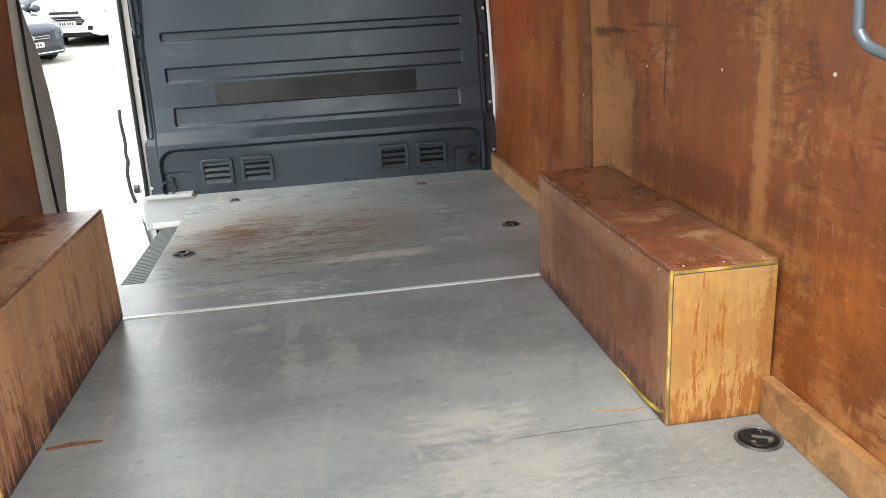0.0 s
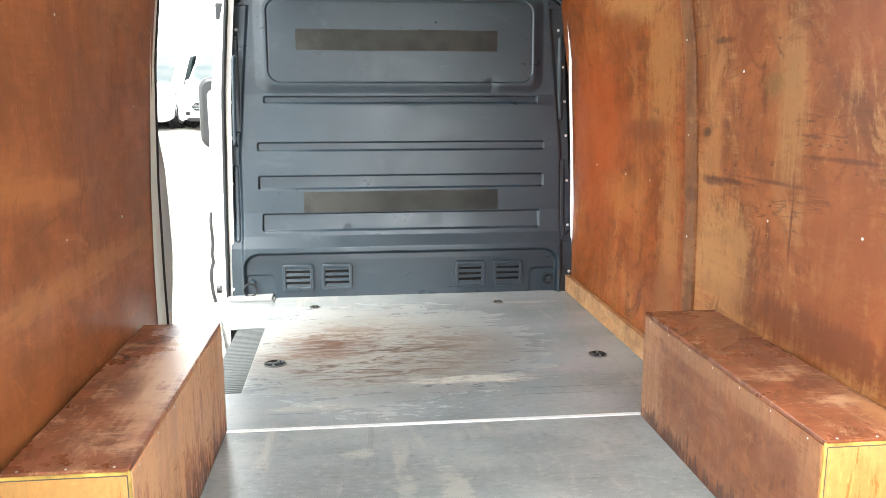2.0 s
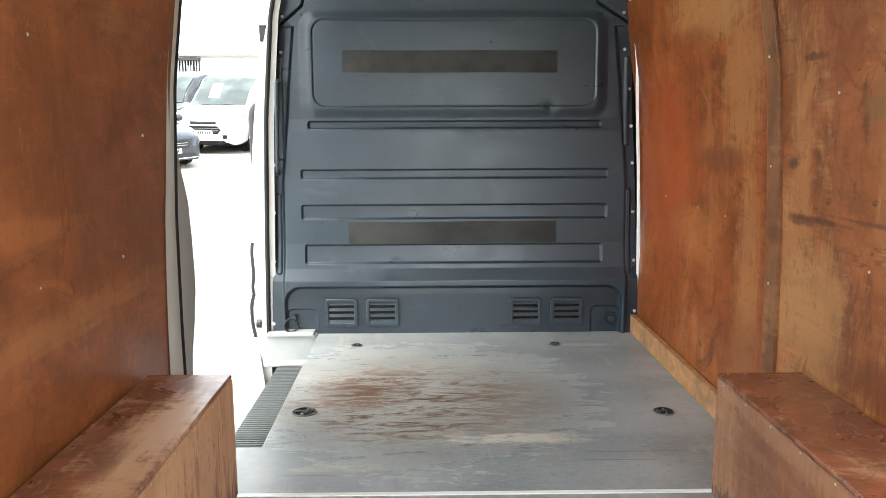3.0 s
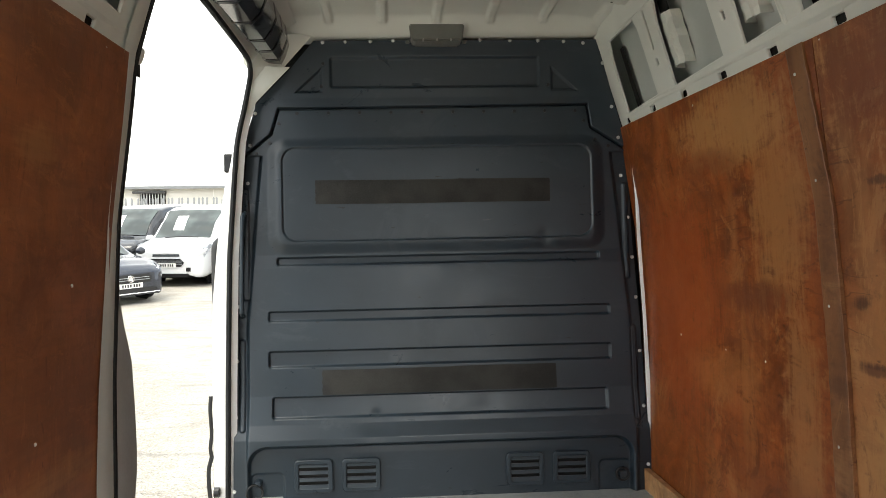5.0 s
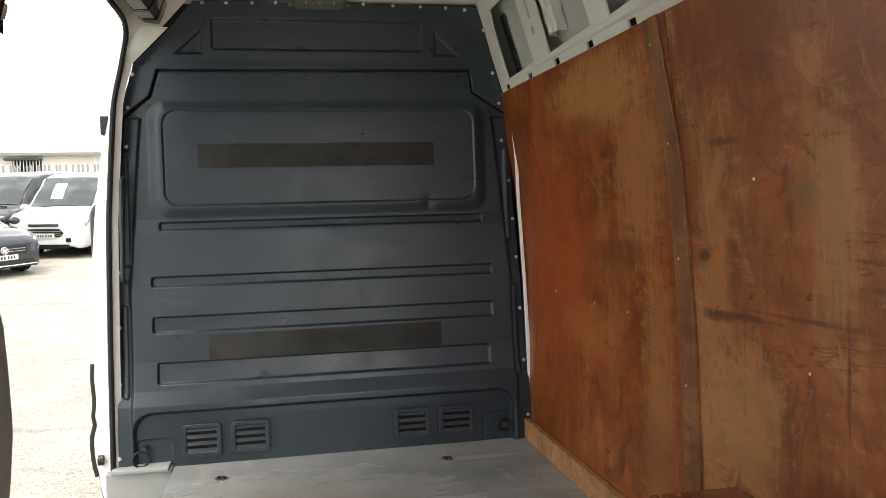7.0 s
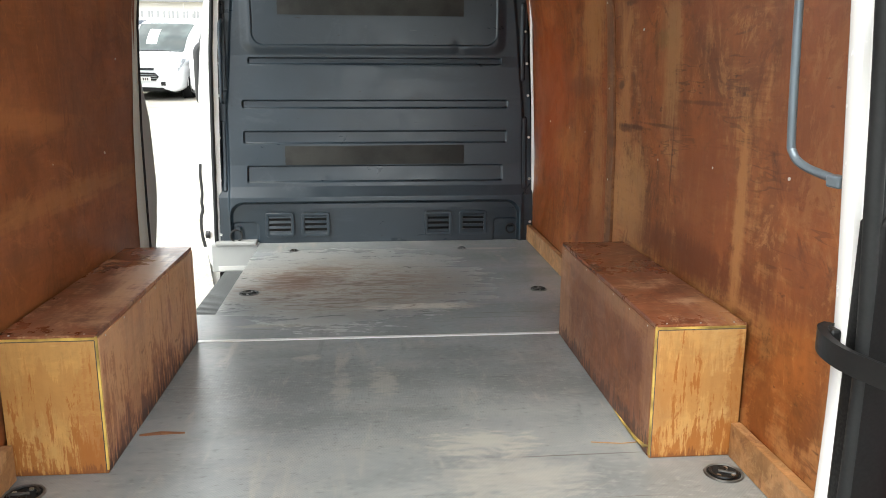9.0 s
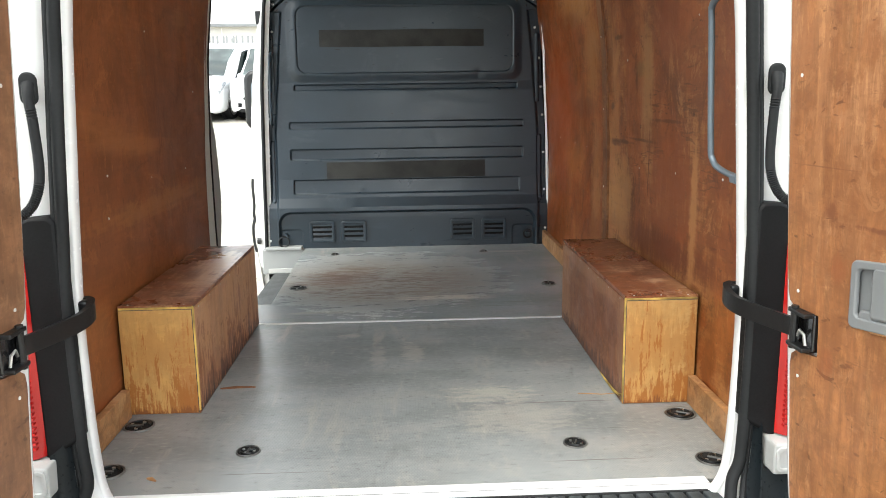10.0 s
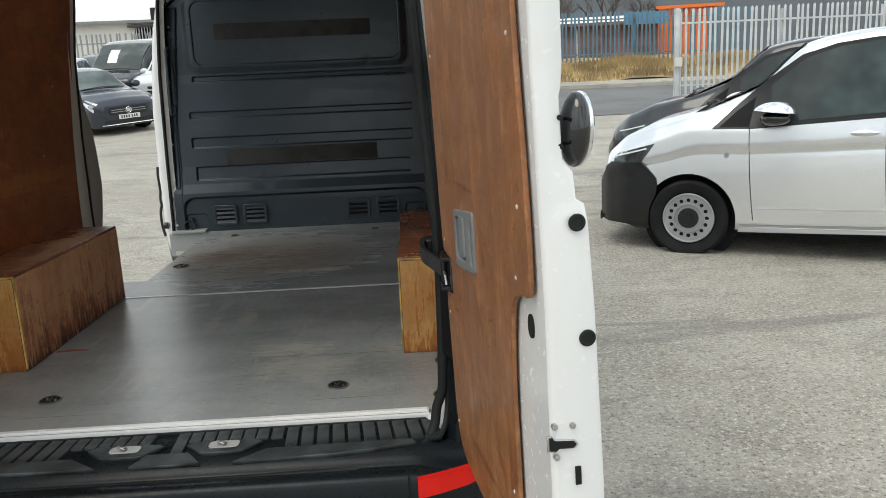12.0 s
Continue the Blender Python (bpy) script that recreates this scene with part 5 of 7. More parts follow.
for k in range(62):
    ob = part("tread_rib", rib, None, door_l)
    ob.location = (0, 1.370 + 0.0212 * k, 0)

# cab side seen through the opening: white flank with latch hardware, and the door mirror
cab = thing("cab_flank", "white outer cab flank with black latch hardware beside the side door", "vehicle body")
rows = [[(-e, 2.77, z), (-e - 0.004, 3.1, z), (-e - 0.0, 3.8, z), (-e + 0.05, 4.4, z)] for z, e in ((-0.45, 0.95), (-0.04, 1.0), (0.44, 1.0), (0.84, 0.993), (1.08, 0.970), (1.32, 0.938), (1.50, 0.897), (1.56, 0.87))]
part("flank", grid_mesh("flank", rows, M["white"]), None, cab, "white painted cab side")
bm = bmesh.new()
tube(bm, smooth_path([(-1.003, 2.757, 0.46), (-1.006, 2.752, 0.40), (-1.002, 2.754, 0.30), (-1.008, 2.752, 0.24), (-1.004, 2.757, 0.20)], 4), 0.009, 6)
part("latch_bar", bm, M["black"], cab, smooth=True)
bm = tube(bmesh.new(), smooth_path([(-1.004, 2.757, 0.20), (-1.018, 2.757, 0.14), (-1.016, 2.757, 0.05), (-1.004, 2.757, -0.02)], 5), 0.010, 6)
part("latch_hook", bm, M["black"], cab, smooth=True)
part("roller", rod(bmesh.new(), (-0.965, 2.712, 0.06), (-0.985, 2.712, 0.06), 0.022, 12), M["black"], cab)
part("upper_bracket", boxed(-0.925, -0.890, 2.735, 2.775, 1.42, 1.50, 0.006), M["black"], cab)
mir = thing("door_mirror", "tall black door mirror on the van's cab side", "wing mirror")
sheet("housing", M["black"], mir, rounded(-0.10, 0.10, 0.76, 1.15, 0.05), (), 0.10, 0.03, lambda u, v, w: (-1.10 + u, 3.80 + w, v))
sheet("glass", M["mirror"], mir, rounded(-0.072, 0.072, 0.815, 1.10, 0.04), (), 0.004, 0.0, lambda u, v, w: (-1.10 + u, 3.746 + w, v), "mirror glass")
part("arm", boxed(-1.02, -0.98, 3.80, 3.86, 0.80, 0.86, 0.01), M["black"], mir)

# black cable duct above the side door
duct = thing("cable_duct", "black strapped plastic cable duct over the side door", "cable duct")
sec = [(-0.778, 1.915), (-0.772, 1.892), (-0.762, 1.886), (-0.698, 1.888), (-0.660, 1.922), (-0.638, 1.972), (-0.648, 2.050)]
bend = (1.0, 1.0, 1.0, 0.6, 0.1, 0.0, 0.0)


def duct_row(y, grow=0.0):
    """The duct's outline at a place along the van; its lower edge closes in to the front."""
    return [(x + 0.040 * b * max(0, y - 1.8) + (-grow if i < 3 else grow * 0.5), y, z - grow) for i, ((x, z), b) in enumerate(zip(sec, bend))]


part("channel", grid_mesh("channel", [duct_row(y) for y in np.linspace(0.95, 2.79, 24)], M["gloss_black"], smooth=False), None, duct)
for y in (1.30, 1.60, 1.70, 1.92, 2.15, 2.38, 2.54, 2.68):
    part("strap", grid_mesh("strap", [duct_row(yy, 0.003) for yy in (y - 0.008, y + 0.008)], M["black"]), None, duct)


# ---- rear frame, sill and bumper ----
rear = tagged(new("rear_frame"), "white painted rear door frame with black rubber seal", "door frame", kind="structure")
OX, LEFT_IN = 0.014, 0.023
JAMB = [(-0.03, 0.69), (-0.012, 0.720), (0.02, 0.742), (0.06, 0.754), (0.12, 0.760), (0.25, 0.765), (0.5, 0.765), (0.9, 0.741), (1.2, 0.719), (1.7, 0.66), (1.86, 0.60), (1.90, 0.54)]
hole = [(lerp(z, JAMB), z) for z, _ in JAMB] + [(-lerp(z, JAMB), z) for z, _ in reversed(JAMB)]
hole = smooth_path([(u, v, 0) for u, v in hole], 3)
hole = [(p.x + OX + (0.007 if p.x > 0 else -0.007), p.y) for p in hole]
sheet("frame_panel", M["white"], rear, [(-0.90, -0.20), (0.90, -0.20), (0.905, 1.3), (0.80, 2.10), (-0.80, 2.10), (-0.905, 1.3)], [hole], 0.034, 0.006, lambda u, v, w: (u, -0.543 + w, v), "white painted opening flange", 0.0)
bm = bmesh.new()
seal = [(lerp(z, JAMB) + 0.011, -0.604, z) for z in (1.86, 1.7, 1.45, 1.2, 1.05, 0.9, 0.7, 0.5, 0.3, 0.18, 0.10, 0.04, -0.01)]
seal = seal[:-2] + [(0.766, -0.608, 0.055), (0.756, -0.626, 0.005), (0.732, -0.660, -0.024), (0.69, -0.712, -0.038), (0.60, -0.748, -0.046), (0.30, -0.763, -0.050), (0.0, -0.766, -0.050)]
for s in (-1, 1):
    tube(bm, smooth_path([(s * x + OX * (z > 0.06), y, z) for x, y, z in seal], 4), 0.014, 10)
    tube(bm, smooth_path([(s * (x + 0.017) + OX, y + 0.004, z) for x, y, z in seal[:-4]], 4), 0.0085, 8)
part("seal", bm, M["rubber"], rear, "black rubber seal", smooth=True)
# outer corner columns
for s in (-1, 1):
    rows = []
    for z in np.linspace(-0.25, 2.1, 20):
        e = lerp(z, [(0, 0.985), (0.8, 0.985), (1.3, 0.96), (2.1, 0.86)])
        j = lerp(z, JAMB) + 0.02
        rows.append([(s * j + OX, -0.56, z), (s * (j + 0.03) + OX, -0.575, z), (s * (j + 0.055) + OX, -0.60, z), (s * (e - 0.02), -0.60, z), (s * e, -0.585, z), (s * e, -0.50, z)])
    part("corner_column", grid_mesh("corner_column", rows, M["white"]), None, rear, "white painted rear corner column")
# threshold
part("threshold", boxed(-0.745, 0.745, -0.541, -0.497, -0.014, 0.006, 0.003), M["white"], rear, "white painted metal threshold strip")
part("threshold_lip", boxed(-0.74, 0.74, -0.520, -0.503, 0.004, 0.011, 0.002), M["white"], rear)
part("threshold_gap", boxed(-0.742, 0.742, -0.5335, -0.5315, 0.004, 0.0066), M["grey"], rear, "grey gap line in the threshold")
part("threshold_rubber", boxed(-0.735, 0.735, -0.552, -0.5415, -0.016, -0.004, 0.002), M["rubber"], rear, "black rubber strip along the threshold")
for x in np.linspace(-0.66, 0.66, 8):
    screw(rear, (x, -0.527, 0.006), (0, 0, 1), 0.004)

bumper = thing("rear_bumper", "dark grey plastic rear bumper with ribbed step and red reflectors", "bumper")
sec = [(-0.535, -0.012), (-0.550, -0.014), (-0.748, -0.014), (-0.758, -0.034), (-0.766, -0.042), (-0.776, -0.036), (-0.815, -0.026), (-0.835, -0.031), (-0.845, -0.046), (-0.847, -0.12), (-0.836, -0.175), (-0.846, -0.19), (-0.845, -0.30), (-0.825, -0.42), (-0.78, -0.46)]
rows = []
for x in np.linspace(-0.98, 0.98, 71):
    c = 0.10 * max(0, (abs(x) - 0.72) / 0.26) ** 2
    rows.append([(x, y + c * (0.3 + 0.7 * min(1, (-0.545 - y) / 0.25)), z - 0.02 * sstep((abs(x) - 0.70) / 0.1) * (z > -0.1)) for y, z in sec])
part("bumper_skin", grid_mesh("bumper_skin", rows, M["bumper"]), None, bumper)
tread = finish("tread_block", boxed(-0.0168, 0.0168, -0.678, -0.552, -0.018, -0.0055, 0.0025), M["tread"])
small = finish("tread_block", boxed(-0.0168, 0.0168, -0.612, -0.552, -0.018, -0.0055, 0.0025), M["tread"])
for k in range(-18, 19):
    x = 0.0372 * k + 0.02
    if abs(x) > 0.68:
        continue
    long_one = x < -0.24 or x > 0.29 or abs(x - 0.02) < 0.02
    ob = part("tread_block", tread if long_one else small, None, bumper)
    ob.location = (x, 0, 0)
    ob.rotation_euler.z = radians(3 + 14 * max(0.0, abs(x) - 0.25)) * (1 if x > 0 else -1)
# raised lips along the step's rear edge
for lip in ([(0.303, -0.686), (0.69, -0.680), (0.70, -0.700), (0.50, -0.738), (0.231, -0.746)], [(-0.020, -0.684), (0.090, -0.684), (0.132, -0.744), (-0.042, -0.744)], [(-0.220, -0.684), (-0.69, -0.680), (-0.70, -0.700), (-0.50, -0.738), (-0.141, -0.744)]):
    sheet("step_lip", M["tread"], bumper, lip, (), 0.014, 0.003, lambda u, v, w: (u, v, -0.009 + w))
part("joint_line", boxed(0.680, 0.684, -0.850, -0.79, -0.40, -0.030), M["void"], bumper, "dark joint line")
for cx in (-0.090, 0.178):
    c = thing("door_striker", "steel door striker in a recess of the bumper step", "striker", group="strikers in the bumper step")
    me = plate(rounded(cx - 0.040, cx + 0.040, -0.662, -0.624, 0.012), (), 0.004, 0.001, lambda u, v, w: (u, v, -0.004 + w))
    me.materials.append(M["ledge"])
    part("plate", me, None, c, "grey-white steel plate")
    part("bar", tube(bmesh.new(), smooth_path([(cx - 0.014, -0.634, -0.003), (cx - 0.014, -0.652, 0.010), (cx + 0.002, -0.660, 0.008), (cx + 0.002, -0.637, -0.003)], 5), 0.004, 8), M["steel"], c, smooth=True)
    me = plate([(cx - 0.085, -0.622), (cx + 0.085, -0.622), (cx + 0.100, -0.636), (cx + 0.050, -0.686), (cx - 0.050, -0.686), (cx - 0.100, -0.636)], [rounded(cx - 0.044, cx + 0.044, -0.666, -0.626, 0.012)], 0.012, 0.003, lambda u, v, w: (u, v, -0.009 + w))
    me.materials.append(M["tread"])
    part("recess_frame", me, None, c, "dark plastic recess frame")
for s in (-1, 1):
    bm = bmesh.new()
    pts = [(0.705, -0.838), (0.76, -0.832), (0.83, -0.812), (0.875, -0.79)]
    top = [bm.verts.new((s * x, y - 0.020, -0.032 + 0.006 * k)) for k, (x, y) in enumerate(pts)]
    bot = [bm.verts.new((s * x, y - 0.026, -0.080 + 0.008 * k)) for k, (x, y) in enumerate(pts)]
    for k in range(3):
        bm.faces.new((top[k], top[k + 1], bot[k + 1], bot[k]))
    r = bmesh.ops.extrude_face_region(bm, geom=list(bm.faces))
    bmesh.ops.translate(bm, vec=(0, 0.020, 0), verts=[v for v in r["geom"] if isinstance(v, bmesh.types.BMVert)])
    bmesh.ops.recalc_face_normals(bm, faces=bm.faces)
    part("reflector", bm, M["reflector"], bumper, "red plastic reflector")
    rows = []
    for f in np.linspace(0, 1, 12):
        row = []
        for q in (0.0, 0.012, 0.030, 0.052, 0.056, 0.10, 0.16, 0.20, 0.215):
            zt = lerp(q, [(0.0, 0.222), (0.052, 0.180), (0.056, 0.094), (0.215, 0.094)])
            z = zt + (-0.10 - zt) * f
            x = lerp(q, [(0.0, lerp(max(z, 0.0), JAMB) + 0.034), (0.052, 0.822), (0.215, 0.988)])
            y = lerp(q, [(0.0, -0.604), (0.03, -0.622), (0.10, -0.645), (0.16, -0.640), (0.20, -0.60), (0.215, -0.55)])
            row.append((s * x + OX * (q < 0.05), y - (0.13 if q > 0.02 else 0.05) * (0.2 - z) * (0.3 + f), z))
        rows.append(row)
    part("bumper_corner", grid_mesh("bumper_corner", rows, M["bumper"]), None, bumper, "dark plastic bumper corner")
part("bolt_hole", rod(bmesh.new(), (0.62, -0.842, -0.215), (0.62, -0.852, -0.215), 0.012, 14), M["black"], bumper)


# ---- lamps, hoses and straps at the rear corners ----
for s in (-1, 1):
    lamp = thing("tail_lamp", "red tail lamp with black inner housing on the rear corner", "tail lamp", group="tail lamps")
    rim = [(0.790, 0.214), (0.852, 0.172), (0.853, 0.45), (0.853, 0.700), (0.848, 0.712), (0.836, 0.717), (0.800, 0.717), (0.791, 0.708)]
    me = plate(rim, (), 0.060, 0.008, lambda u, v, w: (s * u, -0.588 + w, v))
    if s < 0:
        me.flip_normals()
    me.materials.append(M["lamp_black"])
    part("housing", me, None, lamp, "black plastic lamp housing")
    bm = bmesh.new()
    rows = [[(s * 0.854, -0.614, z), (s * 0.870, -0.634, z), (s * 0.93, -0.66, z), (s * 0.985, -0.60, z)] for z in np.linspace(0.176, 0.640, 12)]
    part("lens", grid_mesh("lens", rows, M["red"]), None, lamp, "ribbed red lens")
    ribs = bmesh.new()
    for k in range(14):
        z = 0.20 + 0.012 * k
        box(ribs, *sorted((s * 0.866, s * 0.886)), -0.643, -0.630, z, z + 0.005)
    part("lens_ribs", ribs, M["red"], lamp)
    br = thing("hinge_cover", "white plastic cover plate under the tail lamp", "cover plate", group="cover plates")
    part("plate", boxed(*sorted((s * 0.833, s * 0.905)), -0.674, -0.60, 0.096, 0.172, 0.006), M["ledge"], br)
    me = plate(rounded(0.838, 0.892, 0.106, 0.164, 0.012), [rounded(0.844, 0.886, 0.112, 0.158, 0.009)], 0.006, 0.002, lambda u, v, w: (s * u, -0.676 + w, v))
    me.materials.append(M["ledge"])
    part("raised_rim", me, None, br)
    hose = thing("cable_hose", "black ribbed cable hose running into the rear door", "hose", group="cable hoses")
    pth = smooth_path([(s * 0.810, -0.606, 1.004), (s * 0.803, -0.628, 0.975), (s * 0.796, -0.634, 0.925), (s * 0.794, -0.634, 0.83), (s * 0.801, -0.640, 0.778), (s * 0.820, -0.652, 0.742), (s * 0.860, -0.664, 0.722)], 40)
    rr = []
    for k, p in enumerate(pth):
        f = k / len(pth)
        ribbed = 0.25 < f < 0.31 or f > 0.58
        rr.append(0.0103 + (0.0012 * math.sin(k * 1.55) if ribbed else 0.0) + (0.004 * max(0, 1 - f / 0.2)))
    part("hose_body", tube(bmesh.new(), pth, 0.016, 12, rr), M["rubber"], hose, smooth=True)
    me = plate(rounded(0.797, 0.826, 0.965, 1.026, 0.0135), (), 0.012, 0.004, lambda u, v, w: (s * u, -0.604 + w, v))
    me.materials.append(M["rubber"])
    part("boot_flange", me, None, hose)
    strap = thing("door_check_strap", "black door check strap joining the pillar and the rear door", "door strap", group="door check straps")
    bm = bmesh.new()
    arc = smooth_path([(s * 0.772, -0.528, 0.506), (s * 0.755, -0.536, 0.502), (s * 0.748, -0.566, 0.495), (s * 0.754, -0.612, 0.488), (s * 0.774, -0.675, 0.485), (s * 0.799, -0.775, 0.487)], 6)
    lo = [[bm.verts.new(p + Vector((0, 0, dz)) + Vector((s * dx, -dx, 0))) for dx, dz in ((0.006, -0.020), (-0.006, -0.020), (-0.006, 0.020), (0.006, 0.020))] for p in arc]
    for a, b in zip(lo, lo[1:]):
        for k in range(4):
            bm.faces.new((a[k], a[(k + 1) % 4], b[(k + 1) % 4], b[k]))
    bm.faces.new(lo[0]), bm.faces.new(lo[-1])
    bmesh.ops.recalc_face_normals(bm, faces=bm.faces)
    part("band", bm, M["black"], strap, smooth=True)
    part("catch", boxed(*sorted((s * 0.757, s * 0.778)), -0.56, -0.52, 0.466, 0.522, 0.006), M["black"], strap)
    for z0, z1 in ((0.448, 0.458), (0.520, 0.530)):
        part("clevis_plate", boxed(*sorted((s * 0.788, s * 0.826)), -0.838, -0.772, z0, z1, 0.003), M["black"], strap)
    part("clevis_back", boxed(*sorted((s * 0.808, s * 0.824)), -0.842, -0.772, 0.450, 0.528, 0.004), M["gloss_black"], strap)
    part("pin", rod(bmesh.new(), (s * 0.797, -0.786, 0.444), (s * 0.797, -0.786, 0.535), 0.008, 10), M["black"], strap)
    part("spring", tube(bmesh.new(), [(s * 0.799, -0.800, 0.475), (s * 0.796, -0.812, 0.49), (s * 0.798, -0.826, 0.484), (s * 0.800, -0.830, 0.462)], 0.0035, 6), M["steel"], strap, "bright steel spring", smooth=True)
    if s < 0:
        for o in (lamp, br, hose):
            o.location.x += LEFT_IN
        strap.location.x += 0.022

bm = tube(bmesh.new(), smooth_path([(0.782, -0.47, 1.205), (0.764, -0.40, 1.198), (0.760, -0.345, 1.18), (0.765, -0.335, 1.12), (0.781, -0.325, 0.85), (0.786, -0.33, 0.80), (0.791, -0.37, 0.778), (0.796, -0.47, 0.765)], 8), 0.0082, 10)
grab = thing("grab_rail", "grey-blue bent metal grab rail beside the rear opening", "grab handle")
part("rail", bm, M["dull"], grab, smooth=True)
for z in (1.205, 0.765):
    part("foot", boxed(0.776, 0.800, -0.500, -0.462, z - 0.011, z + 0.011, 0.004), M["dull"], grab)


# ---- rear doors, swung open ----
def rear_door(side, name, label):
    """Local x runs from the hinges to the free edge, y away from the lining, z up."""
    ang = math.degrees(math.atan2(-0.9909, 0.1345))
    m = pose(0.783, -0.6465, 0, 0, 0, ang)
    if side < 0:
        m = Matrix.Translation((0.022, 0, 0)) @ Matrix.Diagonal((-1, 1, 1, 1)) @ m
    # the open door leans in a little towards its top
    lean = Matrix.Identity(4)
    lean[1][2], lean[1][3] = -0.0256, 0.003 + 0.0256 * 0.65
    m = m @ lean
    d = tagged(new(name), label, "van door", kind="structure")

    def put(me_or_bm, mat, nm, lab="", smooth=False, parent=None):
        me = me_or_bm if isinstance(me_or_bm, bpy.types.Mesh) else finish(nm, me_or_bm, mat, smooth)
        if isinstance(me_or_bm, bpy.types.Mesh):
            me.materials.append(mat)
        me.transform(m)
        if side < 0:
            me.flip_normals()
        return part(nm, me, None, parent or d, lab)

    W = 0.895
    outline = smooth_path([(0.022, 1.85, 0), (0.047, 1.2, 0), (0.077, 0.65, 0), (0.097, 0.38, 0), (0.115, 0.15, 0), (0.130, 0.07, 0), (0.165, 0.016, 0), (0.25, -0.006, 0)], 4)
    outline = [(p.x, p.y) for p in outline] + [(W - 0.03, -0.004), (W, 0.02), (W + 0.002, 0.30), (W + 0.004, 0.60), (W - 0.004, 0.726), (W - 0.007, 0.755), (W - 0.007, 0.763), (W - 0.010, 0.803), (W - 0.011, 0.822), (W - 0.013, 0.86), (W - 0.016, 0.912), (W - 0.018, 0.925), (W - 0.02, 0.96), (W - 0.024, 1.3), (W - 0.03, 1.85)]
    deep = [(0.3, 0.0966), (0.55, 0.090), (0.726, 0.085), (0.755, 0.081), (0.763, 0.068), (0.803, 0.066), (0.822, 0.050), (0.912, 0.050), (0.925, 0.054), (0.96, 0.058), (1.85, 0.064)]
    def skew(u, v):
        """The handle's surround rises a little to the free edge."""
        return u, v + 0.115 * (u - 0.394)

    well = [[skew(u, v) for u, v in rounded(0.449, 0.486, 0.556, 0.662, 0.012)]] if side > 0 else []
    put(plate(outline, well, 0.085, 0.010, lambda u, v, w: (u, 0.010 + (w + 0.0425) / 0.085 * (lerp(v, deep) - 0.010), v)), M["white"], "door_shell", "white painted door shell")
    # ply lining with the latch cut-out in its free edge and a notch for the strap
    ply = smooth_path([(0.040, 1.84, 0), (0.068, 1.2, 0), (0.085, 0.88, 0), (0.095, 0.67, 0), (0.106, 0.56, 0)], 4)
    ply = [(p.x, p.y) for p in ply] + [(0.112, 0.540), (0.126, 0.532), (0.206, 0.530), (0.209, 0.442), (0.140, 0.436), (0.126, 0.426)]
    low = smooth_path([(0.122, 0.40, 0), (0.132, 0.264, 0), (0.140, 0.15, 0), (0.152, 0.085, 0), (0.186, 0.042, 0), (0.26, 0.022, 0)], 4)
    ply += [(p.x, p.y) for p in low] + [(0.715, 0.026), (0.735, 0.05), (0.738, 0.18)]
    cut = smooth_path([(0.737, 0.27, 0), (0.735, 0.38, 0), (0.741, 0.48, 0), (0.756, 0.555, 0), (0.780, 0.588, 0), (0.828, 0.606, 0), (0.858, 0.610, 0), (0.870, 0.630, 0)], 4)
    ply += [(p.x, p.y) for p in cut] + [(0.870, 0.66), (0.867, 0.74), (0.858, 0.84), (0.847, 0.93), (0.832, 1.09), (0.79, 1.84)]
    pocket = [[skew(u, v) for u, v in rounded(0.302, 0.487, 0.554, 0.666, 0.012)]] if side > 0 else []
    put(plate(ply, pocket, 0.009, 0.0015, lambda u, v, w: (u, 0.0 + w, v)), M["ply_door"] if side > 0 else M["ply_door_left"], "ply_lining", "orange-brown plywood door lining with dark scuffs" if side > 0 else "dull brown plywood door lining with dark grain")
    for u, v in ((0.115, 1.0), (0.138, 0.565), (0.150, 0.385), (0.165, 0.10), (0.811, 1.007), (0.826, 0.746), (0.797, 0.626), (0.71, 0.2), (0.79, 1.35), (0.10, 1.35)):
        screw(d, m @ Vector((u, -0.0045, v)), m.to_3x3() @ Vector((0, -1, 0)), 0.004)
    if side > 0:
        # inner release handle: a shallow grey tray with a paddle and a deep pull pocket
        def tray(y):
            return lambda u, v, w: (u, y + w, skew(u, v)[1])

        h = put(plate(rounded(0.297, 0.492, 0.549, 0.672, 0.011), [rounded(0.308, 0.420, 0.564, 0.662, 0.014), rounded(0.452, 0.483, 0.559, 0.659, 0.013)], 0.010, 0.003, tray(-0.004)), M["grey"], "handle_surround", "grey plastic handle surround")
        put(plate(rounded(0.303, 0.486, 0.555, 0.665, 0.010), [rounded(0.4525, 0.4825, 0.560, 0.658, 0.012)], 0.003, 0.0, tray(0.0065)), M["grey"], "recess_back", "grey plastic recess", parent=h)
        put(plate(rounded(0.4495, 0.4855, 0.5565, 0.6615, 0.012), [rounded(0.4530, 0.4820, 0.560, 0.658, 0.011)], 0.034, 0.0, tray(0.024)), M["grey"], "pocket_wall", "grey pocket wall", parent=h)
        # the pocket's back takes a darker grey that stands in for its shade
        put(plate(rounded(0.4495, 0.4855, 0.5565, 0.6615, 0.012), (), 0.003, 0.0, tray(0.043)), M["lampgrey"], "pull_pocket", "shaded grey pull pocket", parent=h)
        put(plate(rounded(0.355, 0.397, 0.574, 0.660, 0.007), (), 0.013, 0.004, tray(-0.004)), M["grey"], "lever", "grey plastic release lever", parent=h)
        put(plate(rounded(0.318, 0.394, 0.556, 0.578, 0.008), (), 0.010, 0.004, tray(0.0)), M["grey"], "lever_foot", "", parent=h)
        put(plate(rounded(0.352, 0.398, 0.5445, 0.5475, 0.001), (), 0.003, 0.001, tray(-0.0062)), M["batten"], "bare_edge", "splintered pale cut-out edge", parent=h)
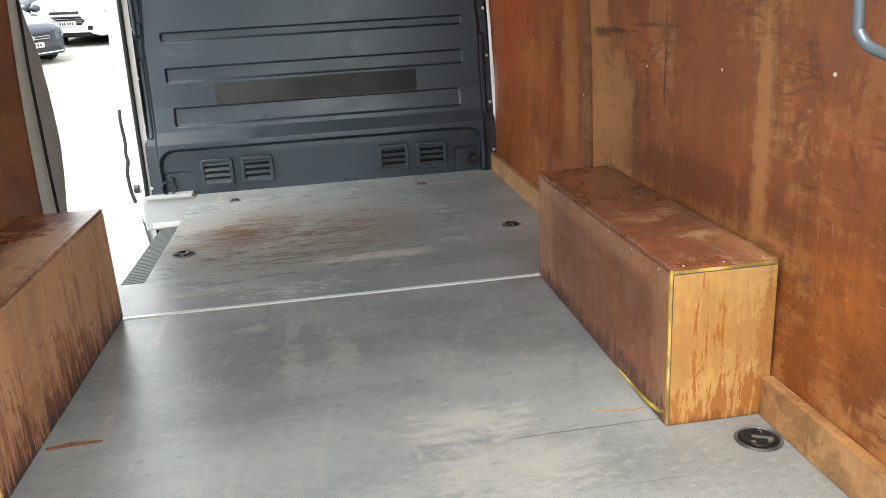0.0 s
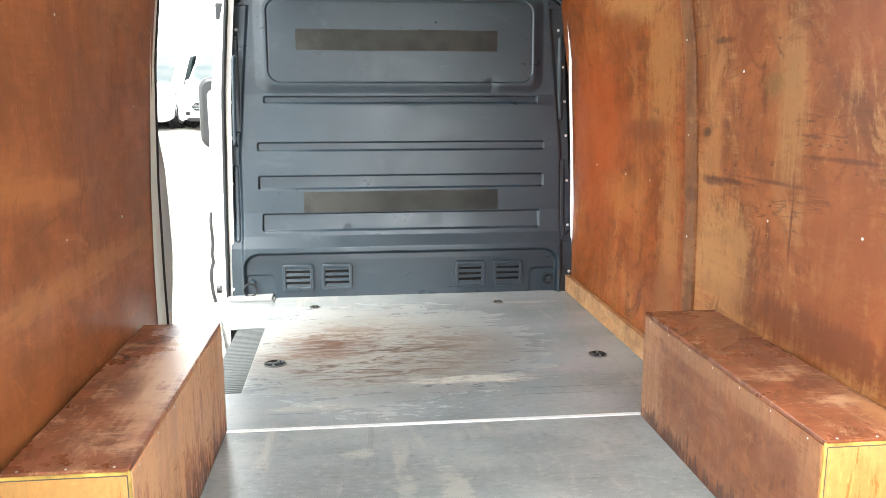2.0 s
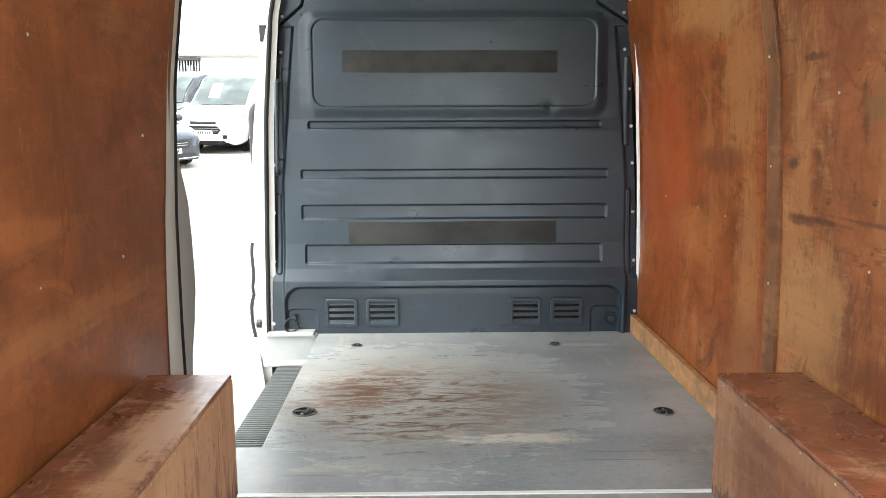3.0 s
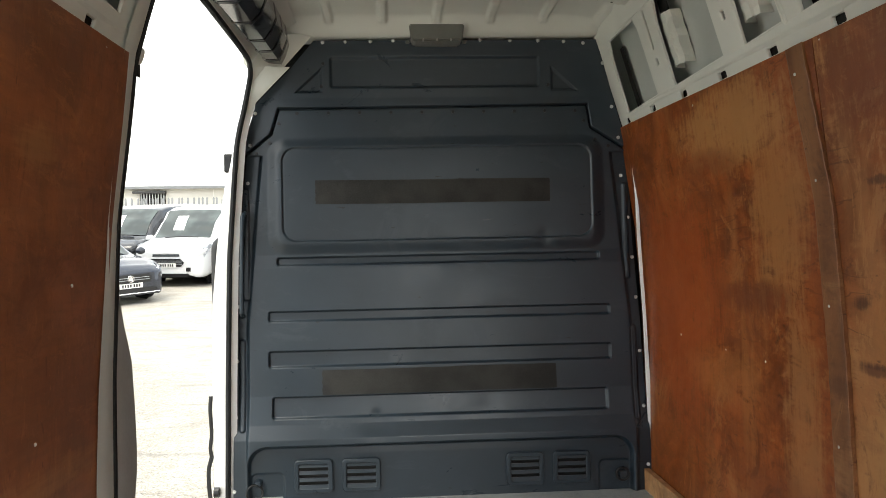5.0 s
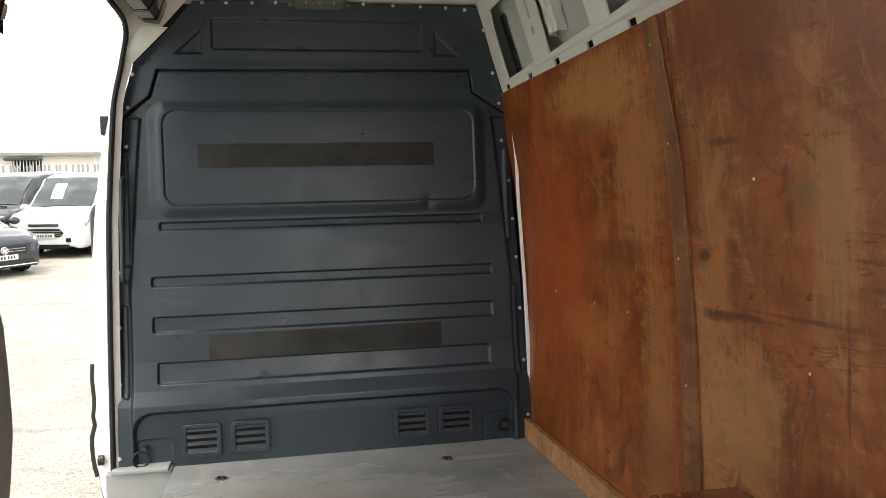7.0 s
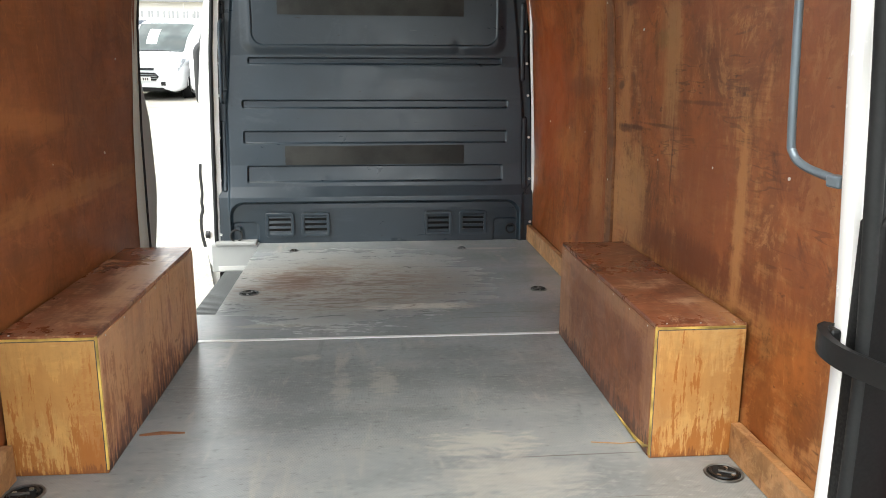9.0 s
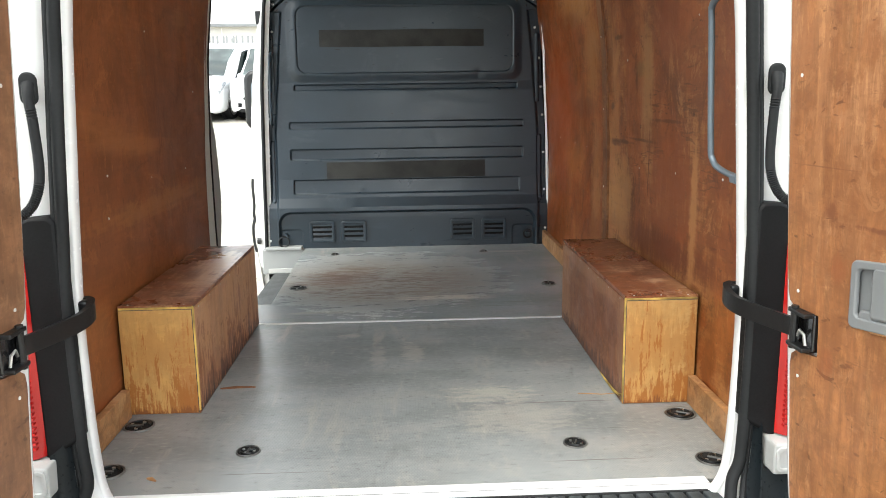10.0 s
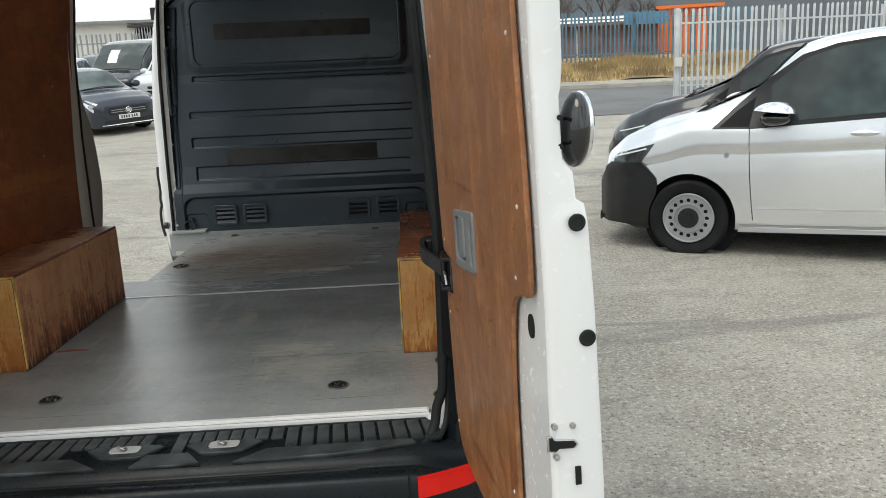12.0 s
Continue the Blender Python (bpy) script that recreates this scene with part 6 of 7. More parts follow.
    # free edge: rubber plugs, latch slot, screws and the outer handle
    E = W + 0.0135
    for v, th, u in ((1.078, 0.036, E - 0.026), (0.730, 0.063, E - 0.004), (0.553, 0.0722, E)):
        bm = bmesh.new()
        rod(bm, (u - 0.02, th, v), (u + 0.002, th, v), 0.0095, 18)
        ring(bm, (u + 0.001, th, v), (1, 0, 0), 0.0105, 0.0030, 18, 6)
        put(bm, M["rubber"], "edge_plug", "black rubber plug", True)
    put(plate([(0.0048 * math.cos(a), 0.553 + 0.019 * math.sin(a)) for a in np.linspace(0, 6.28, 18)[:-1]], (), 0.004, 0.001, lambda u, v, w: (0.828 + u * 2.6, 0.0085 + w, v)), M["void"], "latch_hole", "dark oval hole")
    slot = [(-0.002, 0.400), (-0.002, 0.376), (0.010, 0.374), (0.014, 0.379), (0.042, 0.378), (0.047, 0.384), (0.042, 0.390), (0.012, 0.393), (0.006, 0.395), (0.002, 0.401)]
    mid = (0.02, 0.387)
    slot = [(mid[0] + (u - mid[0]) * 0.84, mid[1] + (v - mid[1]) * 0.78) for u, v in slot]
    rim = [(mid[0] + (u - mid[0]) * 1.16, mid[1] + (v - mid[1]) * 1.25) for u, v in slot]
    flip = lambda u, v, w: (E + 0.001 + w, u + 0.004, v)
    put(plate(rim, (), 0.005, 0.001, flip), M["steel"], "latch_surround", "zinc slot surround")
    put(plate(slot, (), 0.009, 0.001, flip), M["void"], "latch_slot", "black latch slot")
    for u, v in ((0.0145, 0.4157), (0.0432, 0.4146), (0.0165, 0.3645)):
        bm = rod(bmesh.new(), (E - 0.002, u, v), (E + 0.004, u, v), 0.0050, 12)
        rod(bm, (E + 0.004, u, v), (E + 0.0055, u, v), 0.0028, 6)
        put(bm, M["steel"], "latch_screw", "zinc latch screw")
    put(boxed(E - 0.001, E + 0.003, 0.0455, 0.0550, 0.314, 0.345, 0.001), M["void"], "edge_slot", "black edge slot")
    cup = Matrix.Translation((W - 0.032, 0.079, 0.862)) @ Matrix.Rotation(radians(-4), 4, "X")
    bm = bmesh.new()
    bmesh.ops.create_uvsphere(bm, u_segments=24, v_segments=16, radius=1, matrix=cup @ Matrix.Diagonal((0.036, 0.024, 0.056, 1)))
    put(bm, M["gloss_black"], "outer_pull", "glossy black outer pull handle", True)
    bm = bmesh.new()
    bmesh.ops.create_uvsphere(bm, u_segments=24, v_segments=16, radius=1, matrix=cup @ Matrix.Translation((-0.008, 0.0085, 0.001)) @ Matrix.Diagonal((0.038, 0.022, 0.056, 1)))
    put(bm, M["chrome"], "pull_rim", "chrome outer rim", True)
    for v in (0.882, 0.841):
        put(rod(bmesh.new(), (W - 0.03, 0.047, v), (W - 0.002, 0.047, v), 0.0042, 10), M["rubber"], "pull_fixing", "black fixing")
    return d


rear_door(1, "door_1", "open white rear door lined with scuffed plywood, grey handle")
rear_door(-1, "door_2", "open white rear door lined with scuffed brown plywood")


# ---- outside: yard, cars, fences and buildings ----
def ground_z(x, y):
    far = math.log1p(math.exp(min(40, (y - 7.5) * 0.9))) / 0.9
    return -0.72 + 0.0905 * min(far, 21.5) + 0.01 * max(0.0, min(far, 60) - 21.5)


xs = sorted({*np.round(np.linspace(-45, 45, 73), 2), -900, -300, -120, 120, 300, 900})
ys = sorted({*np.round(np.linspace(-25, 50, 76), 2), -900, -300, -80, 90, 200, 900})
tagged(part("ground", grid_mesh("ground", [[(x, y, ground_z(x, y)) for x in xs] for y in ys], M["ground"]), None), "pale worn concrete yard with patches and loose grit", "ground", kind="structure")


def wheel(parent, x, y, z, r, side, hub):
    w = part("wheel", rod(bmesh.new(), (x, y - side * 0.10, z), (x, y + side * 0.055, z), r * 0.58, 28), M["void"], parent, "dark wheel well")
    bm = bmesh.new()
    prof = [(r * 0.62, 0.045), (r * 0.76, 0.085), (r * 0.92, 0.095), (r * 0.985, 0.075), (r, 0.03), (r, -0.10)]
    rows = [[bm.verts.new((x + q * math.cos(a), y + side * o, z + q * math.sin(a))) for q, o in prof] for a in (2 * math.pi * k / 36 for k in range(36))]
    for k in range(36):
        for i in range(len(prof) - 1):
            bm.faces.new((rows[k][i], rows[k][i + 1], rows[(k + 1) % 36][i + 1], rows[(k + 1) % 36][i]))
    bmesh.ops.recalc_face_normals(bm, faces=bm.faces)
    part("tyre", bm, M["tyre"], w, "black tyre", smooth=True)
    if hub == "steel":
        holes = []
        for k in range(16):
            a = 2 * math.pi * k / 16
            c, s = r * 0.462 * math.cos(a), r * 0.462 * math.sin(a)
            holes.append([(c + r * 0.062 * math.cos(b), s + r * 0.062 * math.sin(b)) for b in (2 * math.pi * j / 8 for j in range(8))])
        me = plate([(r * 0.61 * math.cos(b), r * 0.61 * math.sin(b)) for b in (2 * math.pi * j / 40 for j in range(40))], holes, 0.014, 0.003, lambda u, v, t: (x + u, y + side * (0.062 + t), z + v))
        me.materials.append(M["rim"])
        part("rim", me, None, w, "silver pierced steel rim")
        bm = rod(bmesh.new(), (x, y, z), (x, y + side * 0.080, z), r * 0.28, 24, r * 0.26)
        rod(bm, (x, y, z), (x, y + side * 0.092, z), r * 0.12, 16, r * 0.10)
        for k in range(5):
            a = 2 * math.pi * k / 5
            rod(bm, (x + r * 0.19 * math.cos(a), y, z + r * 0.19 * math.sin(a)), (x + r * 0.19 * math.cos(a), y + side * 0.088, z + r * 0.19 * math.sin(a)), r * 0.04, 8)
        part("rim_bead", ring(bmesh.new(), (x, y + side * 0.072, z), (0, 1, 0), r * 0.36, r * 0.03, 36, 6), M["rim"], w, smooth=True)
        part("hub", bm, M["black"], w, "black hub cap")
        part("rim_lip", ring(bmesh.new(), (x, y + side * 0.07, z), (0, 1, 0), r * 0.622, r * 0.030, 36, 8), M["rim"], w, smooth=True)
    else:
        bm = bmesh.new()
        ring(bm, (x, y + side * 0.07, z), (0, 1, 0), r * 0.63, r * 0.04, 32, 8)
        rod(bm, (x, y, z), (x, y + side * 0.075, z), r * 0.14, 14)
        for k in range(10):
            a = 2 * math.pi * k / 10 + (0.13 if k % 2 else -0.13)
            rod(bm, (x + r * 0.1 * math.cos(a), y + side * 0.066, z + r * 0.1 * math.sin(a)), (x + r * 0.62 * math.cos(a), y + side * 0.066, z + r * 0.62 * math.sin(a)), r * 0.055, 6)
        part("rim", bm, M["rim"], w, "silver alloy rim", smooth=True)


def car(kind, label, category, paint, m, plate_on=True, card=False, hub="alloy", bumper_mat=None):
    """A vehicle facing local +x, standing on z = 0. Stations run from tail to nose."""
    K = {
        # x, sill, belt, roof, half-width at belt, half-width at roof
        "saloon": dict(L=[(-2.30, 0.50, 0.95, 0.96, 0.70, 0.62), (-2.2, 0.32, 1.02, 1.05, 0.82, 0.66), (-1.7, 0.24, 1.02, 1.10, 0.89, 0.62), (-1.05, 0.22, 0.98, 1.38, 0.905, 0.56), (-0.3, 0.22, 0.95, 1.44, 0.905, 0.58), (0.35, 0.22, 0.93, 1.38, 0.905, 0.58), (1.12, 0.22, 0.92, 0.98, 0.90, 0.66), (1.7, 0.20, 0.86, 0.93, 0.88, 0.62), (2.12, 0.18, 0.76, 0.82, 0.83, 0.56), (2.27, 0.18, 0.70, 0.74, 0.74, 0.50), (2.33, 0.20, 0.66, 0.68, 0.66, 0.46)], wb=(-1.38, 1.46), r=0.33, a=(0.35, 1.12), d=(-1.05, -1.7), win=[(-1.55, -0.42), (-0.36, 0.72)]),
        "van": dict(L=[(-2.45, 0.45, 1.05, 1.85, 0.88, 0.80), (-2.38, 0.30, 1.05, 1.92, 0.95, 0.84), (-1.2, 0.28, 1.05, 1.96, 0.985, 0.86), (0.2, 0.28, 1.04, 1.96, 0.985, 0.86), (0.75, 0.28, 1.03, 1.88, 0.985, 0.82), (1.15, 0.28, 1.04, 1.62, 0.98, 0.78), (1.72, 0.28, 1.10, 1.16, 0.96, 0.82), (2.15, 0.24, 1.04, 1.10, 0.93, 0.76), (2.40, 0.24, 0.98, 1.02, 0.89, 0.72), (2.49, 0.26, 0.93, 0.96, 0.82, 0.66), (2.54, 0.30, 0.88, 0.90, 0.74, 0.60)], wb=(-1.40, 1.55), r=0.345, a=(0.75, 1.72), d=(-2.38, -2.45), win=[(0.05, 1.35)]),
        "mpv": dict(L=[(-2.62, 0.45, 1.15, 1.80, 0.86, 0.76), (-2.5, 0.30, 1.19, 1.88, 0.93, 0.80), (-1.2, 0.26, 1.21, 1.95, 0.962, 0.83), (0.1, 0.255, 1.205, 1.945, 0.962, 0.83), (0.62, 0.25, 1.185, 1.87, 0.962, 0.80), (1.10, 0.25, 1.17, 1.49, 0.96, 0.77), (1.52, 0.25, 1.17, 1.33, 0.95, 0.82), (1.87, 0.25, 1.07, 1.255, 0.92, 0.76), (2.18, 0.24, 0.97, 1.13, 0.86, 0.68), (2.38, 0.24, 0.86, 0.98, 0.74, 0.60), (2.50, 0.28, 0.70, 0.74, 0.58, 0.50)], wb=(-1.60, 1.60), r=0.356, a=(0.62, 1.52), d=(-2.5, -2.62), win=[]),
        "hatch": dict(L=[(-2.0, 0.45, 0.95, 1.20, 0.72, 0.56), (-1.9, 0.30, 0.97, 1.34, 0.82, 0.58), (-1.2, 0.24, 0.95, 1.46, 0.87, 0.60), (-0.2, 0.22, 0.93, 1.50, 0.87, 0.60), (0.35, 0.22, 0.92, 1.42, 0.87, 0.60), (1.05, 0.22, 0.93, 1.00, 0.86, 0.66), (1.55, 0.22, 0.84, 0.90, 0.83, 0.58), (1.95, 0.24, 0.70, 0.74, 0.70, 0.46)], wb=(-1.25, 1.25), r=0.31, a=(0.35, 1.05), d=(-1.9, -2.0), win=[(-1.35, -0.4), (-0.34, 0.62)]),
    }[kind]
    st = K["L"]
    sx = [q[0] for q in st]

    def val(x, k):
        """Smooth interpolation of a station value."""
        i = max(0, min(len(sx) - 2, int(np.searchsorted(sx, x)) - 1))
        x0, x1 = sx[i], sx[i + 1]
        t = (x - x0) / (x1 - x0)
        d0 = (st[i + 1][k] - st[i - 1][k]) / (sx[i + 1] - sx[i - 1]) if i > 0 else (st[1][k] - st[0][k]) / (sx[1] - sx[0])
        d1 = (st[i + 2][k] - st[i][k]) / (sx[i + 2] - sx[i]) if i + 2 < len(sx) else (st[-1][k] - st[-2][k]) / (sx[-1] - sx[-2])
        d0, d1 = 0.6 * d0 * (x1 - x0), 0.6 * d1 * (x1 - x0)
        a, b = st[i][k], st[i + 1][k]
        return (2 * t**3 - 3 * t**2 + 1) * a + (t**3 - 2 * t**2 + t) * d0 + (-2 * t**3 + 3 * t**2) * b + (t**3 - t**2) * d1

    def glass_point(x, f, out=0.0):
        """On the side of the upper body: f from belt (0) to roof edge (1)."""
        zb, zr, wb, wr = val(x, 2), val(x, 3), val(x, 4), val(x, 5)
        zr = zr - 0.05
        return (x, wb - 0.02 + (wr + 0.03 - wb + 0.02) * f + out, zb + 0.01 + (zr - zb - 0.01) * f)

    t = thing({"saloon": "saloon_car", "van": "parked_van", "mpv": "people_carrier", "hatch": "hatchback_car"}[kind], label, category, m, group="vehicles parked in the yard")
    n_st = 150 if kind == "mpv" else 96
    xs_ = sorted({*np.round(np.linspace(sx[0], sx[-1], n_st), 3)})
    lower = [(0.0, 0.90), (0.05, 0.965), (0.09, 0.982), (0.14, 0.984), (0.17, 0.990), (0.30, 0.998), (0.45, 1.0), (0.60, 0.999), (0.74, 0.992), (0.765, 0.986), (0.785, 1.004), (0.88, 0.999), (0.95, 0.989)]
    fine_f = sorted({*[q[0] for q in lower], *np.round(np.linspace(0, 0.70, 15), 3)})

    def side_y(x, z):
        """Half width of the body at a place along it and a height."""
        s0, zb, zr, wb, wr = (val(x, k) for k in range(1, 6))
        if z <= zb:
            return wb * lerp((z - s0) / (zb - s0), [*lower, (1.0, 1 - 0.018 / wb)])
        return wb - 0.02 + (wr + 0.05 - wb) * min(1, (z - zb) / max(0.02, zr - zb - 0.05))

    bm = bmesh.new()
    grid = []
    R = K["r"] * 1.16
    for x in xs_:
        s0, zb, zr, wb, wr = (val(x, k) for k in range(1, 6))
        zr = max(zr, zb + 0.015)
        half = [(wb * lerp(f, lower), s0 + (zb - s0) * f) for f in fine_f] + [(wb - 0.018, zb)]
        n_low = len(half)
        g = zr - zb
        half += [(wb - 0.02 + (wr + 0.03 - wb + 0.02) * f, zb + (g - 0.05 * min(1, g / 0.3)) * f) for f in (0.33, 0.66, 1.0)]
        half += [(wr - 0.03, zr - 0.018 * min(1, g / 0.3)), (wr * 0.7, zr), (wr * 0.35, zr + 0.012), (0, zr + 0.016)]
        full = [(y, z) for y, z in half] + [(-y, z) for y, z in reversed(half[:-1])]
        row = []
        for k, (y, z) in enumerate(full):
            px = x
            if min(k, len(full) - 1 - k) < n_low:
                for wx in K["wb"]:
                    d = math.hypot(px - wx, z - K["r"])
                    if abs(d - R) < 0.028:
                        px, z = wx + (px - wx) * R / d, K["r"] + (z - K["r"]) * R / d
            row.append(bm.verts.new((px, y, z)))
        grid.append(row)
    for a, b in zip(grid, grid[1:]):
        for i in range(len(a) - 1):
            c = (a[i].co + b[i].co + b[i + 1].co + a[i + 1].co) / 4
            if min(i, len(a) - 2 - i) < n_low - 1 and any(math.hypot(c.x - wx, c.z - K["r"]) < R for wx in K["wb"]):
                continue
            bm.faces.new((a[i], b[i], b[i + 1], a[i + 1]))
    bm.faces.new(list(reversed(grid[0]))), bm.faces.new(grid[-1])
    bmesh.ops.recalc_face_normals(bm, faces=bm.faces)
    me = finish("body", bm, paint, False)
    me.polygons.foreach_set("use_smooth", [True] * len(me.polygons))
    part("body", me, None, t)
    # dark underbody and inner fill
    part("underbody", boxed(sx[0] + 0.15, sx[-1] - 0.5, -0.72, 0.72, 0.18, 0.55), M["void"], t, "dark underbody")
    for wx in K["wb"]:
        for side in (-1, 1):
            wy = side * (val(wx, 4) - 0.105)
            wheel(t, wx, wy, K["r"], K["r"], side, hub)
            bm = bmesh.new()
            pts = [(wx + K["r"] * 1.16 * math.cos(a), side * (val(wx, 4) + 0.002), K["r"] + K["r"] * 1.16 * math.sin(a)) for a in np.linspace(0.0, math.pi, 22)]
            tube(bm, pts, 0.005, 6)
            if kind == "mpv":
                bm.free()
            else:
                part("arch_lip", bm, paint, t, smooth=True)
            bm = rod(bmesh.new(), (wx, side * (val(wx, 4) - 0.22), K["r"]), (wx, side * (val(wx, 4) - 0.21), K["r"]), K["r"] * 1.26, 30)
            part("wheel_well", bm, M["void"], t, "dark wheel well")
    # windscreen
    a0, a1 = K["a"]
    rows = []
    for f in np.linspace(0.06, 0.94, 8):
        x = a0 + (a1 - a0) * f
        w = val(x, 5) - 0.02
        rows.append([(x + 0.006, w * u, max(val(x, 3), val(x, 2) + 0.015) + 0.016 - 0.022 * abs(u) ** 2.5 + 0.008) for u in np.linspace(-0.96, 0.96, 12)])
    part("windscreen", grid_mesh("windscreen", rows, M["screen"] if kind == "mpv" else M["windscreen"]), None, t, "windscreen glass")
    part("dashboard", boxed(a0 - 0.1, a1 - 0.15, -0.6, 0.6, val(a1, 2) - 0.25, val(a1, 2) - 0.14), M["black"], t, "dark dashboard")
    wiper = tube(bmesh.new(), [(a1 + 0.0, -0.45, val(a1, 3) + 0.035), (a1 - 0.03, 0.0, val(a1, 3) + 0.06), (a1 - 0.02, 0.45, val(a1, 3) + 0.045)], 0.012, 5)
    part("wiper", wiper, M["black"], t)
    if card:
        rows = [[(a0 + (a1 - a0) * f + 0.012, -0.42 + 0.30 * g + 0.10 * f, val(a0 + (a1 - a0) * f, 3) + 0.026) for g in (0, 1)] for f in (0.28, 0.5, 0.74)]
        part("price_card", grid_mesh("price_card", rows, M["paper"]), None, t, "white card behind the windscreen")
    for side in (-1, 1):
        for k, (w0, w1) in enumerate(K["win"]):
            last = k == len(K["win"]) - 1
            rows = []
            for f in np.linspace(0.06, 0.90, 6):
                hi = w1
                if last:
                    # front window is cut by the screen pillar
                    lim = a1 - 0.28 - (a1 - a0 - 0.05) * f
                    hi = min(w1, lim)
                lo_ = w0 + (0.25 * f if (k == 0 and kind in ("saloon", "hatch")) else 0)
                rows.append([(lambda p: (p[0], side * p[1], p[2]))(glass_point(x, f, 0.005)) for x in np.linspace(lo_, max(hi, lo_ + 0.05), 8)])
            part("side_window", grid_mesh("side_window", rows, M["screen"]), None, t, "side window glass")
        if kind == "mpv":
            for nm, mat, lab, rim in (("window_frame", M["black"], "black window surround", [(1.40, 1.166), (1.06, 1.160), (0.0, 1.225), (-1.10, 1.24), (-1.10, 1.86), (0.14, 1.866), (0.42, 1.838), (0.68, 1.765), (0.90, 1.612), (1.03, 1.510), (1.22, 1.345)]),
                                      ("quarter_window", M["lamp_black"], "small dark quarter window", [(1.335, 1.182), (1.09, 1.178), (1.045, 1.43), (1.20, 1.31)]),
                                      ("front_window", M["tint"], "tinted side window glass", [(0.925, 1.205), (0.06, 1.265), (0.06, 1.838), (0.14, 1.838), (0.40, 1.808), (0.65, 1.735), (0.915, 1.525)]),
                                      ("rear_window", M["tint"], "tinted side window glass", [(-0.02, 1.268), (-1.05, 1.28), (-1.05, 1.825), (-0.02, 1.828)])):
                out = 0.004 if nm == "window_frame" else 0.008
                bm = bmesh.new()
                bm.faces.new([bm.verts.new((u, v, 0)) for u, v in rim])
                for k in range(-20, 30):
                    for co, no in (((k * 0.06, 0, 0), (1, 0, 0)), ((0, 1.0 + k * 0.06, 0), (0, 1, 0))):
                        bmesh.ops.bisect_plane(bm, geom=list(bm.verts) + list(bm.edges) + list(bm.faces), plane_co=co, plane_no=no)
                for v in bm.verts:
                    v.co = Vector((v.co.x, side * (side_y(v.co.x, v.co.y) + out), v.co.y))
                part(nm, bm, mat, t, lab, smooth=True)
            # bright upper shell and black lower part of the mirror
            bm = bmesh.new()
            bmesh.ops.create_uvsphere(bm, u_segments=20, v_segments=14, radius=1, matrix=Matrix.Translation((0.885, side * 1.075, 1.285)) @ Matrix.Rotation(radians(side * 4), 4, "Y") @ Matrix.Diagonal((0.180, 0.115, 0.108, 1)))
            bmesh.ops.bisect_plane(bm, geom=list(bm.verts) + list(bm.edges) + list(bm.faces), plane_co=(0, 0, 1.200), plane_no=(-0.12, 0, 1), clear_inner=True)
            part("mirror_cap", bm, M["chrome"], t, "chrome mirror cap", smooth=True)
            bm = bmesh.new()
            bmesh.ops.create_uvsphere(bm, u_segments=16, v_segments=10, radius=1, matrix=Matrix.Translation((0.87, side * 1.06, 1.25)) @ Matrix.Diagonal((0.125, 0.10, 0.060, 1)))
            box(bm, 0.88, 0.98, *sorted((side * 0.93, side * 1.03)), 1.185, 1.235, 0.01)
            part("mirror_base", bm, M["gloss_black"], t, "black mirror base", smooth=True)
            sheet("sill_trim", M["silver_dark"], t, [(1.16, 0.250), (1.16, 0.292), (-1.2, 0.292), (-1.2, 0.262)], (), 0.012, 0.003, lambda u, v, w: (u, side * (val(u, 4) * 0.986 + 0.006 + w), v), "grey sill trim", 0.3)
            sheet("cowl", M["black"], t, [(1.60, 1.285), (1.50, 1.345), (1.40, 1.40), (1.44, 1.345), (1.52, 1.295)], (), 0.01, 0.0, lambda u, v, w: (u, side * (0.79 + w), v), "black windscreen cowl end")
        else:
            mx = a1 - 0.42 if kind == "van" else a1 - 0.30
            mz = val(mx, 2) + 0.10
            bm = bmesh.new()
            bmesh.ops.create_uvsphere(bm, u_segments=14, v_segments=10, radius=1, matrix=Matrix.Translation((mx, side * (val(mx, 4) + 0.13), mz)) @ Matrix.Diagonal((0.07, 0.12, 0.085, 1)))
            part("mirror", bm, paint, t, "", smooth=True)
        # door gaps, handle
        for gx in {"saloon": (0.75, -0.38), "van": (1.28, 0.0), "mpv": (1.085, 0.045), "hatch": (0.66, -0.36)}[kind]:
            z0, z1 = val(gx, 1) + (0.04 if kind == "mpv" else 0.10), val(gx, 2)
            pts = [(gx - 0.05 * (1 - f) ** 2, side * (side_y(gx, z0 + (z1 - z0) * f) + 0.0012), z0 + (z1 - z0) * f) for f in np.linspace(0, 1, 12)]
            part("door_gap", tube(bmesh.new(), pts, 0.0042, 4), M["void"], t, "door shut line")
        hx = {"saloon": -0.1, "van": 0.25, "mpv": 0.20, "hatch": -0.1}[kind]
        bm = bmesh.new()
        bmesh.ops.create_uvsphere(bm, u_segments=12, v_segments=8, radius=1, matrix=Matrix.Translation((hx, side * (val(hx, 4) + 0.012), val(hx, 2) - 0.10)) @ Matrix.Diagonal((0.11, 0.022, 0.026, 1)))
        part("door_handle", bm, M["chrome"] if kind == "mpv" else paint, t, smooth=True)
        # headlamp on the nose corner
        if kind == "mpv":
            rows = []
            for f in np.linspace(0, 1, 9):
                lo, hi = (2.034 + 0.29 * f, 0.873 - 0.05 * f), (1.908 + 0.40 * f, 1.045 - 0.10 * f)
                rows.append([(x, side * (side_y(x, z) + 0.007), z) for x, z in ((lo[0] + (hi[0] - lo[0]) * q, lo[1] + (hi[1] - lo[1]) * q) for q in np.linspace(0, 1, 6))])
            part("headlamp", grid_mesh("headlamp", rows, M["lens_dark"]), None, t, "dark clear headlamp")
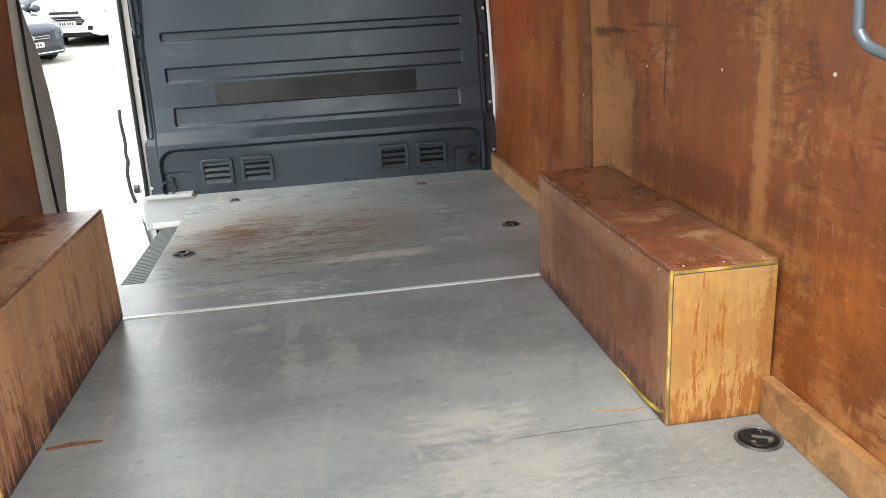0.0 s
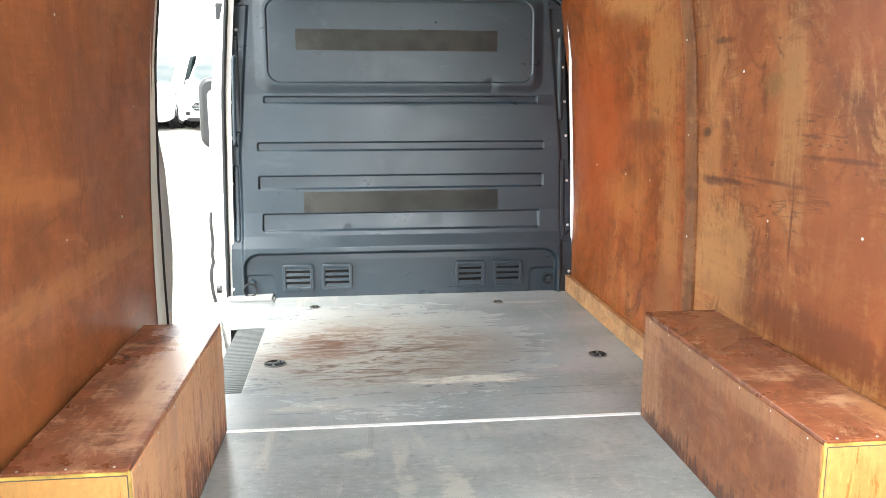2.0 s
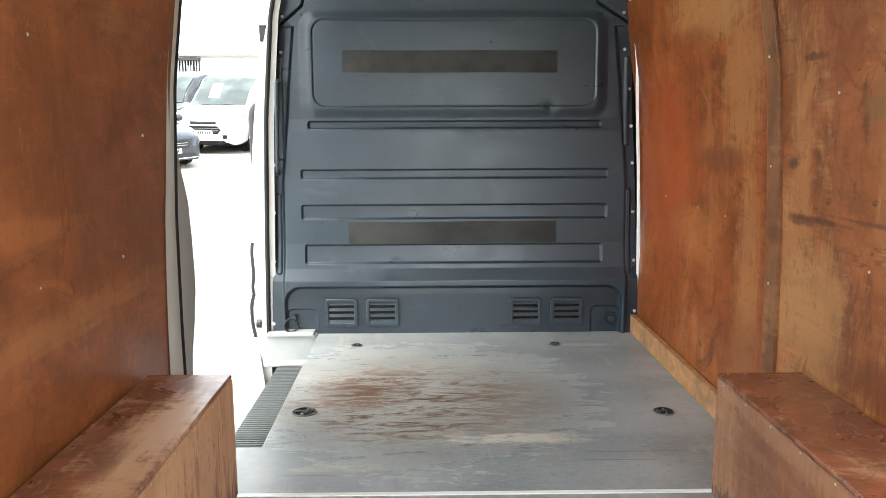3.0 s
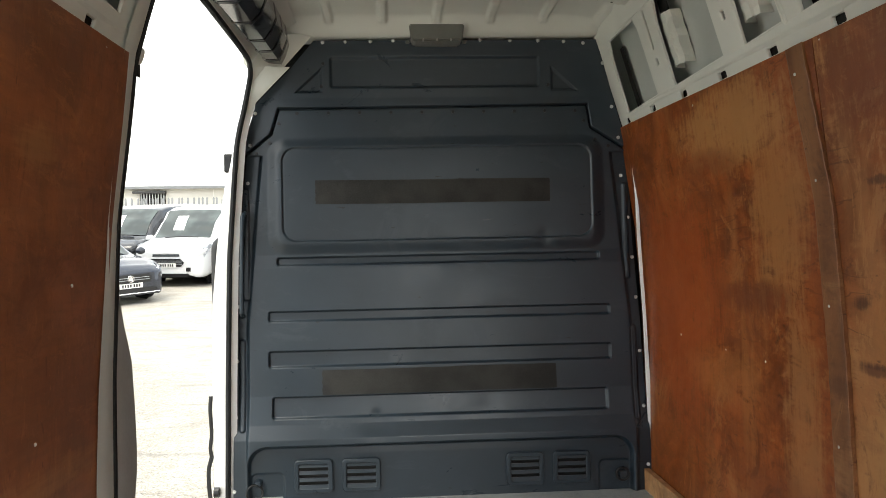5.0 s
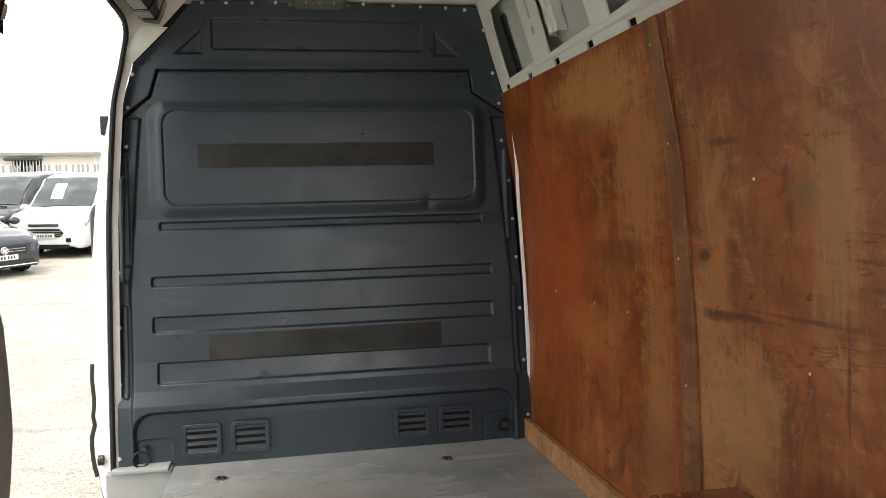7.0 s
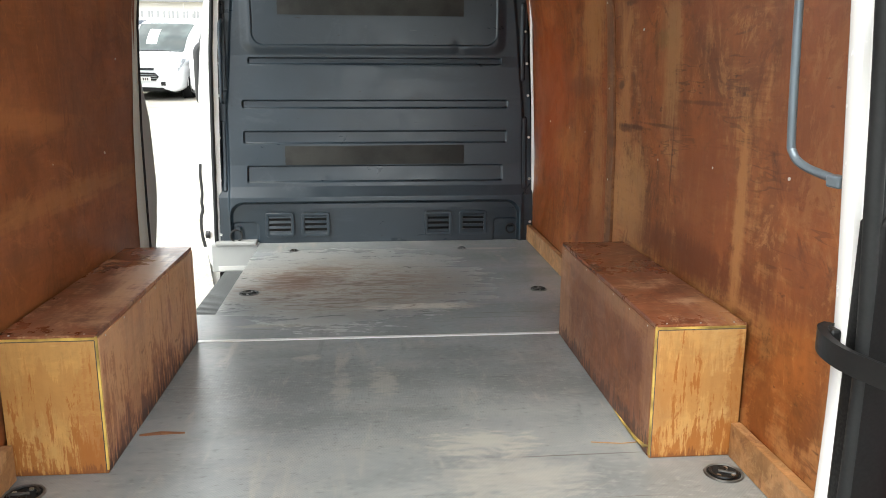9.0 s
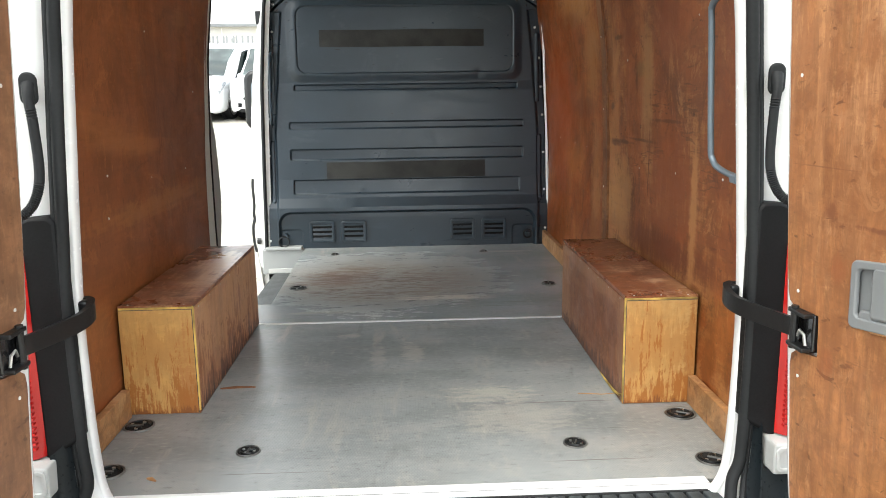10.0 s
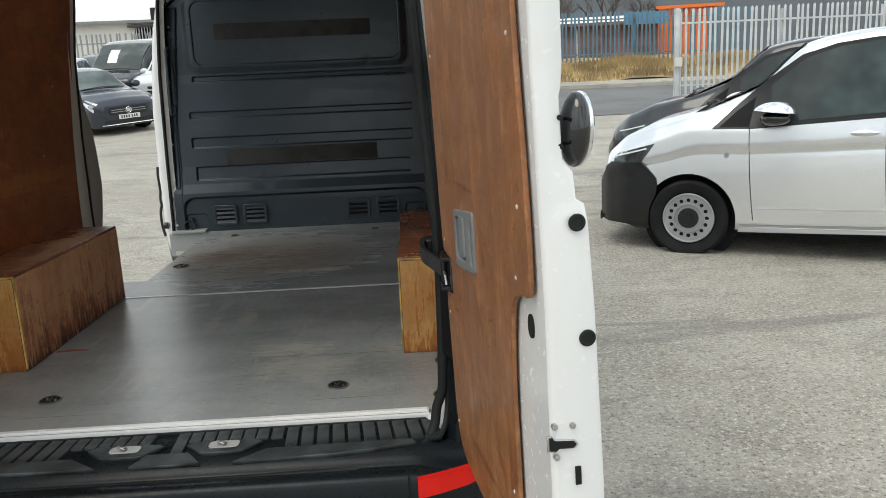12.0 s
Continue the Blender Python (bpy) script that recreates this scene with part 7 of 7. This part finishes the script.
            part("side_repeater", rod(bmesh.new(), (1.27, side * (side_y(1.27, 0.93) - 0.004), 0.93), (1.27, side * (side_y(1.27, 0.93) + 0.008), 0.93), 0.020, 14), M["lens"], t, "small clear side repeater")
            part("body_crease", tube(bmesh.new(), [(x, side * (side_y(x, 0.46) + 0.001), 0.46) for x in np.linspace(1.06, -1.1, 24)], 0.005, 4), M["silver_dark"], t, "pressed line above the sill")
            part("lamp_strip", tube(bmesh.new(), [(r[4][0], r[4][1] + side * 0.004, r[4][2]) for r in rows[1:]], 0.008, 5), M["paper"], t, "white lamp strip", smooth=True)
        else:
            x0, x1 = (1.95, 2.36) if kind == "van" else (sx[-1] - 0.42, sx[-1] - 0.10)
            rows = []
            for x in np.linspace(x0, x1, 8):
                zb = val(x, 2)
                h = (0.05 + 0.20 * (x - x0) / (x1 - x0)) if kind == "van" else (0.03 + 0.12 * (x - x0) / (x1 - x0))
                wb_ = val(x, 4)
                rows.append([(x + 0.004, side * (wb_ + 0.008 - 0.02 * f), zb - 0.015 - h * (1 - f)) for f in (0, 0.35, 0.7, 1.0)] + [(x + 0.008, side * (wb_ - 0.09 - 0.08 * (x - x0)), zb + 0.028)])
            part("headlamp", grid_mesh("headlamp", rows, M["lens"]), None, t, "clear headlamp")
    # nose: grille, badge, plate, lower bumper
    nx = sx[-1]
    w = val(nx - 0.06, 4)

    def nose(y, z, out):
        """A place on the front, following its rounding."""
        q = max(0.0, (abs(y) - 0.50) / 0.35)
        return (nx + out - 0.16 * min(1, q) ** 2, y, z)

    def band(y0, y1, z0, z1, out, mat, nm, lab="", taper=0.0):
        rows = []
        for f in (0, 0.5, 1):
            z = z0 + (z1 - z0) * f
            cut = taper * (abs(f - 0.5) * 2)
            rows.append([nose(y, z, out) for y in np.linspace(y0 + cut, y1 - cut, 14)])
        part(nm, grid_mesh(nm, rows, mat), None, t, lab)

    zn = val(nx, 2)
    front = bumper_mat or paint
    band(-0.55, 0.55, 0.30, zn + 0.01, 0.010, paint if kind != "mpv" else front, "nose_panel")
    if bumper_mat:
        for side in (-1, 1):
            rows = []
            for z in np.linspace(0.235, 0.872, 14):
                x0 = lerp(z, [(0.23, 1.975), (0.45, 1.955), (0.60, 1.88), (0.72, 1.885), (0.80, 1.95), (0.872, 2.03)])
                x1 = max(x for x in np.linspace(2.05, nx - 0.01, 40) if val(x, 2) > z + 0.004 and val(x, 1) < z - 0.001 or x < 2.1)
                rows.append([(x, side * (side_y(x, z) + 0.014), z) for x in np.linspace(x0, x1, 12)])
            part("bumper_side", grid_mesh("bumper_side", rows, bumper_mat), None, t, "black plastic bumper")
    g0, g1 = {"van": (0.52, 0.72), "saloon": (0.47, 0.64)}.get(kind, (zn - 0.19, zn - 0.02))
    band(-0.48, 0.48, g0, g1, 0.022, M["black"], "grille", "dark grille", 0.10 if kind == "van" else 0.05)
    for z in {"van": (0.575, 0.62, 0.665), "saloon": (0.535, 0.585)}.get(kind, (g0 + 0.04, g0 + 0.09)):
        part("grille_bar", tube(bmesh.new(), [nose(y, z, 0.026) for y in np.linspace(-0.42, 0.42, 10)], 0.007, 5), M["rim"], t, "grey grille bar")
    if kind == "van":
        band(-0.36, 0.36, 0.775, 0.835, 0.020, M["black"], "bonnet_slot", "dark slot under the bonnet edge")
        part("slot_bar", tube(bmesh.new(), [nose(y, 0.805, 0.026) for y in np.linspace(-0.35, 0.35, 8)], 0.010, 5), M["chrome"], t, "bright slot bar")
        for side in (-1, 1):
            rows = [[nose(side * y, z, 0.024) for y in np.linspace(0.52, 0.52 + w_, 6)] for z, w_ in ((0.40, 0.20), (0.45, 0.24), (0.50, 0.26))]
            part("fog_lamp", grid_mesh("fog_lamp", rows, M["black"]), None, t, "dark fog lamp recess")
    band(-0.62, 0.62, 0.26, 0.35, 0.022, M["black"], "lower_intake", "dark lower intake", 0.06)
    if kind == "saloon":
        part("intake_lip", tube(bmesh.new(), [nose(y, 0.25, 0.03) for y in np.linspace(-0.66, 0.66, 12)], 0.012, 5), M["chrome"], t, "bright lip under the intake")
    bm = ring(bmesh.new(), nose(0, 0.56, 0.036), (1, 0, 0), 0.066, 0.010, 24, 6)
    rod(bm, nose(0, 0.56, 0.026), nose(0, 0.56, 0.034), 0.045, 18)
    if kind in ("saloon", "mpv"):
        part("badge", bm, M["chrome"], t, "round bright badge")
    else:
        bm.free()
    if plate_on:
        pz = {"van": 0.505, "saloon": 0.365}.get(kind, 0.42)
        band(-0.26, 0.26, pz, pz + 0.105, 0.036, M["plate"], "number_plate", "white number plate")
        for k in range(7):
            bm = bmesh.new()
            y = -0.19 + 0.058 * k + (0.02 if k > 3 else 0)
            p = nose(y, pz + 0.05, 0.040)
            box(bm, p[0], p[0] + 0.004, y - 0.016, y + 0.016, pz + 0.022, pz + 0.084)
            part("plate_bar", bm, M["bars"], t, "dark bar on the plate")
    return t


def stand(x, y, heading, nose=0.0):
    g = ground_z(x, y)
    tilt = math.degrees(math.atan((ground_z(x, y + 0.8) - ground_z(x, y - 0.8)) / 1.6))
    return Matrix.Translation((x, y, g)) @ Matrix.Rotation(radians(tilt), 4, "X") @ Matrix.Rotation(radians(heading), 4, "Z") @ Matrix.Rotation(radians(nose), 4, "Y")


def at_wheel(wx, wy, lx, ly, heading):
    """Where a car's origin stands when its local point (lx, ly) is at (wx, wy)."""
    a = radians(heading)
    return wx - lx * math.cos(a) + ly * math.sin(a), wy - lx * math.sin(a) - ly * math.cos(a)


SV = at_wheel(3.27, 4.37, 1.6, 0.88, 151)
car("mpv", "silver people carrier with black front bumper and steel wheels", "van", M["silver"], stand(*SV, 151, 1.0), hub="steel", bumper_mat=M["black"])
DV = at_wheel(3.9, 6.6, 1.6, 0.88, 151)
car("mpv", "black people carrier parked beyond the silver one", "van", M["carblack"], stand(*DV, 151))
car("saloon", "dark blue-grey saloon car parked in the yard", "car", M["carblue"], stand(*at_wheel(-5.86, 16.35, 2.36, 0, -45), -45))
car("van", "white panel van with dark grille parked in the row", "van", M["carwhite"], stand(*at_wheel(-5.95, 19.25, 2.54, 0, -102), -102), card=True)
car("van", "black panel van parked between white vehicles", "van", M["carblack"], stand(*at_wheel(-8.0, 20.6, 2.54, 0, -100), -100), card=True)
car("van", "white panel van parked at the end of the row", "van", M["carwhite"], stand(*at_wheel(-3.93, 19.2, 2.54, 0, -98), -98))
car("hatch", "white hatchback car parked behind the saloon", "car", M["carwhite"], stand(*at_wheel(-9.9, 21.2, 1.9, 0, -80), -80))
car("hatch", "dark blue hatchback car parked in the row", "car", M["carblue"], stand(-9.6, 25.2, -80))


# ---- palisade fences ----
def fence(name, a, b, high, mat, label, step=0.155, base=0.0):
    t = thing(name, label, "fence")
    a, b = Vector((*a, 0)), Vector((*b, 0))
    d = (b - a).normalized()
    n = int((b - a).length / step)
    w = 0.034
    pale = bpy.data.meshes.new("pale")
    o = [(-w, 0), (-w * 0.4, 0.018), (w * 0.4, 0.018), (w, 0)]
    vs = [(u, v, z) for z in (0.0, high - 0.14) for u, v in o] + [(-w * 1.1, 0, high - 0.05), (0, 0.01, high), (w * 1.1, 0, high - 0.05)]
    fs = [(0, 1, 5, 4), (1, 2, 6, 5), (2, 3, 7, 6), (4, 5, 9, 8), (5, 6, 9), (6, 7, 10, 9)]
    pale.from_pydata(vs, [], fs)
    pale.materials.append(mat)
    ang = math.atan2(d.y, d.x)
    for k in range(n):
        p = a + d * (k * step)
        ob = part("pale", pale, None, t)
        ob.matrix_basis = Matrix.Translation((p.x, p.y, ground_z(p.x, p.y) + base)) @ Matrix.Rotation(ang + math.pi, 4, "Z") @ Matrix.Rotation(radians(random.uniform(-1.2, 1.2)), 4, "Y")
    for f in (0.16, 0.84):
        bm = bmesh.new()
        m = 12
        pts = [a + (b - a) * k / m for k in range(m + 1)]
        tube(bm, [(p.x + 0.03 * d.y, p.y - 0.03 * d.x + 0.05, ground_z(p.x, p.y) + base + high * f) for p in pts], 0.03, 4)
        part("rail", bm, mat, t)
    for k in range(int((b - a).length / 2.75) + 1):
        p = a + d * (k * 2.75)
        g = ground_z(p.x, p.y) + base
        part("post", boxed(p.x - 0.05, p.x + 0.05, p.y + 0.06, p.y + 0.14, g - 0.1, g + high - 0.1), mat, t)
    return t


fence("palisade_fence", (7.8, 17.8), (22.0, 18.4), 2.3, M["fence"], "tall galvanised steel palisade fence with pointed pales")
fence("palisade_fence", (3.4, 26.3), (13.0, 25.2), 1.75, M["fence_blue"], "blue-green painted palisade fence beyond the road", base=0.45)
fence("palisade_fence", (-20.0, 25.8), (0.5, 28.2), 2.15, M["fence_dull"], "galvanised steel palisade fence behind the parked cars", 0.17)

# gate post box
t = thing("gate_post", "grey steel gate post with a lock box", "gate post")
gp = ground_z(7.7, 17.75)
part("post", boxed(7.62, 7.73, 17.68, 17.80, gp, gp + 2.3, 0.01), M["fence"], t)
part("lock_box", boxed(7.60, 7.78, 17.58, 17.70, gp + 0.85, gp + 1.08, 0.01), M["cladding"], t)

# road, far verge and grass
rows = [[(x, y, ground_z(x, y) + 0.012) for x in np.linspace(2, 40, 30)] for y in np.linspace(15.6, 21.4, 8)]
tagged(part("road", grid_mesh("road", rows, M["asphalt"]), None), "grey asphalt road outside the gate", "road", kind="structure")
rows = [[(x, y, ground_z(x, y) + z) for x in np.linspace(2, 40, 30)] for y, z in ((21.4, 0.0), (21.42, 0.12), (22.4, 0.13), (22.42, 0.125))]
tagged(part("pavement", grid_mesh("pavement", rows, M["ground"], smooth=False), None), "pale kerbed pavement on the far side of the road", "pavement", kind="structure")
rows = [[(x, y, ground_z(x, y) + z + 0.08 * math.sin(1.7 * x)) for x in np.linspace(2, 40, 40)] for y, z in ((22.42, 0.12), (23.4, 0.38), (24.6, 0.48), (34, 0.45))]
tagged(part("verge", grid_mesh("verge", rows, M["grass"]), None), "bank of dry yellow grass", "verge", kind="structure")
gv, gf = [], []
for k in range(9000):
    x, q = random.uniform(4, 16), random.random()
    y = 22.5 + 2.6 * q
    z = ground_z(x, y) + lerp(y, [(22.42, 0.12), (23.4, 0.38), (24.6, 0.48)]) - 0.03 + 0.08 * math.sin(1.7 * x)
    h, dx, dy = random.uniform(0.10, 0.34), random.uniform(-0.12, 0.12), random.uniform(-0.12, 0.06)
    i = len(gv)
    gv += [(x - 0.012, y, z), (x + 0.012, y, z), (x + dx, y + dy, z + h)]
    gf.append((i, i + 1, i + 2))
me = bpy.data.meshes.new("dry_grass")
me.from_pydata(gv, [], gf)
me.materials.append(M["grass"])
tagged(part("dry_grass", me, None), "tufts of dry yellow grass on the bank", "grass", kind="stuff")


# ---- buildings ----
def shed(name, label, centre, size, heading, wall, roof, eaves, ridge, windows=()):
    """A low industrial shed with a parapet or pitched roof; its front faces local -y."""
    b = thing(name, label, "building")
    m = Matrix.Translation((*centre, ground_z(*centre) - 0.2)) @ Matrix.Rotation(radians(heading), 4, "Z")
    L, D = size

    def put(bm, mat, nm, lab="", parent=None):
        me = finish(nm, bm, mat)
        me.transform(m)
        return part(nm, me, None, parent or b, lab)

    put(boxed(-L / 2, L / 2, 0, D, 0, eaves), wall, "wall")
    bm = bmesh.new()
    vs = [bm.verts.new(p) for p in ((-L / 2 - 0.3, -0.35, eaves), (L / 2 + 0.3, -0.35, eaves), (L / 2 + 0.3, D / 2, ridge), (-L / 2 - 0.3, D / 2, ridge), (-L / 2 - 0.3, D + 0.3, eaves), (L / 2 + 0.3, D + 0.3, eaves))]
    bm.faces.new((vs[0], vs[1], vs[2], vs[3])), bm.faces.new((vs[3], vs[2], vs[5], vs[4]))
    bm.faces.new((vs[0], vs[3], vs[4])), bm.faces.new((vs[1], vs[5], vs[2]))
    put(bm, roof, "roof")
    put(boxed(-L / 2 - 0.3, L / 2 + 0.3, -0.40, -0.30, eaves - 0.12, eaves + 0.02), M["grey"] if wall is M["cladding"] else wall, "gutter", "grey gutter line")
    for k in range(int(L / 3.0)):
        x = -L / 2 + 1.5 + 3.0 * k
        put(boxed(x - 0.02, x + 0.02, -0.03, 0.0, 0.2, eaves - 0.15), roof, "panel_joint")
    for x, z, w, h in windows:
        win = put(boxed(x - w / 2, x + w / 2, -0.05, 0.02, z, z + h), M["void"], "window", "dark barred window")
        for k in range(9):
            u = x - w / 2 + w * (k + 0.5) / 9
            put(boxed(u - 0.02, u + 0.02, -0.10, -0.055, z, z + h), M["fence"], "window_bar", "pale window bar", win)
        put(boxed(x - w / 2 - 0.3, x + w / 2 + 0.05, -0.35, -0.02, z + h, z + h + 0.10), M["bars"], "window_hood", "dark hood", win)
    return b


shed("warehouse", "long low cream industrial building with barred windows", (-15, 39.5), (46, 14), 4, M["cladding"], M["roofing"], 3.58, 5.1, [(2.5, 2.45, 1.25, 0.8), (-3.0, 2.45, 1.25, 0.8), (9.0, 2.45, 1.25, 0.8)])
shed("factory", "grey clad factory with an orange section beyond the fence", (25, 48), (30, 14), -12, M["grey_clad"], M["grey_clad"], 6.0, 6.6)
shed("orange_unit", "bright orange clad unit beyond the fence", (14.3, 35.5), (2.5, 4), -12, M["orange"], M["grey_clad"], 2.9, 3.0)
shed("blue_roofed_shed", "low shed with pale roof and blue edge", (9.3, 32.6), (5.0, 3.5), -8, M["brick"], M["roofing"], 2.1, 2.5)
sh = bpy.data.objects["blue_roofed_shed"]
part("blue_gable", boxed(10.2, 12.0, 31.7, 31.85, ground_z(11, 32) + 1.75, ground_z(11, 32) + 2.25), M["blue_sheet"], sh, "blue painted roof edge")


# ---- bare trees beyond the fence ----
def bare_tree(x, y, h, seed):
    rnd = random.Random(seed)
    t = thing("bare_tree", "leafless tree beyond the fence", "tree", group="bare trees")
    bm, tw = bmesh.new(), bmesh.new()
    g = ground_z(x, y)

    def grow(p, d, length, r, depth):
        q = p + d * length
        mid = p + d * length * 0.5 + Vector((rnd.uniform(-1, 1), rnd.uniform(-1, 1), 0)) * length * 0.06
        tube(bm if depth < 2 else tw, [p, mid, q], r, 5, [r, r * 0.85, r * 0.68])
        if depth >= 4:
            return
        for _ in range(3 if depth else 4):
            nd = (d + Vector((rnd.uniform(-0.8, 0.8), rnd.uniform(-0.8, 0.8), rnd.uniform(-0.1, 0.5)))).normalized()
            grow(p + d * length * rnd.uniform(0.6, 1.0), nd, length * rnd.uniform(0.55, 0.75), r * 0.55, depth + 1)

    grow(Vector((x, y, g)), Vector((0, 0, 1)), h * 0.38, 0.13, 0)
    part("trunk", bm, M["bark"], t)
    tagged(part("twigs", tw, M["bark"], t), kind="stuff")


for k, (x, y, h) in enumerate(((8.5, 40, 5.0), (11.5, 41, 5.6), (7.0, 39, 4.6), (14.5, 42, 5.2))):
    bare_tree(x, y, h, 11 + k)
